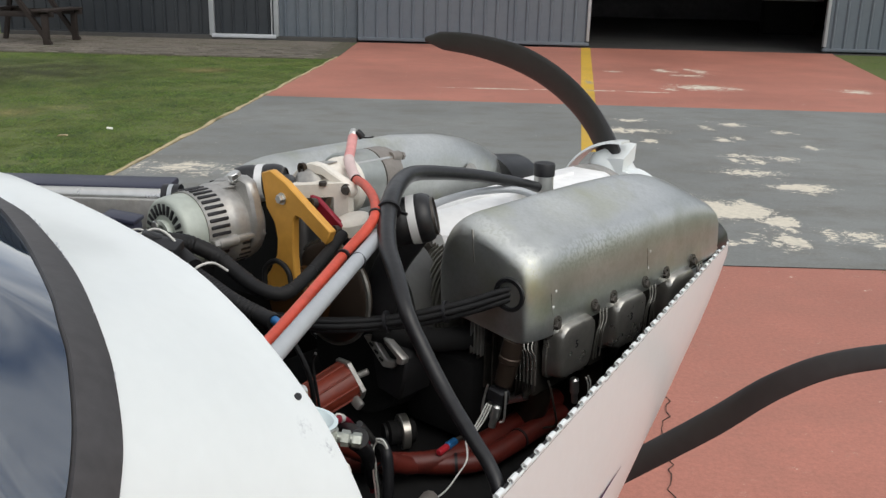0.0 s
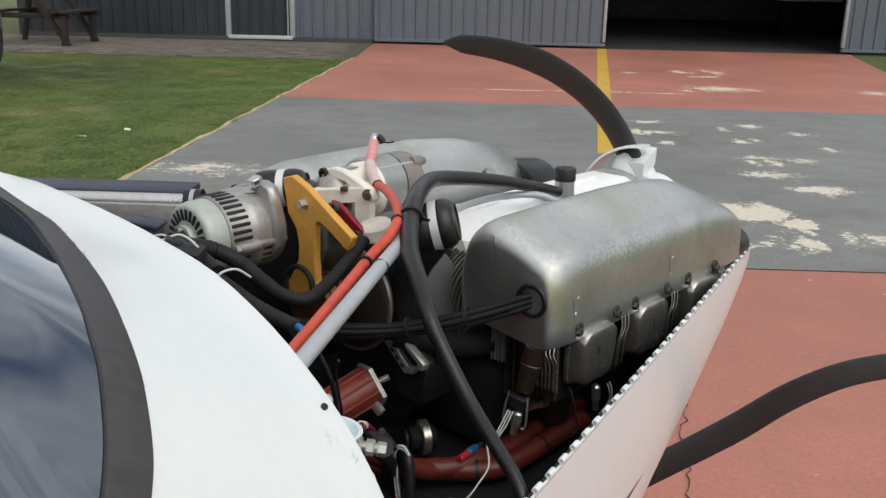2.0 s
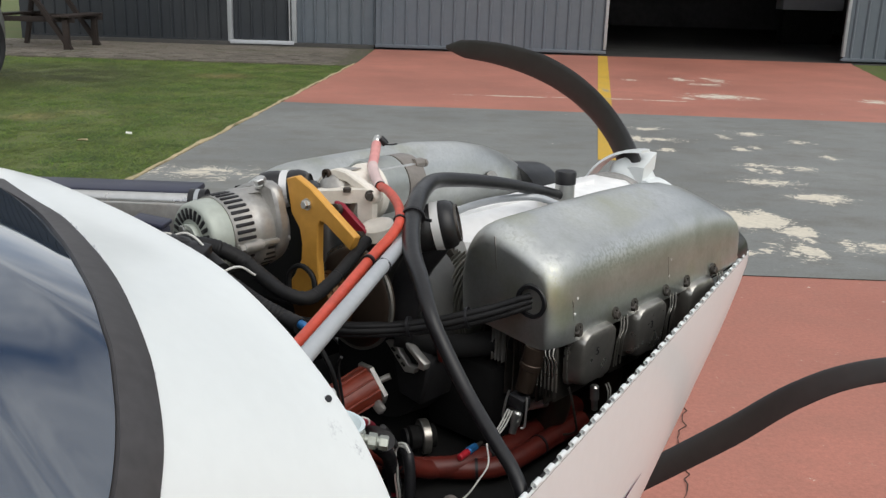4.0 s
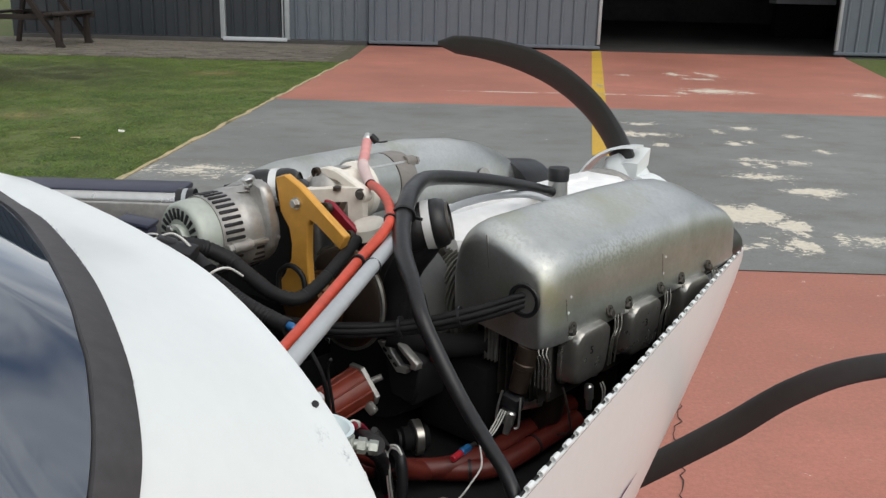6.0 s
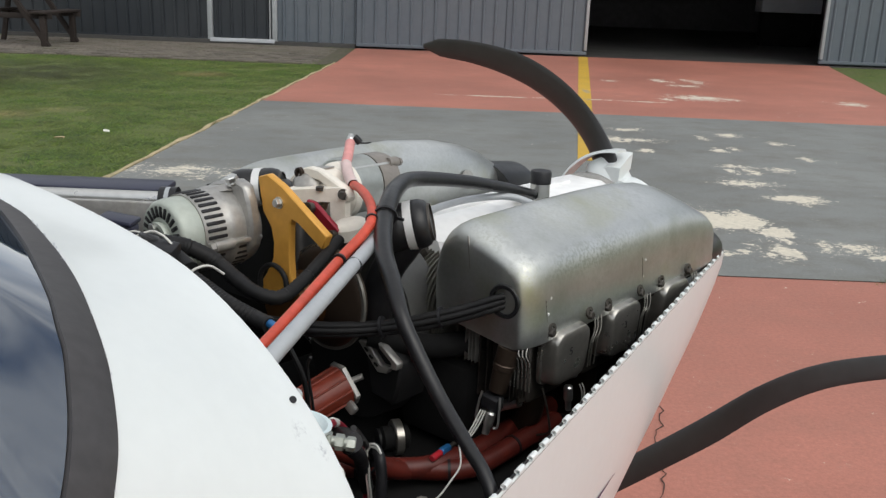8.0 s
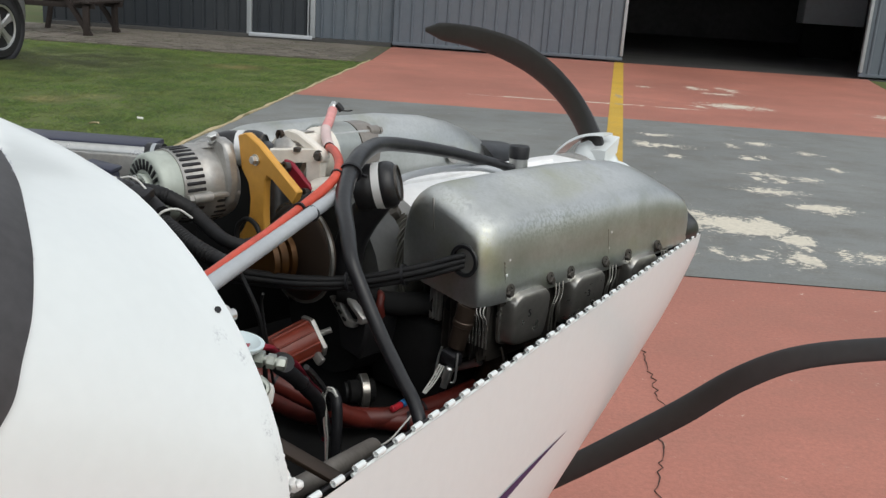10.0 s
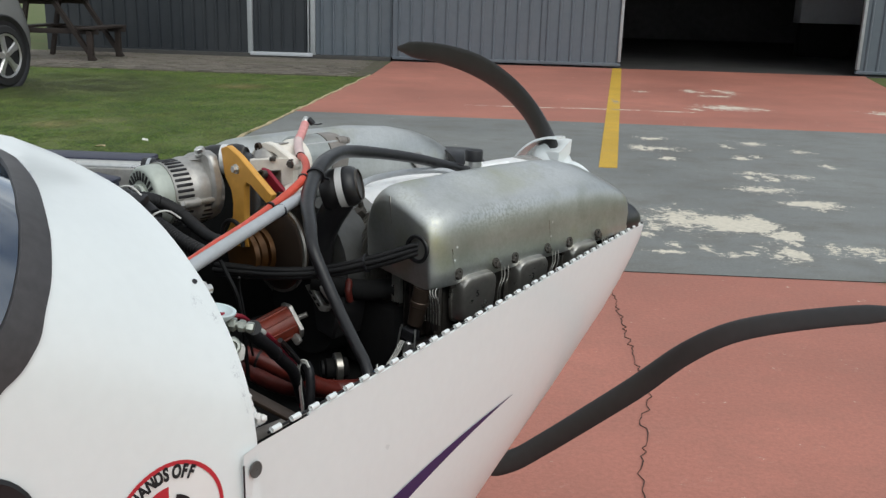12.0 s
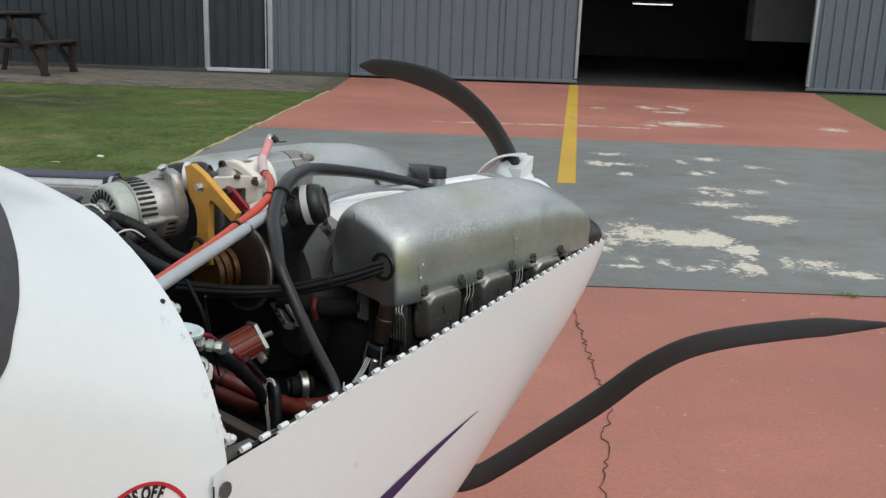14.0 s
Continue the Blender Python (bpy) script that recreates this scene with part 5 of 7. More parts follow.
for side in (1, -1):
    for i, y in enumerate((0.824, 0.934, 1.056)):
        head = part("cylinder_head", box((side * 0.165, y, 0.925), (0.07, 0.075, 0.075), 0.006), M["fin"], engine, "oily finned cylinder head")
        for k in range(9):
            part("fin", box((side * (0.112 + 0.0105 * k), y, 0.93), (0.0022, 0.1, 0.092 - 0.002 * k), 0.0006), M["fin"], head)
        cover = part("rocker_cover", rocker_cover(y, side), M["rocker"], engine, "oily bronze-grey rocker cover")
        for dy in (-0.037, 0.037):
            bm = lathe((side * 0.208, y + dy, 0.9755), (side, 0, 0.1), [(0, 0.0075), (0.0125, 0.0075), (0.0135, 0.006)], 16)
            hexnut(bm, (side * 0.2215, y + dy, 0.977), (side, 0, 0.1), 0.0048, 0.006)
            add_box(bm, (side * 0.212, y + dy * 0.93, 0.9665), (0.006, 0.011, 0.016), 0.001)
            part("cover_nut", bm, M["fin"], cover, "dark bolt and lug")
            part("cover_eye", lathe((side * 0.2205, y + dy * 0.95, 0.9805), (side, 0, 0.2), [(0, 0.0026), (0, 0.006), (0.0042, 0.006), (0.0042, 0.0026), (0, 0.0026)], 18), M["fin"], cover, "dark lifting eye")
        for dy, bow in ((0.047, 0.004), (0.053, 0.005), (0.06, 0.004)):
            part("fin_edge", tube([(side * 0.2240, y + dy, 0.972), (side * 0.2260, y + dy - bow * 0.4, 0.958), (side * 0.2250, y + dy - bow * 1.6, 0.944), (side * 0.2220, y + dy - bow, 0.915)], 0.0009, 6, 4), M["rocker"], head, "thin bright fin edge")
        part("barrel", lathe((side * 0.05, y, 0.925), (side, 0, 0), [(0, 0.046)] + [(0.012 + 0.006 * j, 0.052 if j % 2 else 0.044) for j in range(9)], 24), M["fin"], engine)
        part("exhaust_stub", tube([(side * 0.165, y + 0.01, 0.9), (side * 0.17, y + 0.012, 0.86), (side * 0.14, y + 0.02, 0.8)], 0.017, 14), M["brown"], engine, "heat-browned exhaust stub")
        part("push_tube", rod((side * 0.185, y - 0.03, 0.885), (side * 0.1, y - 0.03, 0.84), 0.006, 10), M["steel"], engine)
for digit, y in (("5", 0.818), ("3", 0.931)):
    cu = bpy.data.curves.new("numeral", "FONT")
    cu.body, cu.size, cu.extrude, cu.align_x = digit, 0.012, 0.0003, "CENTER"
    tmp = new("numeral", cu)
    bpy.context.view_layer.update()
    me = bpy.data.meshes.new_from_object(tmp.evaluated_get(bpy.context.evaluated_depsgraph_get()))
    bpy.data.objects.remove(tmp)
    me.transform(Matrix.Translation((0.2302, y - 0.95, 0.946 - 0.7)) @ Matrix(((0, 0, 1, 0), (1, 0, 0, 0), (0, 1, 0, 0), (0, 0, 0, 1))))
    me.materials.clear()
    me.materials.append(M["black"])
    num = new("numeral", me)
    num.parent = engine
    tagged(num, "black painted cylinder number")

# fins and barrel seen behind the near shroud, and the rear of the case
for k in range(18):
    part("barrel_fin", lathe((0.035 + 0.0037 * k, 0.815, 0.965), (1, 0.0, 0), [(0, 0.0615 - 0.0012 * (k % 3)), (0.0013, 0.0615 - 0.0012 * (k % 3))], 36), M["barrel"], engine, "thin cylinder fin")
for k in range(19):
    x = 0.133 + 0.0046 * k
    rear, low = (0.762, 0.928) if k < 4 else (0.776, 0.935) if k < 14 else (0.764 - 0.001 * (k - 14), 0.905 + 0.001 * (k - 14))
    part("head_fin", box((x, rear + 0.003, (0.976 + low) / 2), (0.0012, 0.006, 0.976 - low), 0.0004), M["alloy"] if k < 4 else M["fin"], engine, "thin cast cooling fin")
for k in range(8):
    x = 0.188 + 0.0047 * k
    part("fin_tip", tube([(x - 0.004, 0.758, 0.972), (x - 0.003, 0.753, 0.96), (x + 0.001, 0.755, 0.949), (x + 0.001, 0.757, 0.92)], 0.0009, 6, 4), M["rocker"], engine, "bright curved fin tip")
bm = bmesh.new()
hexnut(bm, (0.043, 0.79, 1.022), (0, -0.6, 0.8), 0.009, 0.01)
add_lathe(bm, (0.043, 0.79, 1.032), (0, -0.3, 0.9), [(0, 0.004), (0.01, 0.004), (0.012, 0.003)], 10)
part("case_stud", bm, M["fin"], engine, "oily case stud and nut")
part("rear_case", loft([[(0.085 * math.cos(a), yy, 0.955 + 0.085 * math.sin(a)) for a in np.linspace(0, 2 * math.pi, 28, False)] for yy in (0.73, 0.78)]), M["case_grey"], engine, "grey cast rear case")
part("flywheel", lathe((0.018, 0.664, 0.992), (0, 1, 0), [(0, 0.0), (0, 0.05), (0.003, 0.054), (0.012, 0.054), (0.012, 0.03)], 48), M["brown"], engine, "dark flywheel")
part("ring_gear", lathe((0.018, 0.667, 0.992), (0, 1, 0), [(0, 0.05), (0, 0.0575), (0.0035, 0.0575), (0.0035, 0.05)], 60), M["rocker"], engine, "thin steel ring gear")
for k in range(4):
    part("flywheel_adapter", lathe((-0.008, 0.632 + 0.012 * k, 0.984), (0, 1, 0), [(0, 0.016), (0, 0.031 - 0.003 * (k % 2)), (0.006, 0.0325), (0.0095, 0.027 - 0.004 * (k % 2)), (0.0095, 0.016)], 40), M["pulley"], engine, "browned gold pulley ring, darkened for shade")

# oil filler
part("filler_neck", lathe((0.045, 1.014, 1.03), (0, 0, 1), [(0, 0.014), (0.038, 0.0125), (0.042, 0.0125)], 20), M["steel"], engine, "bare metal oil filler neck")
part("filler_cap", lathe((0.045, 1.014, 1.071), (0, 0, 1), [(0, 0.0135), (0.014, 0.014), (0.0165, 0.0125), (0.0165, 0)], 24), M["black"], engine, "black oil filler cap")
part("filler_lever", box((0.028, 0.992, 1.056), (0.012, 0.04, 0.006), 0.002, (0, 0, 25)), M["cream"], engine, "beige lever")
part("breather_pipe", tube([(0.05, 0.77, 1.052), (0.037, 0.803, 1.064), (0.032, 0.85, 1.067), (0.036, 0.9, 1.067), (0.058, 0.938, 1.066), (0.092, 0.952, 1.056)], 0.0043, 14), M["tube"], engine, "pale grey breather pipe")

# intake couplers
def coupler(c, ax, r, k=1.0):
    a = Vector(ax).normalized()
    c = Vector(c)
    body = part("intake_coupler", lathe(c - a * 0.034, a, [(d * k, r * f) for d, f in ((0, 0.8), (0.002, 0.95), (0.012, 1.04), (0.024, 1.03), (0.029, 0.98), (0.038, 0.98), (0.042, 1.04), (0.052, 1.03), (0.06, 0.93), (0.064, 0.75), (0.064, 0.6))], 36), M["rubber"], engine, "black rubber intake coupler")
    part("clamp_band", lathe(c - a * (0.034 - 0.03 * k), a, [(0, r * 0.97), (0.0, r * 1.04), (0.0085, r * 1.04), (0.0085, r * 0.97)], 40), M["band"], body, "bright steel clamp band")
    part("clamp_band", lathe(c + a * (0.0625 * k - 0.034), a, [(0, r * 0.74), (0.0, r * 0.8), (0.003, r * 0.79), (0.003, r * 0.73), (0, r * 0.74)], 36), M["fin"], body)
    return body


coupler((0.101, 0.718, 1.079), (0.76, 0.6, 0.23), 0.0245, 0.72)
coupler((-0.105, 0.685, 1.087), (0.8, 0.58, 0.1), 0.0205, 0.88)
# dark hose added to cover grey parts that lie in shade
part("intake_elbow", tube([(-0.085, 0.695, 1.08), (-0.055, 0.69, 1.07), (-0.04, 0.68, 1.03), (-0.03, 0.67, 0.97)], 0.02, 18), M["rubber"], engine, "black intake hose")
part("intake_elbow", tube([(0.1, 0.716, 1.076), (0.088, 0.712, 1.056), (0.072, 0.71, 1.034), (0.058, 0.708, 1.005), (0.05, 0.71, 0.97)], 0.0175, 16), M["rubber"], engine, "black intake hose")

# ---- starter motor ----
starter = build("starter_motor", (-0.06, 0.79, 1.04), "grey starter motor with a pale cast nose on the engine", "starter motor")
SX, SZ = -0.06, 1.084
part("motor_body", lathe((SX, 0.755, SZ), (0, 1, 0), [(0, 0.032), (0.002, 0.034), (0.0425, 0.034), (0.043, 0.0325), (0.0445, 0.0325), (0.0445, 0.0)], 40), M["motor"], starter, "satin grey motor body")
part("end_bell", lathe((SX, 0.8, SZ), (0, 1, 0), [(0, 0.0), (0, 0.034), (0.022, 0.034), (0.03, 0.032), (0.033, 0.027), (0.034, 0)], 40), M["bell"], starter, "brownish-grey end bell")
for x, z in ((SX + 0.022, SZ + 0.024), (SX - 0.028, SZ + 0.016)):
    bm = rod((x, 0.755, z), (x, 0.832, z), 0.0021, 10)
    part("through_bolt", bm, M["steel"], starter, "long steel through bolt")
    lug = lathe((x - 0.002, 0.818, z), (0, 1, 0), [(0, 0.0065), (0.014, 0.0065), (0.018, 0.004)], 14)
    hexnut(lug, (x, 0.834, z), (0, 1, 0), 0.005, 0.004)
    part("bolt_lug", lug, M["bell"], starter, "cast bolt lug")
part("nose_body", lathe((-0.05, 0.71, 1.083), (0, 1, 0), [(0, 0.026), (0.006, 0.028), (0.03, 0.028), (0.036, 0.033), (0.046, 0.033)], 36), M["cream"], starter, "pale cast nose body")
part("nose_window", box((-0.056, 0.73, 1.1112), (0.022, 0.016, 0.0015), 0.0004, (0, -6, 6)), M["alloy"], starter, "grey recessed window")
part("nose_arch", plate([(-0.085, 1.08), (-0.08, 1.096), (-0.064, 1.111), (-0.047, 1.117), (-0.03, 1.116), (-0.01, 1.109), (0.014, 1.101), (0.018, 1.094), (0.014, 1.088), (0.002, 1.088), (-0.012, 1.098), (-0.03, 1.105), (-0.048, 1.105), (-0.064, 1.098), (-0.072, 1.086), (-0.072, 1.076)], 0.7, 0.011, 0.0016), M["cream"], starter, "pale machined arch with a foot")
part("nose_dome", lathe((-0.052, 0.716, 1.09), (-0.1, -1, 0), [(0, 0.024), (0.01, 0.023), (0.019, 0.018), (0.025, 0.01), (0.027, 0)], 32), M["alloy"], starter, "rough grey cast dome")
shelf = [(-0.05, 0.678), (-0.078, 0.7), (-0.03, 0.716), (0.008, 0.698)]
part("mount_shelf", loft([[(x, y, z + 0.11 * (x + 0.05) + 0.12 * (y - 0.68)) for x, y in shelf] for z in (1.0945, 1.093, 1.08)]), M["cream"], starter, "pale machined mounting shelf", smooth=False)
part("mount_web", loft([[(x, y, z) for x, y in ((-0.004, 0.694), (0.012, 0.7), (0.012, 0.708), (-0.004, 0.704))] for z in (1.096, 1.05)]), M["cream"], starter, smooth=False)
part("cast_foot", lathe((0.03, 0.694, 1.056), (-0.1, -0.2, 1), [(0, 0.019), (0.012, 0.0195), (0.0165, 0.016), (0.0185, 0.009), (0.019, 0)], 28), M["cream"], starter, "pale cast foot")
part("arch_screw", lathe((-0.058, 0.7, 1.109), (0, -1, 0), [(0, 0.0062), (0.004, 0.006), (0.004, 0.0032), (0.001, 0.003)], 16), M["brown"], starter, "dark socket screw")
bm = lathe((0.008, 0.702, 1.096), (0.6, -0.8, 0.1), [(0, 0.006), (0.004, 0.006)], 16)
hexnut(bm, (0.01, 0.699, 1.096), (0.6, -0.8, 0.1), 0.0045, 0.009)
part("mount_bolt", bm, M["fin"], starter, "dark socket bolt")
part("mount_bolt", lathe((-0.016, 0.69, 1.0975), (0, 0, 1), [(0, 0.0045), (0.004, 0.0045), (0.005, 0.003)], 12), M["fin"], starter, "dark socket bolt")

# ---- alternator ----
AX, AZ = -0.086, 1.0585
alt = build("alternator", (AX, 0.585, AZ - 0.045), "grey cast alternator with a slotted pale fan cover", "alternator")
cover = part("fan_cover", lathe((AX, 0.568, AZ), (0, -1, 0), [(0, 0.0375), (0.001, 0.0388), (0.016, 0.0384), (0.0225, 0.0373), (0.0255, 0.035), (0.0262, 0.033), (0.0262, 0.0165), (0.0245, 0.0155), (0.0245, 0)], 52), M["cover"], alt, "pale grey-green fan cover")
for k in range(24):
    a = 2 * math.pi * k / 24
    part("cooling_slot", box((AX + 0.0262 * math.cos(a), 0.5416, AZ + 0.0262 * math.sin(a)), (0.0115, 0.0016, 0.0041), 0.0006, (0, -math.degrees(a), 0)), M["black"], cover, "dark cooling slot")
part("cover_hoop", lathe((AX, 0.5435, AZ), (0, -1, 0), [(0, 0.0155), (0.0055, 0.0165), (0.0075, 0.0155), (0.0075, 0.0115), (0.004, 0.0105)], 32), M["cover"], cover, "pale raised ring")
part("bearing_boss", lathe((AX + 0.001, 0.5445, AZ - 0.002), (0, -1, 0), [(0, 0.0105), (0.003, 0.01), (0.0045, 0.007), (0.0045, 0)], 24), M["alloy"], cover)
bm = lathe((AX - 0.006, 0.541, AZ + 0.01), (0, -1, 0), [(0, 0.004), (0.004, 0.004)], 14)
hexnut(bm, (AX - 0.006, 0.537, AZ + 0.01), (0, -1, 0), 0.005, 0.004)
part("terminal_nut", bm, M["steel"], cover, "zinc terminal nut")
part("terminal_boss", lathe((AX + 0.002, 0.54, AZ - 0.017), (0, -1, 0), [(0, 0.0125), (0.009, 0.0105), (0.011, 0.006), (0.011, 0)], 18), M["cover"], cover)
bodyp = part("alternator_body", lathe((AX, 0.566, AZ), (0, 1, 0), [(0, 0.034), (0.0, 0.0405), (0.026, 0.0415), (0.03, 0.043), (0.034, 0.044), (0.06, 0.0435), (0.07, 0.04), (0.072, 0)], 48), M["alloy"], alt, "cast alternator body")
for k in range(36):
    a = 2 * math.pi * k / 36 + 0.05
    part("body_slot", box((AX + 0.041 * math.cos(a), 0.58, AZ + 0.041 * math.sin(a)), (0.0026, 0.0225, 0.0039), 0.0012, (0, -math.degrees(a), 0)), M["black"], bodyp, "dark vent slot")
    if math.sin(a) < -0.1:
        part("body_slot", box((AX + 0.043 * math.cos(a), 0.612, AZ + 0.043 * math.sin(a)), (0.0026, 0.016, 0.0037), 0.001, (0, -math.degrees(a), 0)), M["black"], bodyp, "dark vent slot")
part("parting_rim", box((AX + 0.0452, 0.603, AZ - 0.0055), (0.006, 0.056, 0.006), 0.0022), M["alloy"], bodyp, "cast rim along the case joint")
for a, yy in ((-8, 0.571), (215, 0.571)):
    x, z = AX + 0.0455 * math.cos(radians(a)), AZ + 0.0455 * math.sin(radians(a))
    bm = rod((x, yy, z), (x, yy + 0.024, z), 0.006, 14, 0.001)
    hexnut(bm, (x, yy, z), (0, -1, 0), 0.0055, 0.005)
    part("case_bolt", bm, M["alloy"], alt, "case bolt in a cast lug")
part("cast_ear", loft([[(AX - 0.02, 0.595, 1.09), (AX + 0.002, 0.595, 1.101), (AX + 0.012, 0.595, 1.099), (AX - 0.005, 0.595, 1.09)], [(AX - 0.02, 0.62, 1.099), (AX + 0.014, 0.62, 1.108), (AX + 0.026, 0.62, 1.102), (AX, 0.622, 1.085)], [(AX - 0.012, 0.628, 1.102), (AX + 0.022, 0.628, 1.111), (AX + 0.036, 0.628, 1.104), (AX + 0.01, 0.632, 1.085)]]), M["alloy"], alt, "cast ear")
part("front_flange", plate([(AX - 0.04, 1.05), (AX - 0.03, 1.095), (AX - 0.012, 1.104), (AX + 0.024, 1.112), (AX + 0.039, 1.108), (AX + 0.046, 1.09), (AX + 0.051, 1.066), (AX + 0.048, 1.045), (AX + 0.02, 1.02), (AX - 0.02, 1.02)], 0.614, 0.014, 0.003), M["alloy"], alt, "cast front flange")
bm = lathe((AX + 0.018, 0.617, 1.107), (0, -0.45, 1), [(0, 0.0075), (0.002, 0.0075)], 16)
hexnut(bm, (AX + 0.018, 0.6165, 1.1085), (0, -0.45, 1), 0.0066, 0.007)
part("ear_nut", bm, M["steel"], alt, "bright zinc nut")

# ---- gold bracket ----
brk = build("alternator_bracket", (0.0, 0.634, 1.0), "gold anodised plate bracket carrying the alternator", "bracket")
bplate = part("bracket_plate", plate([(-0.044, 1.116), (-0.029, 1.121), (-0.006, 1.112), (0.06, 1.073), (0.053, 1.058), (0.017, 1.078), (0.009, 1.08), (0.005, 1.074), (0.004, 1.04), (0.006, 1.015), (0.01, 0.998), (-0.056, 0.988), (-0.046, 0.999), (-0.033, 1.014), (-0.022, 1.033), (-0.0205, 1.05), (-0.024, 1.066), (-0.037, 1.081)], 0.63, 0.009), M["gold"], brk)
bm = lathe((-0.0105, 0.63, 1.0945), (0, -1, 0), [(0, 0.0062), (0.0015, 0.0062)], 18)
hexnut(bm, (-0.0105, 0.6285, 1.0945), (0, -1, 0), 0.0048, 0.0045)
part("bracket_bolt", bm, M["steel"], bplate, "zinc bracket bolt")
crim = build("ignition_plate", (0.03, 0.655, 1.07), "small crimson plate with socket screws", "plate")
part("plate", plate([(-0.018, 1.09), (-0.006, 1.089), (0.032, 1.066), (0.027, 1.052), (0.0, 1.058), (-0.014, 1.072)], 0.672, 0.006), M["crimson"], crim)
for x, z in ((-0.008, 1.083), (0.026, 1.06)):
    part("screw", lathe((x, 0.672, z), (0.1, -1, 0.2), [(0, 0.0055), (0.008, 0.0055), (0.008, 0.003), (0.004, 0.0028)], 14), M["fin"], crim, "dark socket screw")

# ---- engine mount tubes ----
mount = build("engine_mount", (0.2, 0.5, 1.07), "pale grey welded tube engine mount", "engine mount")
part("mount_tube", tube([(0.281, 0.357, 1.072), (0.137, 0.62, 1.0885)], 0.0062, 18, 0), M["tube"], mount)
part("mount_tube", tube([(-0.284, 0.355, 1.074), (-0.14, 0.64, 1.0)], 0.0062, 18, 0), M["tube"], mount)
bm = lathe((0.296, 0.372, 1.064), (0, 1, 0.0), [(-0.014, 0.011), (0.004, 0.011), (0.004, 0.008), (0.012, 0.0078), (0.012, 0.004), (0.018, 0.004)], 16)
part("mount_bolt", bm, M["steel"], mount, "zinc mount bolt")

# ---- hoses and cables ----
hose = build("breather_hose", (0.15, 0.65, 1.0), "thick black rubber hose looping over the engine", "hose")
hose_line = [(0.045, 1.0, 1.058), (0.048, 0.95, 1.072), (0.048, 0.88, 1.09), (0.048, 0.81, 1.104), (0.054, 0.755, 1.112), (0.077, 0.71, 1.113), (0.106, 0.668, 1.11), (0.133, 0.633, 1.099), (0.167, 0.599, 1.087), (0.204, 0.572, 1.074), (0.232, 0.553, 1.057), (0.2495, 0.551, 1.035), (0.2815, 0.5445, 1.006), (0.3195, 0.5315, 0.986), (0.344, 0.5235, 0.973), (0.358, 0.517, 0.957), (0.361, 0.515, 0.92)]
part("hose", tube(hose_line, [float(np.interp(k, [0, 8, 20, 28, 36, 48, 60], [0.0066, 0.0075, 0.0092, 0.0084, 0.0064, 0.0056, 0.0052])) for k in range(60)], 24, 8), M["rubber"], hose)
part("zip_tie", lathe((0.122, 0.647, 1.1035), (0.55, -0.7, -0.4), [(-0.0013, 0.0103), (-0.0013, 0.0113), (0.0013, 0.0113), (0.0013, 0.0103)], 24), M["black"], hose, "black cable tie")
part("zip_tie_tail", box((0.134, 0.655, 1.101), (0.008, 0.002, 0.003), 0.0005), M["black"], hose)

cable = build("battery_cable", (0.1, 0.6, 1.08), "orange-red battery cable with a faded pink sleeve", "cable")
core = [(-0.07, 0.786, 1.131), (-0.056, 0.77, 1.123), (-0.037, 0.748, 1.1156), (-0.014, 0.73, 1.109), (0.008, 0.716, 1.104), (0.04, 0.696, 1.107), (0.088, 0.661, 1.107), (0.122, 0.629, 1.103), (0.137, 0.604, 1.097), (0.146, 0.572, 1.086), (0.1766, 0.51, 1.0765), (0.2064, 0.46, 1.0745), (0.2242, 0.425, 1.0705), (0.2394, 0.395, 1.067), (0.262, 0.355, 1.06)]
part("cable_core", tube(core[4:], 0.0047, 16, 8), M["cable"], cable, "orange-red cable jacket")
part("sleeve", tube(core[:3], 0.0058, 16, 8), M["pink"], cable, "faded red heat-shrink sleeve")
part("sleeve", tube(core[2:5], 0.0061, 16, 8), M["palepink"], cable, "greyed pink heat-shrink sleeve")
bm = lathe((-0.0695, 0.7855, 1.129), (-0.3, 0.4, 0.8), [(0, 0.0052), (0.008, 0.005), (0.009, 0.004), (0.013, 0.003)], 14)
part("lug_tail", tube([(-0.0635, 0.7955, 1.131), (-0.058, 0.799, 1.131), (-0.052, 0.802, 1.1325)], 0.0009, 6, 4), M["black"], cable, "black tie tail")
part("cable_lug", bm, M["steel"], cable, "crimped metal lug")
part("lug_boot", tube([(-0.0685, 0.791, 1.138), (-0.0655, 0.7935, 1.1345), (-0.0635, 0.7955, 1.131)], 0.0042, 10, 4), M["black"], cable, "black terminal boot")
for p, ax in (((0.122, 0.629, 1.103), (0.6, -0.6, -0.2)), ((0.152, 0.56, 1.0845), (0.45, -0.88, -0.1)), ((0.008, 0.716, 1.104), (0.75, -0.6, -0.1))):
    part("zip_tie", lathe(p, ax, [(-0.0012, 0.0046), (-0.0012, 0.006), (0.0012, 0.006), (0.0012, 0.0046)], 22), M["black"], cable, "black cable tie")
part("zip_tie", lathe((0.169, 0.56, 1.0835), (0.45, -0.88, -0.1), [(-0.0013, 0.0066), (-0.0013, 0.0076), (0.0013, 0.0076), (0.0013, 0.0066)], 22), M["black"], cable, "black cable tie")

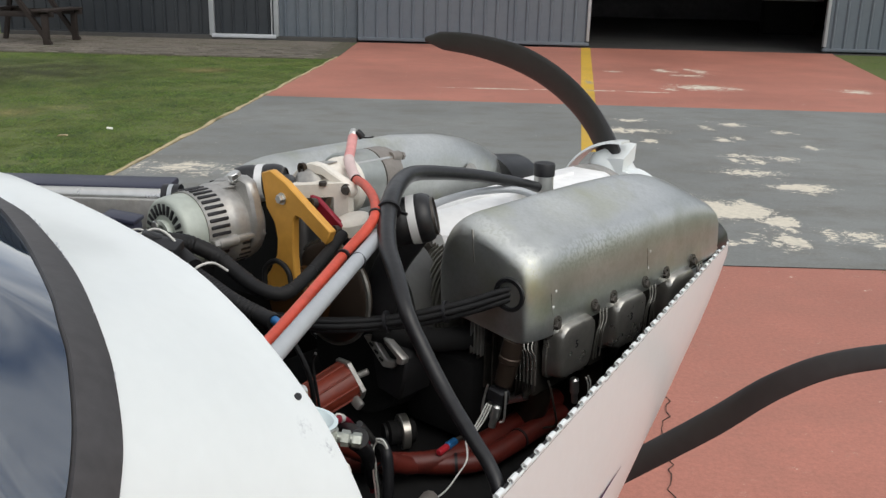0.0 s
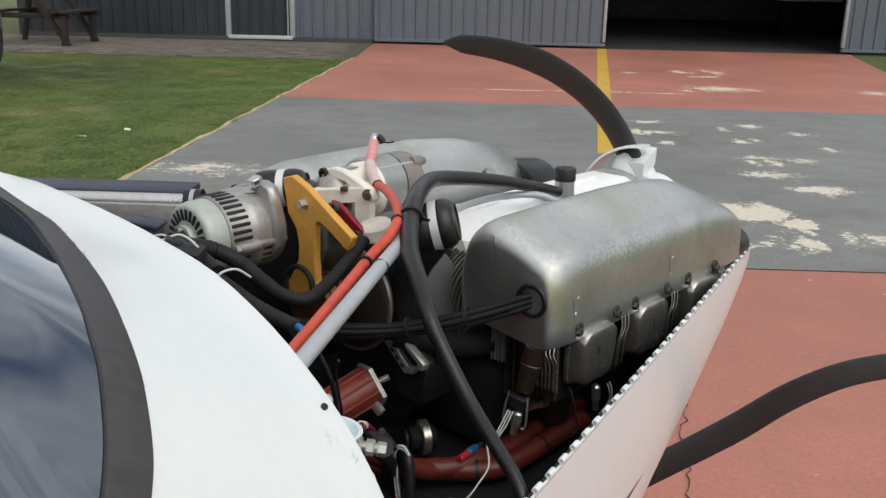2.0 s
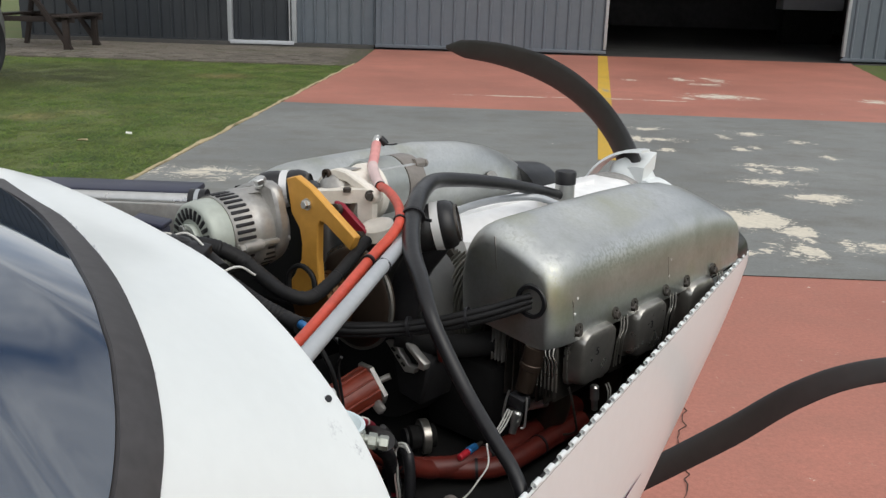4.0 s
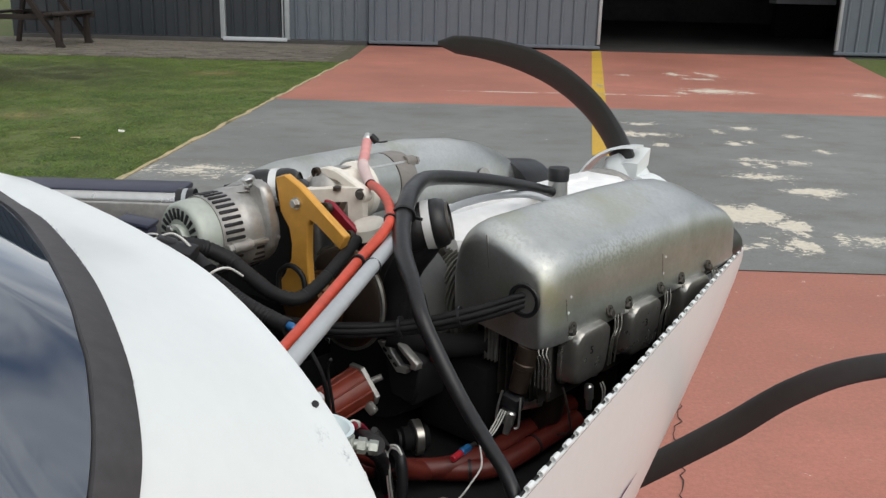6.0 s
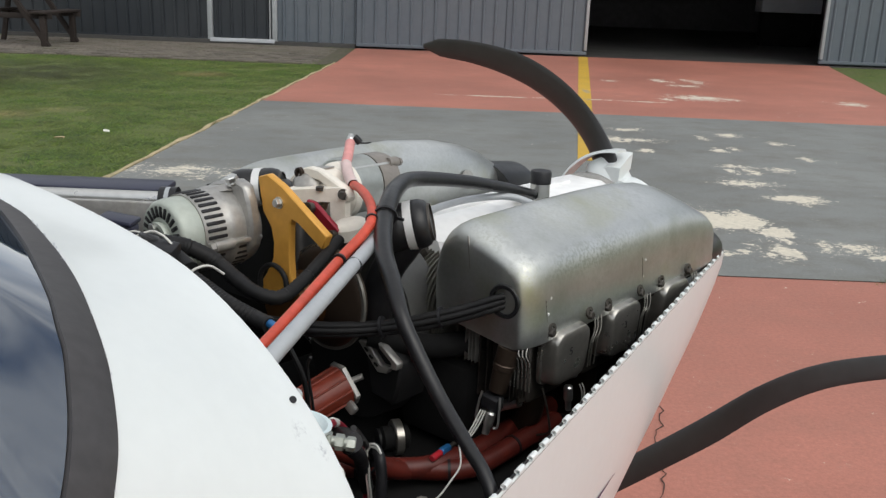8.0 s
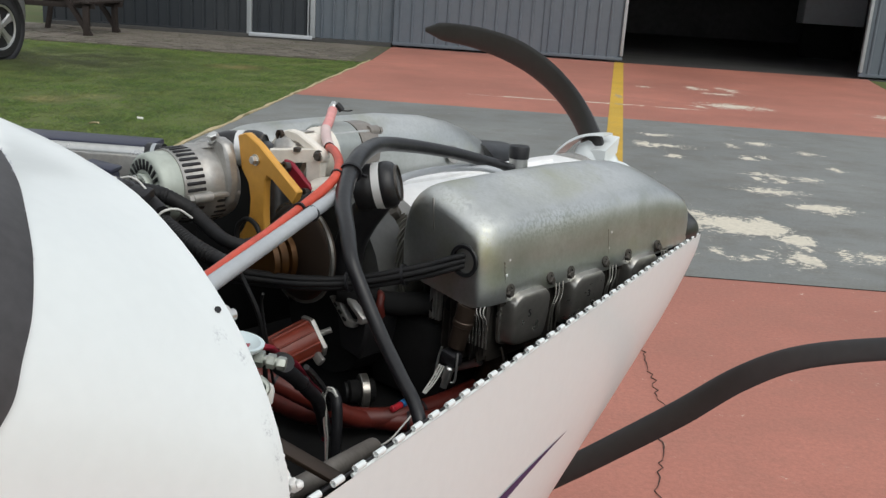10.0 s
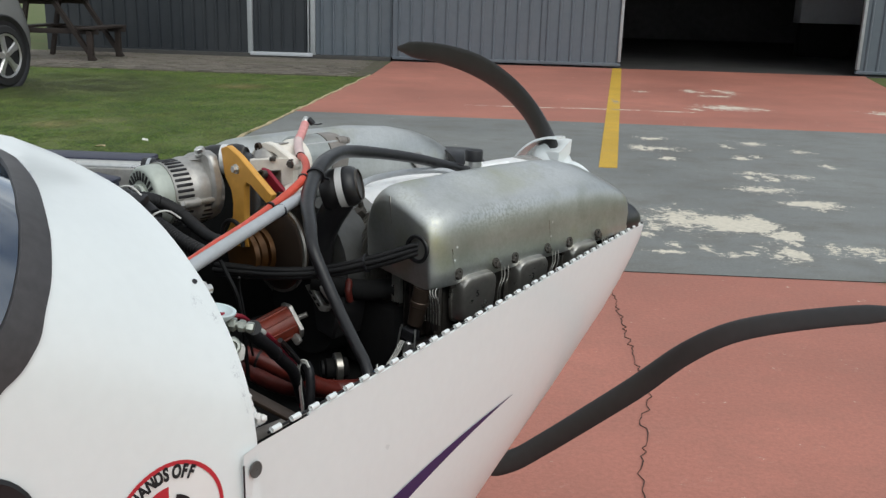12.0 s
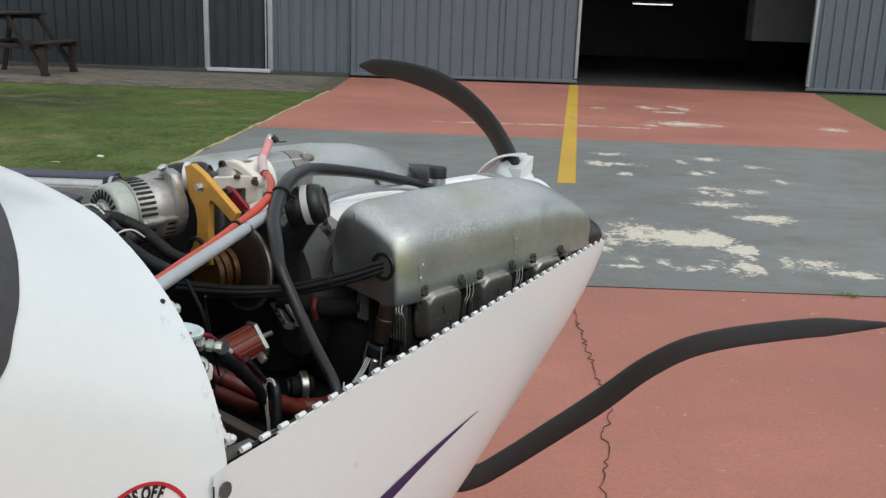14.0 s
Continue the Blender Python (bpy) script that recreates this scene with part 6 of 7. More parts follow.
leads = build("ignition_leads", (0.12, 0.72, 0.98), "bundle of black ignition leads entering the shroud", "ignition leads")
random.seed(5)
for k in range(6):
    oy, oz = 0.006 * math.cos(k * 1.05), 0.0065 * math.sin(k * 1.05)
    part("lead", tube([(0.196, 0.757, 1.013 + oz * 0.8), (0.188, 0.744, 1.011 + oz), (0.163, 0.727 + oy, 0.999 + oz), (0.138, 0.708 + oy, 0.989 + oz), (0.113, 0.694 + oy, 0.98 + oz * 0.9), (0.087, 0.68 + oy, 0.973 + oz * 0.8), (0.061, 0.657 + oy, 0.97 + oz * 0.8), (0.032, 0.637 + oy, 0.968 + oz * 0.8), (-0.03, 0.61 + oy, 0.965 + oz)], 0.0034, 10, 6), M["loom"], leads)
for p in ((0.14, 0.712, 0.99), (0.088, 0.681, 0.974)):
    part("zip_tie", lathe(p, (0.85, 0.45, 0.2), [(-0.0014, 0.0105), (-0.0014, 0.0115), (0.0014, 0.0115), (0.0014, 0.0105)], 22), M["black"], leads, "black cable tie")

loom = build("wiring_loom", (0.0, 0.5, 1.04), "black corrugated wiring loom beside the alternator", "wiring")
part("conduit", tube([(-0.06, 0.48, 1.075), (-0.025, 0.5, 1.074), (-0.016, 0.524, 1.067), (0.0, 0.542, 1.054), (0.026, 0.546, 1.042), (0.056, 0.547, 1.034), (0.073, 0.56, 1.031), (0.069, 0.588, 1.037), (0.06, 0.622, 1.05), (0.05, 0.657, 1.064)], [0.0078, 0.0078, 0.0074, 0.0068, 0.0064, 0.006, 0.0056, 0.0052], 14, 6, 0.0007, 0.0042), M["loom"], loom, "corrugated black conduit")
part("conduit", tube([(-0.03, 0.465, 1.08), (0.0, 0.478, 1.074), (0.03, 0.485, 1.063), (0.057, 0.487, 1.056), (0.096, 0.484, 1.05), (0.128, 0.486, 1.045), (0.152, 0.484, 1.045)], 0.0066, 14, 6, 0.001, 0.0042), M["loom"], loom, "black conduit")
part("conduit", tube([(-0.02, 0.45, 1.08), (0.03, 0.455, 1.068), (0.08, 0.455, 1.058), (0.13, 0.455, 1.05), (0.19, 0.43, 1.045)], 0.007, 12, 6), M["loom"], loom)
part("conduit", tube([(0.0, 0.44, 1.06), (0.06, 0.44, 1.045), (0.13, 0.43, 1.03), (0.2, 0.4, 1.02)], 0.008, 12, 6), M["loom"], loom)
part("connector", box((0.018, 0.474, 1.078), (0.03, 0.02, 0.02), 0.003, (14, 6, 30)), M["black"], loom, "black connector block")
part("connector", box((0.004, 0.47, 1.086), (0.018, 0.014, 0.014), 0.0025, (0, 20, 60)), M["black"], loom, "black connector block")
part("tape_wrap", tube([(-0.004, 0.49, 1.076), (0.02, 0.486, 1.072), (0.045, 0.484, 1.066)], 0.0092, 10, 6), M["loom"], loom, "black tape wrap")
part("white_tie", tube([(-0.006, 0.462, 1.09), (0.004, 0.474, 1.0955), (0.016, 0.478, 1.093), (0.026, 0.48, 1.087)], 0.0011, 8, 5), M["wire"], loom, "white cable tie")
part("connector", box((-0.012, 0.478, 1.074), (0.022, 0.018, 0.02), 0.003, (10, 0, 30)), M["black"], loom, "black connector block")
part("connector", box((-0.035, 0.46, 1.084), (0.02, 0.016, 0.016), 0.003, (0, 10, 50)), M["black"], loom, "black connector block")
part("white_tie", tube([(0.068, 0.464, 1.068), (0.073, 0.469, 1.077), (0.075, 0.483, 1.078), (0.076, 0.497, 1.068)], 0.0011, 8, 5), M["wire"], loom, "white cable tie")
part("white_tie", tube([(-0.03, 0.47, 1.088), (-0.02, 0.475, 1.09), (-0.004, 0.482, 1.084)], 0.001, 8, 5), M["wire"], loom, "white cable tie")
part("blue_splice", rod((0.147, 0.485, 1.047), (0.161, 0.483, 1.046), 0.0038, 14, 0.001), M["blue"], loom, "blue crimp splice")
part("loop_wire", tube([(-0.03, 0.62, 1.0), (-0.028, 0.62, 1.02), (-0.012, 0.622, 1.03), (0.006, 0.622, 1.022), (0.01, 0.622, 1.0)], 0.0028, 8, 6), M["loom"], loom)
part("drop_wire", tube([(0.16, 0.49, 1.04), (0.175, 0.5, 1.0), (0.17, 0.51, 0.95), (0.16, 0.52, 0.9)], 0.0022, 8, 6), M["loom"], loom)
part("drop_wire", tube([(0.2, 0.485, 1.032), (0.185, 0.495, 1.015), (0.182, 0.503, 0.98), (0.17, 0.52, 0.93)], 0.0013, 8, 6), M["loom"], loom)

cooler = build("air_intake_tube", (-0.2, 0.5, 1.09), "silver intake tube with a black end collar", "intake tube")
part("silver_tube", tube([(-0.135, 0.588, 1.081), (-0.385, 0.38, 1.081)], 0.0105, 24, 0), M["steel"], cooler)
part("collar", lathe((-0.135, 0.588, 1.081), (-0.77, -0.64, 0), [(-0.006, 0.0105), (-0.006, 0.0145), (0.001, 0.0145), (0.002, 0.013), (0.005, 0.013), (0.006, 0.0145), (0.012, 0.0145), (0.012, 0.0105)], 28), M["black"], cooler, "black rubber collar")
part("collar_band", lathe((-0.135, 0.588, 1.081), (-0.77, -0.64, 0), [(0.0012, 0.0132), (0.0012, 0.0142), (0.006, 0.0142), (0.006, 0.0132), (0.0012, 0.0132)], 28), M["galv"], cooler, "grey band")
part("collar_clip", lathe((-0.124, 0.59, 1.078), (0.3, -0.8, 0.4), [(0, 0.0055), (0.006, 0.0055), (0.008, 0.003)], 12), M["alloy"], cooler)
part("tray", box((-0.275, 0.5, 1.0895), (0.31, 0.05, 0.008), 0.003, (0, 0, 39.7)), M["navy"], cooler, "dark blue-grey tray top")
part("tray_side", box((-0.225, 0.47, 1.042), (0.3, 0.006, 0.09), 0.002, (0, 0, 39.7)), M["alloy"], cooler, "dull metal side")
bat = build("relay_box", (-0.055, 0.478, 1.06), "small blue-black relay box with bundled wires", "relay box")
part("box_body", box((-0.055, 0.478, 1.08), (0.03, 0.022, 0.026), 0.005, (0, 8, 35)), M["navy"], bat)
part("box_lid", box((-0.055, 0.478, 1.0945), (0.033, 0.025, 0.005), 0.002, (0, 8, 35)), M["navy"], bat)

# ---- fuel filter cup and fittings by the firewall ----
cup = build("fuel_bowl", (0.3, 0.4, 1.03), "pale fuel bowl with zinc fittings at the firewall", "fuel bowl")
part("bowl", lathe((0.298, 0.39, 1.0335), (0.1, 0.1, 1), [(0, 0.007), (0.005, 0.013), (0.0095, 0.0178), (0.012, 0.0182), (0.012, 0.0155), (0.008, 0.0115), (0.006, 0)], 32), M["cup"], cup)
bm = rod((0.301, 0.398, 1.0325), (0.322, 0.414, 1.0295), 0.0036, 12)
for k, r in ((0.004, 0.0062), (0.0125, 0.0054), (0.02, 0.0048)):
    hexnut(bm, (0.3025 + k * 0.75, 0.399 + k * 0.6, 1.0323 - k * 0.12), (0.75, 0.62, -0.1), r, 0.0058)
part("fitting", bm, M["zinc"], cup, "zinc hose fitting")
bm = lathe((0.322, 0.39, 1.0185), (0.75, -0.2, 0.35), [(-0.01, 0.0062), (0.0, 0.0078), (0.006, 0.0078), (0.0075, 0.0062), (0.0075, 0.0042), (0.0035, 0.004), (0.0035, 0)], 20)
hexnut(bm, (0.3195, 0.3905, 1.0175), (0.75, -0.2, 0.35), 0.0092, 0.0055)
part("drain_valve", bm, M["zinc"], cup, "zinc drain valve")
part("valve_body", lathe((0.318, 0.397, 1.0025), (0.1, 0.1, 1), [(0, 0.004), (0.003, 0.0075), (0.012, 0.0075), (0.015, 0.006)], 16), M["wire"], cup, "pale valve body")
part("fuel_hose", tube([(0.3145, 0.42, 1.026), (0.29, 0.435, 1.0155), (0.2553, 0.46, 0.9934), (0.2296, 0.49, 0.9702), (0.2113, 0.515, 0.9496), (0.1818, 0.55, 0.9198), (0.1562, 0.585, 0.887), (0.14, 0.61, 0.84)], 0.0064, 14, 6, 0.0004, 0.004), M["black"], cup, "black braided fuel hose")
part("black_wire", tube([(0.194, 0.538, 0.95), (0.1762, 0.56, 0.932), (0.1574, 0.59, 0.902), (0.152, 0.605, 0.88)], 0.0028, 8, 6), M["rubber"], cup, "black wire")
part("red_wire", tube([(0.3, 0.395, 1.04), (0.288, 0.425, 1.028), (0.25, 0.462, 1.002), (0.206, 0.504, 0.972), (0.19, 0.529, 0.954), (0.165, 0.566, 0.917), (0.141, 0.604, 0.879), (0.138, 0.61, 0.83)], 0.0026, 8, 6), M["crimson"], cup, "red wire")
part("white_boot", rod((0.2135, 0.495, 0.9782), (0.1985, 0.5135, 0.9655), 0.0037, 12, 0.001), M["wire"], cup, "white boot")
for p in ((0.202, 0.526, 0.9405),):
    part("tape", lathe(p, (-0.55, 0.68, -0.45), [(-0.004, 0.0066), (-0.003, 0.0074), (0.003, 0.0074), (0.004, 0.0066)], 16), M["rubber"], cup, "black tape wrap")

# ---- lower engine bay ----
pump = build("fuel_pump", (0.045, 0.65, 0.86), "red oxide fuel pump with a bright cast flange", "fuel pump")
PA = Vector((0.2, 0.88, 0.3)).normalized()
PC = Vector((0.044, 0.668, 0.9))
part("pump_body", lathe(PC - PA * 0.05, PA, [(0, 0.016), (0.004, 0.02), (0.05, 0.0212)], 28), M["pumpred"], pump, "red pump body")
pu, pv = PA.orthogonal().normalized(), PA.cross(PA.orthogonal()).normalized()
for k in range(9):
    a = 2 * math.pi * k / 9
    o = (pu * math.cos(a) + pv * math.sin(a)) * 0.0212
    part("rib", rod(PC + o * 0.97 - PA * 0.045, PC + o, 0.0014, 8), M["pumpred"], pump)
fu = (Vector((0.0504, 0.6623, 0.918)) - PC).cross(PA).cross(PA).normalized() * -1.0
fv = PA.cross(fu)
if (Vector((0.068, 0.6708, 0.8902)) - PC).dot(fv) < 0:
    fv = -fv
part("flange", loft([[PC + PA * d + (fu * math.cos(radians(a)) + fv * math.sin(radians(a))) * r * k for a in (-4, 0, 82, 86, 128, 132, 186, 190, 240, 244, 296, 300)] for d, r, k in ((0.0, 0.0245, 0.96), (0.0008, 0.0255, 1), (0.0052, 0.0255, 1), (0.006, 0.0245, 0.97))]), M["alloy"], pump, "grey cast flange")
part("flange_lug", box(PC + Vector((0.02, -0.006, -0.018)), (0.014, 0.008, 0.011), 0.003, (-20, 35, 0)), M["alloy"], pump)
part("spindle", rod(PC, PC + Vector((0.014, 0.016, 0.009)), 0.0035, 12), M["alloy"], pump)
dist = build("distributor_housing", (0.07, 0.72, 0.86), "dark housing with bright machined edges", "housing")
part("housing", plate([(0.038, 0.934), (0.07, 0.943), (0.095, 0.928), (0.091, 0.9), (0.084, 0.875), (0.05, 0.88)], 0.7045, 0.05, 0.003), M["loom"], dist)
part("edge_plate", plate([(0.036, 0.94), (0.052, 0.943), (0.06, 0.933), (0.072, 0.922), (0.085, 0.923), (0.08, 0.914), (0.066, 0.912), (0.05, 0.927)], 0.697, 0.008), M["alloy"], dist, "bright machined edge")
part("edge_plate", plate([(0.068, 0.947), (0.075, 0.945), (0.098, 0.931), (0.096, 0.923), (0.086, 0.9225), (0.088, 0.929), (0.07, 0.941)], 0.695, 0.01), M["alloy"], dist, "bright machined edge")
for k in range(3):
    part("notch", box((0.05 + 0.0075 * k, 0.6965, 0.934 - 0.0065 * k), (0.006, 0.002, 0.0022), 0.0004, (0, 30, 0)), M["dark"], dist, "dark notch")
part("inlet_pipe", tube([(0.1, 0.72, 0.93), (0.102, 0.715, 0.944), (0.098, 0.72, 0.952), (0.085, 0.73, 0.95)], 0.0045, 10), M["redpart"], dist, "dark red pipe")
band = build("exhaust_coupling", (0.09, 0.68, 0.82), "black exhaust coupling with a steel strap", "coupling")
part("sleeve", lathe((0.0655, 0.7055, 0.83), (0.5, 0.86, 0), [(0, 0.009), (0.002, 0.0134), (0.03, 0.0134), (0.032, 0.01)], 28), M["dark"], band)
part("strap", lathe((0.0725, 0.717, 0.83), (0.5, 0.86, 0), [(0, 0.0134), (0, 0.019), (0.001, 0.0198), (0.009, 0.0198), (0.009, 0.0134)], 36), M["rocker"], band, "dull steel strap")
part("end_ring", lathe((0.0635, 0.702, 0.83), (0.5, 0.86, 0), [(0, 0.007), (0, 0.0115), (0.003, 0.0115), (0.003, 0.007)], 24), M["loom"], band, "dull end ring")
SLEEVES = (([(-0.03, 0.63, 0.836), (0.03, 0.627, 0.832), (0.07, 0.632, 0.83), (0.098, 0.65, 0.83), (0.129, 0.677, 0.83), (0.147, 0.707, 0.83), (0.157, 0.77, 0.831), (0.153, 0.85, 0.832), (0.15, 0.91, 0.83)], 0.0115, "red silicone fire sleeve hose low in the bay"),
           ([(0.134, 0.684, 0.829), (0.153, 0.706, 0.826), (0.176, 0.737, 0.828), (0.18, 0.814, 0.831), (0.178, 0.88, 0.83)], 0.011, "red silicone fire sleeve hose beside the cowling"),
           ([(0.02, 0.545, 0.9), (0.05, 0.565, 0.892), (0.084, 0.588, 0.882), (0.108, 0.608, 0.868), (0.12, 0.635, 0.85), (0.129, 0.667, 0.832), (0.133, 0.685, 0.828)], 0.01, "red silicone fire sleeve hose from the firewall"))
for pts, r, lab in SLEEVES:
    h = build("fire_sleeve_hose", pts[0], lab, "hose", "red sleeved hoses")
    part("sleeve", tube(pts, r, 14, 8, 0.0004, 0.005), M["redpart"], h)
    mid = spline(pts, 4)
    for i in (len(mid) // 3, 2 * len(mid) // 3):
        part("sleeve_tie", lathe(mid[i], mid[i + 1] - mid[i], [(-0.0015, r), (-0.0015, r + 0.0012), (0.0015, r + 0.0012), (0.0015, r)], 18), M["black"], h, "black cable tie")
fit = build("hose_fitting", (0.1487, 0.7094, 0.838), "red and blue anodised hose end fitting", "hose fitting")
part("red_nut", rod((0.151, 0.693, 0.8435), (0.1487, 0.7094, 0.8435), 0.0038, 12, 0.001), M["decalred"], fit, "red anodised nut")
part("blue_nut", rod((0.1487, 0.7094, 0.8435), (0.1464, 0.725, 0.8428), 0.0046, 8, 0.001), M["blue"], fit, "blue anodised nut")
part("fitting_neck", rod((0.1464, 0.725, 0.8428), (0.1445, 0.737, 0.8415), 0.0028, 10), M["fin"], fit)
coil = build("injector_plug", (0.195, 0.74, 0.88), "browned sensor stack with a wire clip and white leads", "sensor")
part("sensor_body", lathe((0.197, 0.753, 0.964), (-0.17, -0.1, -1), [(0, 0.0115), (0.018, 0.011), (0.019, 0.0118), (0.024, 0.0118), (0.025, 0.0105), (0.05, 0.0095)], 22), M["brown"], coil)
part("plug", box((0.187, 0.743, 0.903), (0.021, 0.014, 0.016), 0.003, (8, 8, 0)), M["black"], coil, "black plug")
for leg in ([(0.178, 0.737, 0.914), (0.175, 0.736, 0.902), (0.1735, 0.734, 0.885), (0.177, 0.732, 0.882)], [(0.2, 0.738, 0.913), (0.2015, 0.736, 0.902), (0.2025, 0.733, 0.884), (0.199, 0.731, 0.881)]):
    part("clip", tube(leg, 0.0013, 6, 4), M["steel"], coil, "bright steel spring clip")
part("end_piece", lathe((0.191, 0.737, 0.895), (-0.1, -0.25, -1), [(0, 0.0035), (0.002, 0.0052), (0.014, 0.0052), (0.016, 0.004), (0.024, 0.0038)], 14), M["steel"], coil)
for k in (-1, 0, 1):
    part("white_lead", tube([(0.184 + 0.003 * k, 0.732, 0.896), (0.181 + 0.003 * k, 0.724, 0.88), (0.177 + 0.002 * k, 0.714, 0.866)], 0.0009, 6, 5), M["wire"], coil, "white sensor lead")
stick = build("drain_rod", (0.215, 0.81, 0.85), "thin grey drain rod below the rocker cover", "rod")
part("rod", tube([(0.213, 0.794, 0.91), (0.215, 0.797, 0.9), (0.216, 0.806, 0.872), (0.214, 0.812, 0.853), (0.2, 0.81, 0.845)], 0.0013, 8, 5), M["fin"], stick)
probe = build("temperature_probe", (0.214, 0.845, 0.88), "bright steel temperature probe with white leads", "probe")
part("cap", lathe((0.215, 0.842, 0.8985), (0.02, 0.1, -1), [(0, 0.0035), (0.002, 0.0052), (0.017, 0.0052), (0.019, 0.0036), (0.03, 0.0034)], 16), M["steel"], probe, "bright steel cap")
for k in (0, 1):
    part("white_lead", tube([(0.215, 0.866 + 0.005 * k, 0.892), (0.217, 0.869 + 0.005 * k, 0.882), (0.214, 0.873 + 0.003 * k, 0.866), (0.205, 0.87, 0.85)], 0.0008, 6, 5), M["wire"], probe, "thin white lead")
earth = build("earth_lead", (0.22, 0.64, 0.87), "thin white earth lead in the bay", "wire")
part("lead", tube([(0.2, 0.675, 0.885), (0.22, 0.653, 0.8795), (0.222, 0.637, 0.87), (0.22, 0.618, 0.858), (0.21, 0.59, 0.85)], 0.0009, 8, 6), M["wire"], earth)
ties = build("tied_wires", (0.16, 0.6, 0.82), "black wire bundle looped with a white tie", "wire bundle")
part("wire_wrap", tube([(0.147, 0.608, 0.87), (0.149, 0.606, 0.884), (0.157, 0.603, 0.8915), (0.166, 0.6, 0.886), (0.1715, 0.597, 0.87), (0.175, 0.593, 0.85), (0.176, 0.59, 0.812)], 0.0056, 12, 6), M["black"], ties)
for k in range(2):
    part("white_loop", tube([(0.152 + 0.003 * k, 0.594, 0.881), (0.152 + 0.003 * k, 0.594, 0.89), (0.1553 + 0.0025 * k, 0.594, 0.8972 - 0.001 * k), (0.1606, 0.594, 0.9015 - 0.0028 * k), (0.1678, 0.594, 0.9023 - 0.0028 * k), (0.174 - 0.001 * k, 0.5935, 0.8965)], 0.0011, 8, 5), M["wire"], ties, "white looped tie")
for k in (-1, 1):
    part("pale_wire", tube([(0.153 + 0.0015 * k, 0.594, 0.886), (0.156 + 0.0015 * k, 0.594, 0.8775), (0.157 + 0.0018 * k, 0.594, 0.862), (0.161 + 0.0018 * k, 0.593, 0.8455), (0.163, 0.592, 0.812)], 0.001, 8, 5), M["wire"] if k > 0 else M["palepink"], ties, "thin pale wire")
brace = build("bay_brace", (0.3, 0.42, 0.94), "dull grey flat brace between firewall and cowling", "brace")
part("bar", box((0.315, 0.422, 0.958), (0.118, 0.016, 0.004), 0.001, (0, 27, 38)), M["brown"], brace)
plug = build("sealing_foam", (0.384, 0.374, 0.975), "lumpy white sealing foam at the firewall corner", "sealant")
bm = bmesh.new()
for p, r in (((0.3765, 0.368, 0.997), 0.0036), ((0.3775, 0.368, 0.9915), 0.0046), ((0.379, 0.369, 0.986), 0.0044), ((0.381, 0.37, 0.981), 0.0052), ((0.3865, 0.372, 0.9805), 0.0046), ((0.3905, 0.373, 0.9825), 0.0032), ((0.378, 0.37, 0.975), 0.005)):
    ball = bmesh.ops.create_icosphere(bm, subdivisions=2, radius=r)["verts"]
    for v in ball:
        v.co *= 1 + 0.4 * noise.noise(v.co * 420 + Vector(p) * 90)
    bmesh.ops.translate(bm, verts=ball, vec=p)
part("foam", bm, M["decalwhite"], plug)

# ---- propeller ----
prop = build("propeller", (0, 1.3, 0.965), "dark propeller on white hub, blades bent to camera view", "propeller")
HUB = Vector((0, 1.315, 0.965))
part("hub", lathe((0, 1.285, 0.965), (0, 1, 0), [(0, 0.05), (0.003, 0.066), (0.045, 0.066), (0.055, 0.055), (0.06, 0.03), (0.06, 0)], 40), M["white"], prop, "white painted hub")


def blade(line, chords):
    """A bent blade: its centre line in the disc's plane, from the hub outwards, fitted to the camera's view."""
    line = spline(line, 6)
    rings = []
    for i, p in enumerate(line):
        t = i / (len(line) - 1)
        a, b = line[max(i - 1, 0)], line[min(i + 1, len(line) - 1)]
        d = (b - a).normalized()
        chord = float(np.interp(t, [0, 0.12, 0.35, 0.7, 0.95, 1], chords))
        thick = float(np.interp(t, [0, 0.12, 0.4, 1], [0.022, 0.016, 0.008, 0.002]))
        pitch_a = radians(float(np.interp(t, [0, 0.2, 1], [38, 32, 14])))
        side = Vector((-d.y, d.x))
        ring = []
        for k in range(16):
            w = 2 * math.pi * k / 16
            c, h = chord * math.cos(w), thick * math.sin(w) * (1 + 0.3 * math.cos(w))
            q, y = c * math.cos(pitch_a) - h * math.sin(pitch_a), c * math.sin(pitch_a) + h * math.cos(pitch_a)
            ring.append(Vector((p.x + side.x * q, 1.315 + y, 0.965 + p.y + side.y * q)))
        rings.append(ring)
    return loft(rings)


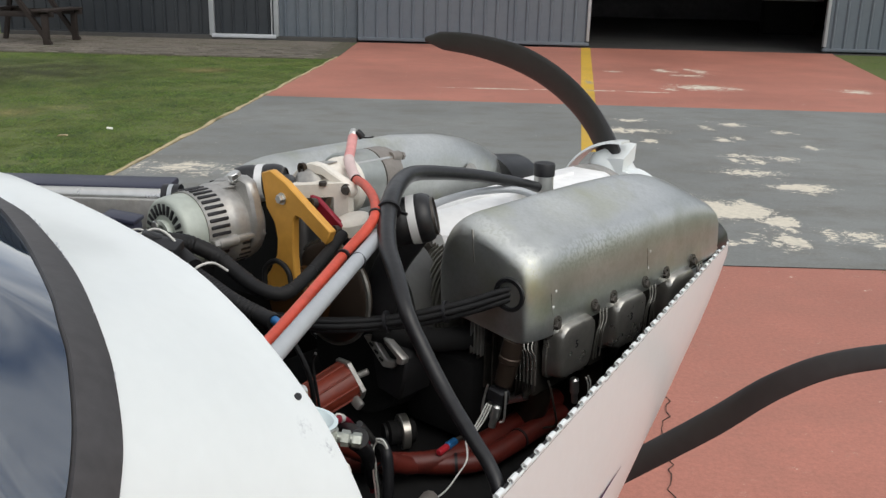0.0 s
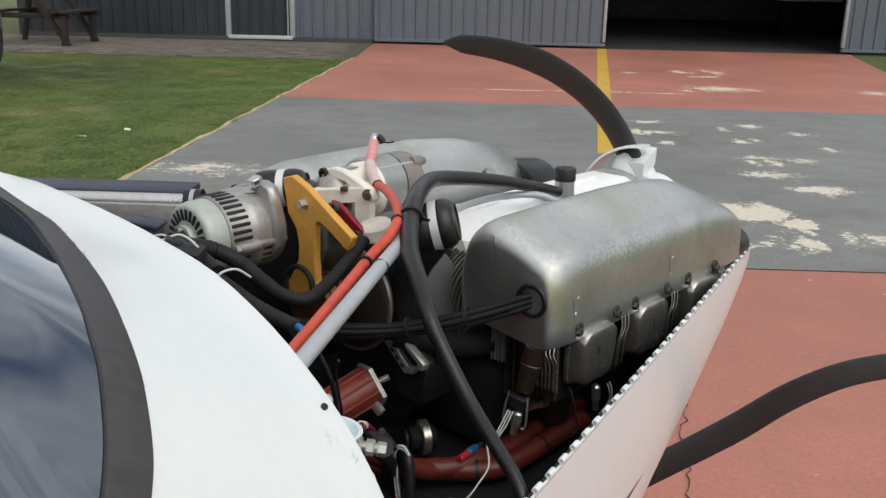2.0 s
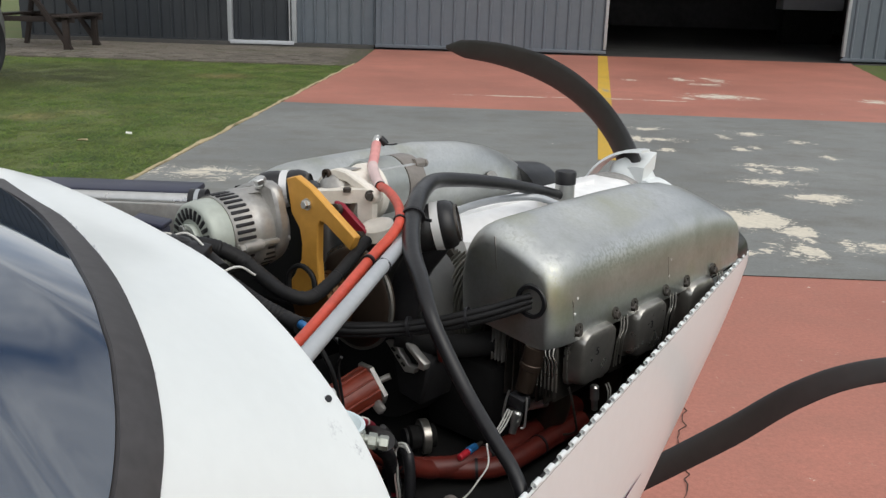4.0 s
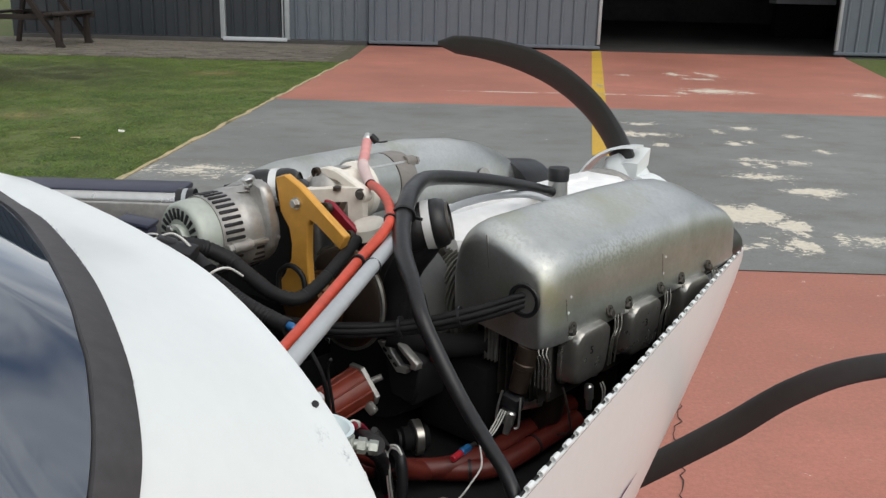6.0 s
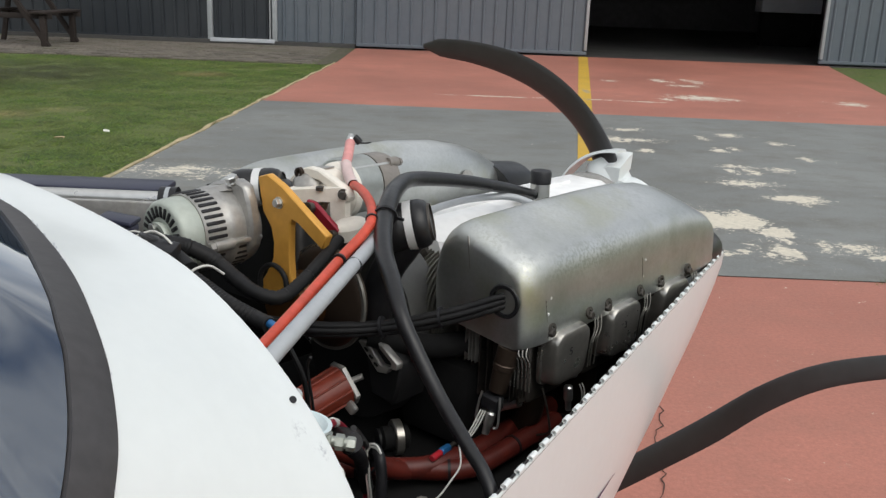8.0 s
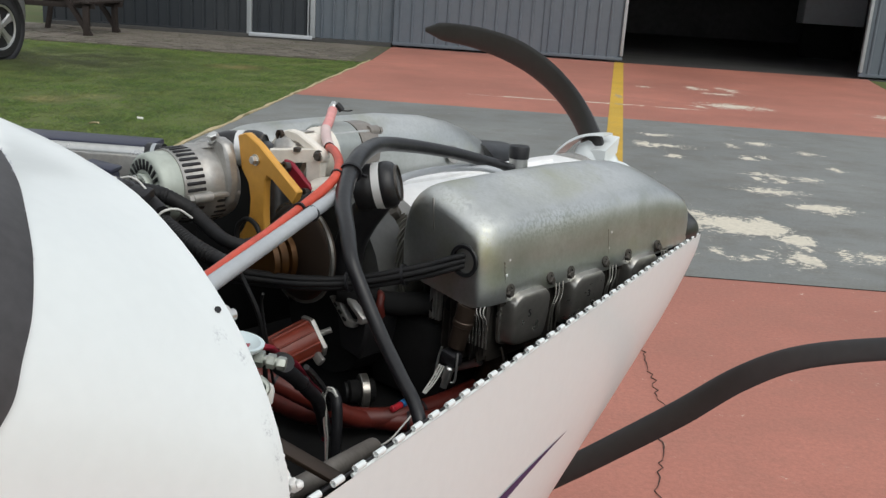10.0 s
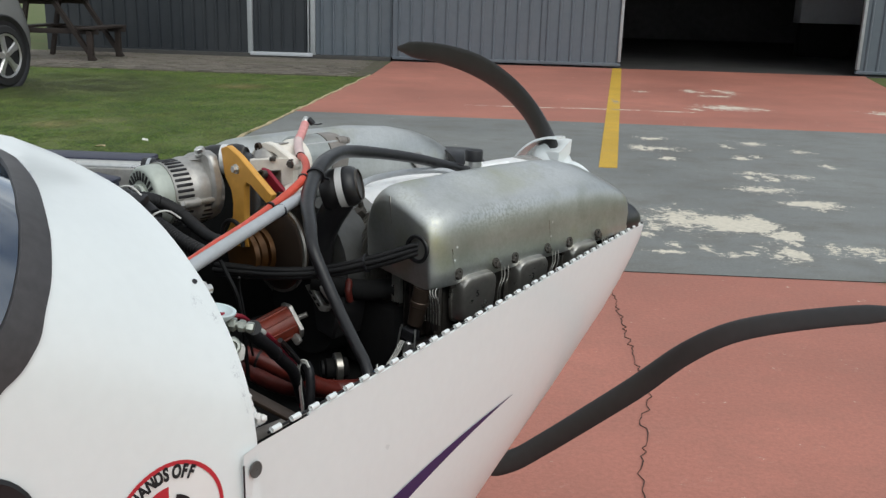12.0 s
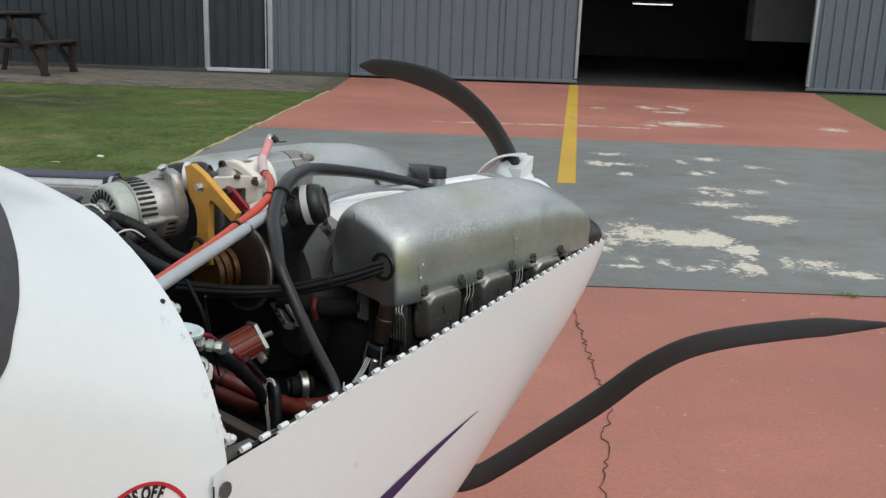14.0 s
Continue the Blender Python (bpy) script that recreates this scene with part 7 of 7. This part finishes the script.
# centre lines bent to fit the camera's view; LOWER hooks round behind the cowling
UPPER = [(-0.012, 0.04), (-0.03, 0.078), (-0.058, 0.12), (-0.1, 0.161), (-0.155, 0.195), (-0.225, 0.22), (-0.32, 0.235), (-0.43, 0.238)]
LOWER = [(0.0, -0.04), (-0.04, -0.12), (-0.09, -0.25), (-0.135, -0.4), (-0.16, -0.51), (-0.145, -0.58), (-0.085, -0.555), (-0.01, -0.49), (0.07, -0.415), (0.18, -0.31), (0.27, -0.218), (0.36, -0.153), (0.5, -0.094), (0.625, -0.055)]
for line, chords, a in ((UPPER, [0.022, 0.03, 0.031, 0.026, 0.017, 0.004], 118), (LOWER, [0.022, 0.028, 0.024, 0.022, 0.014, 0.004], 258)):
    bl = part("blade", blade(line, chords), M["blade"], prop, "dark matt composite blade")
    a = radians(a)
    out = Vector((math.cos(a), 0, math.sin(a)))
    cuff = part("blade_cuff", lathe(HUB + out * 0.045, out, [(0, 0.034), (0.012, 0.037), (0.035, 0.034), (0.052, 0.024), (0.056, 0.02)], 24), M["white"], bl, "white blade cuff")
    fin = [[HUB + Vector((r * math.cos(a + w), y, r * math.sin(a + w))) for r in (0.062, 0.085, 0.106 - 0.1 * max(0.0, w) ** 2, 0.104 - 0.1 * max(0.0, w) ** 2, 0.08, 0.062) for y in ((-0.028,) if r in (0.062, 0.085) else (0.006,))] for w in np.linspace(-0.55, 0.0, 7)]
    part("root_clamp", loft(fin), M["white"], bl, "white root clamp")
    band = [[HUB + Vector(((0.108 + dr) * math.cos(a + w), dy - 0.02, (0.108 + dr) * math.sin(a + w))) for dr, dy in ((0, -0.014), (0.004, -0.012), (0.004, 0.012), (0, 0.014))] for w in np.linspace(-0.5, 0.55, 15)]
    part("root_band", loft(band), M["white"], bl, "white curved root band")

# Pan and cases are black filler for the shade low in the bay.
bay = build("bay_shade_pan", (0.0, 0.75, 0.6), "black shade-filling pan and pipework low in the bay", "bay pan")
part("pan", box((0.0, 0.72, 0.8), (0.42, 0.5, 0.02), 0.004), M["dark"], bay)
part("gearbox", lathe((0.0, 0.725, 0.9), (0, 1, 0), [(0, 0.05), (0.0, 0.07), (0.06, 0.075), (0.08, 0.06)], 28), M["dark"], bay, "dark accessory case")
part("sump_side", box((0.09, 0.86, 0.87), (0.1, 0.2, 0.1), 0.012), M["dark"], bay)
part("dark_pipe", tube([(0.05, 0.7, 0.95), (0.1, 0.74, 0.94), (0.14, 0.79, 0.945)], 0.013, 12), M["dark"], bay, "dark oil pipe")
part("drain_pipe", tube([(0.33, 0.38, 0.93), (0.28, 0.5, 0.9), (0.22, 0.6, 0.86)], 0.0085, 12), M["bell"], bay, "dull grey drain pipe")
part("side_vent", lathe((0.4192, 0.14, 0.987), (1, 0.04, 0.06), [(0, 0.0415), (0.003, 0.0415), (0.0045, 0.039), (0.003, 0.034), (0.002, 0)], 36), M["black"], aircraft, "round black side vent")

# ---- brick pavers of the paving strip, last ----
bed = bpy.data.objects["paving_bed"]
brick_mesh = bpy.data.meshes.new("brick")
bm = box((0, 0, 0), (0.22, 0.107, 0.05), 0.006)
bm.to_mesh(brick_mesh)
bm.free()
brick_mesh.materials.append(M["paver"])
random.seed(9)
spots = []
for row in range(32):
    y = 15.1 + row * 0.113
    for col in range(60):
        x = -2.15 - col * 0.229 - (0.11 if row % 2 else 0)
        if -0.6 * y - 0.6 < x and y < 18.66:
            spots.append((x + random.uniform(-0.004, 0.004), y + random.uniform(-0.003, 0.003), -0.028 + random.uniform(-0.007, 0.005), random.uniform(-0.03, 0.03)))
spots.sort(key=lambda s: s[1] - 0.35 * s[0])
for x, y, z, turn in spots[:300]:
    ob = new("brick", brick_mesh)
    ob.location, ob.rotation_euler = (x, y, z), (turn * 0.6, -turn * 0.5, turn)
    ob.parent = bed
rest = bmesh.new()
for x, y, z, turn in spots[300:]:
    vs = [rest.verts.new((x + sx * 0.11 - turn * sy * 0.0535, y + sy * 0.0535 + turn * sx * 0.11, z + sz * 0.025 + turn * 0.05 * sx)) for sx, sy, sz in itertools.product((-1, 1), repeat=3)]
    for q in ((0, 1, 3, 2), (4, 6, 7, 5), (0, 4, 5, 1), (2, 3, 7, 6), (1, 5, 7, 3)):
        rest.faces.new([vs[k] for k in q])
far_bricks = link("bricks", rest, M["paver"], False)
far_bricks.parent = bed
tagged(far_bricks, kind="stuff")
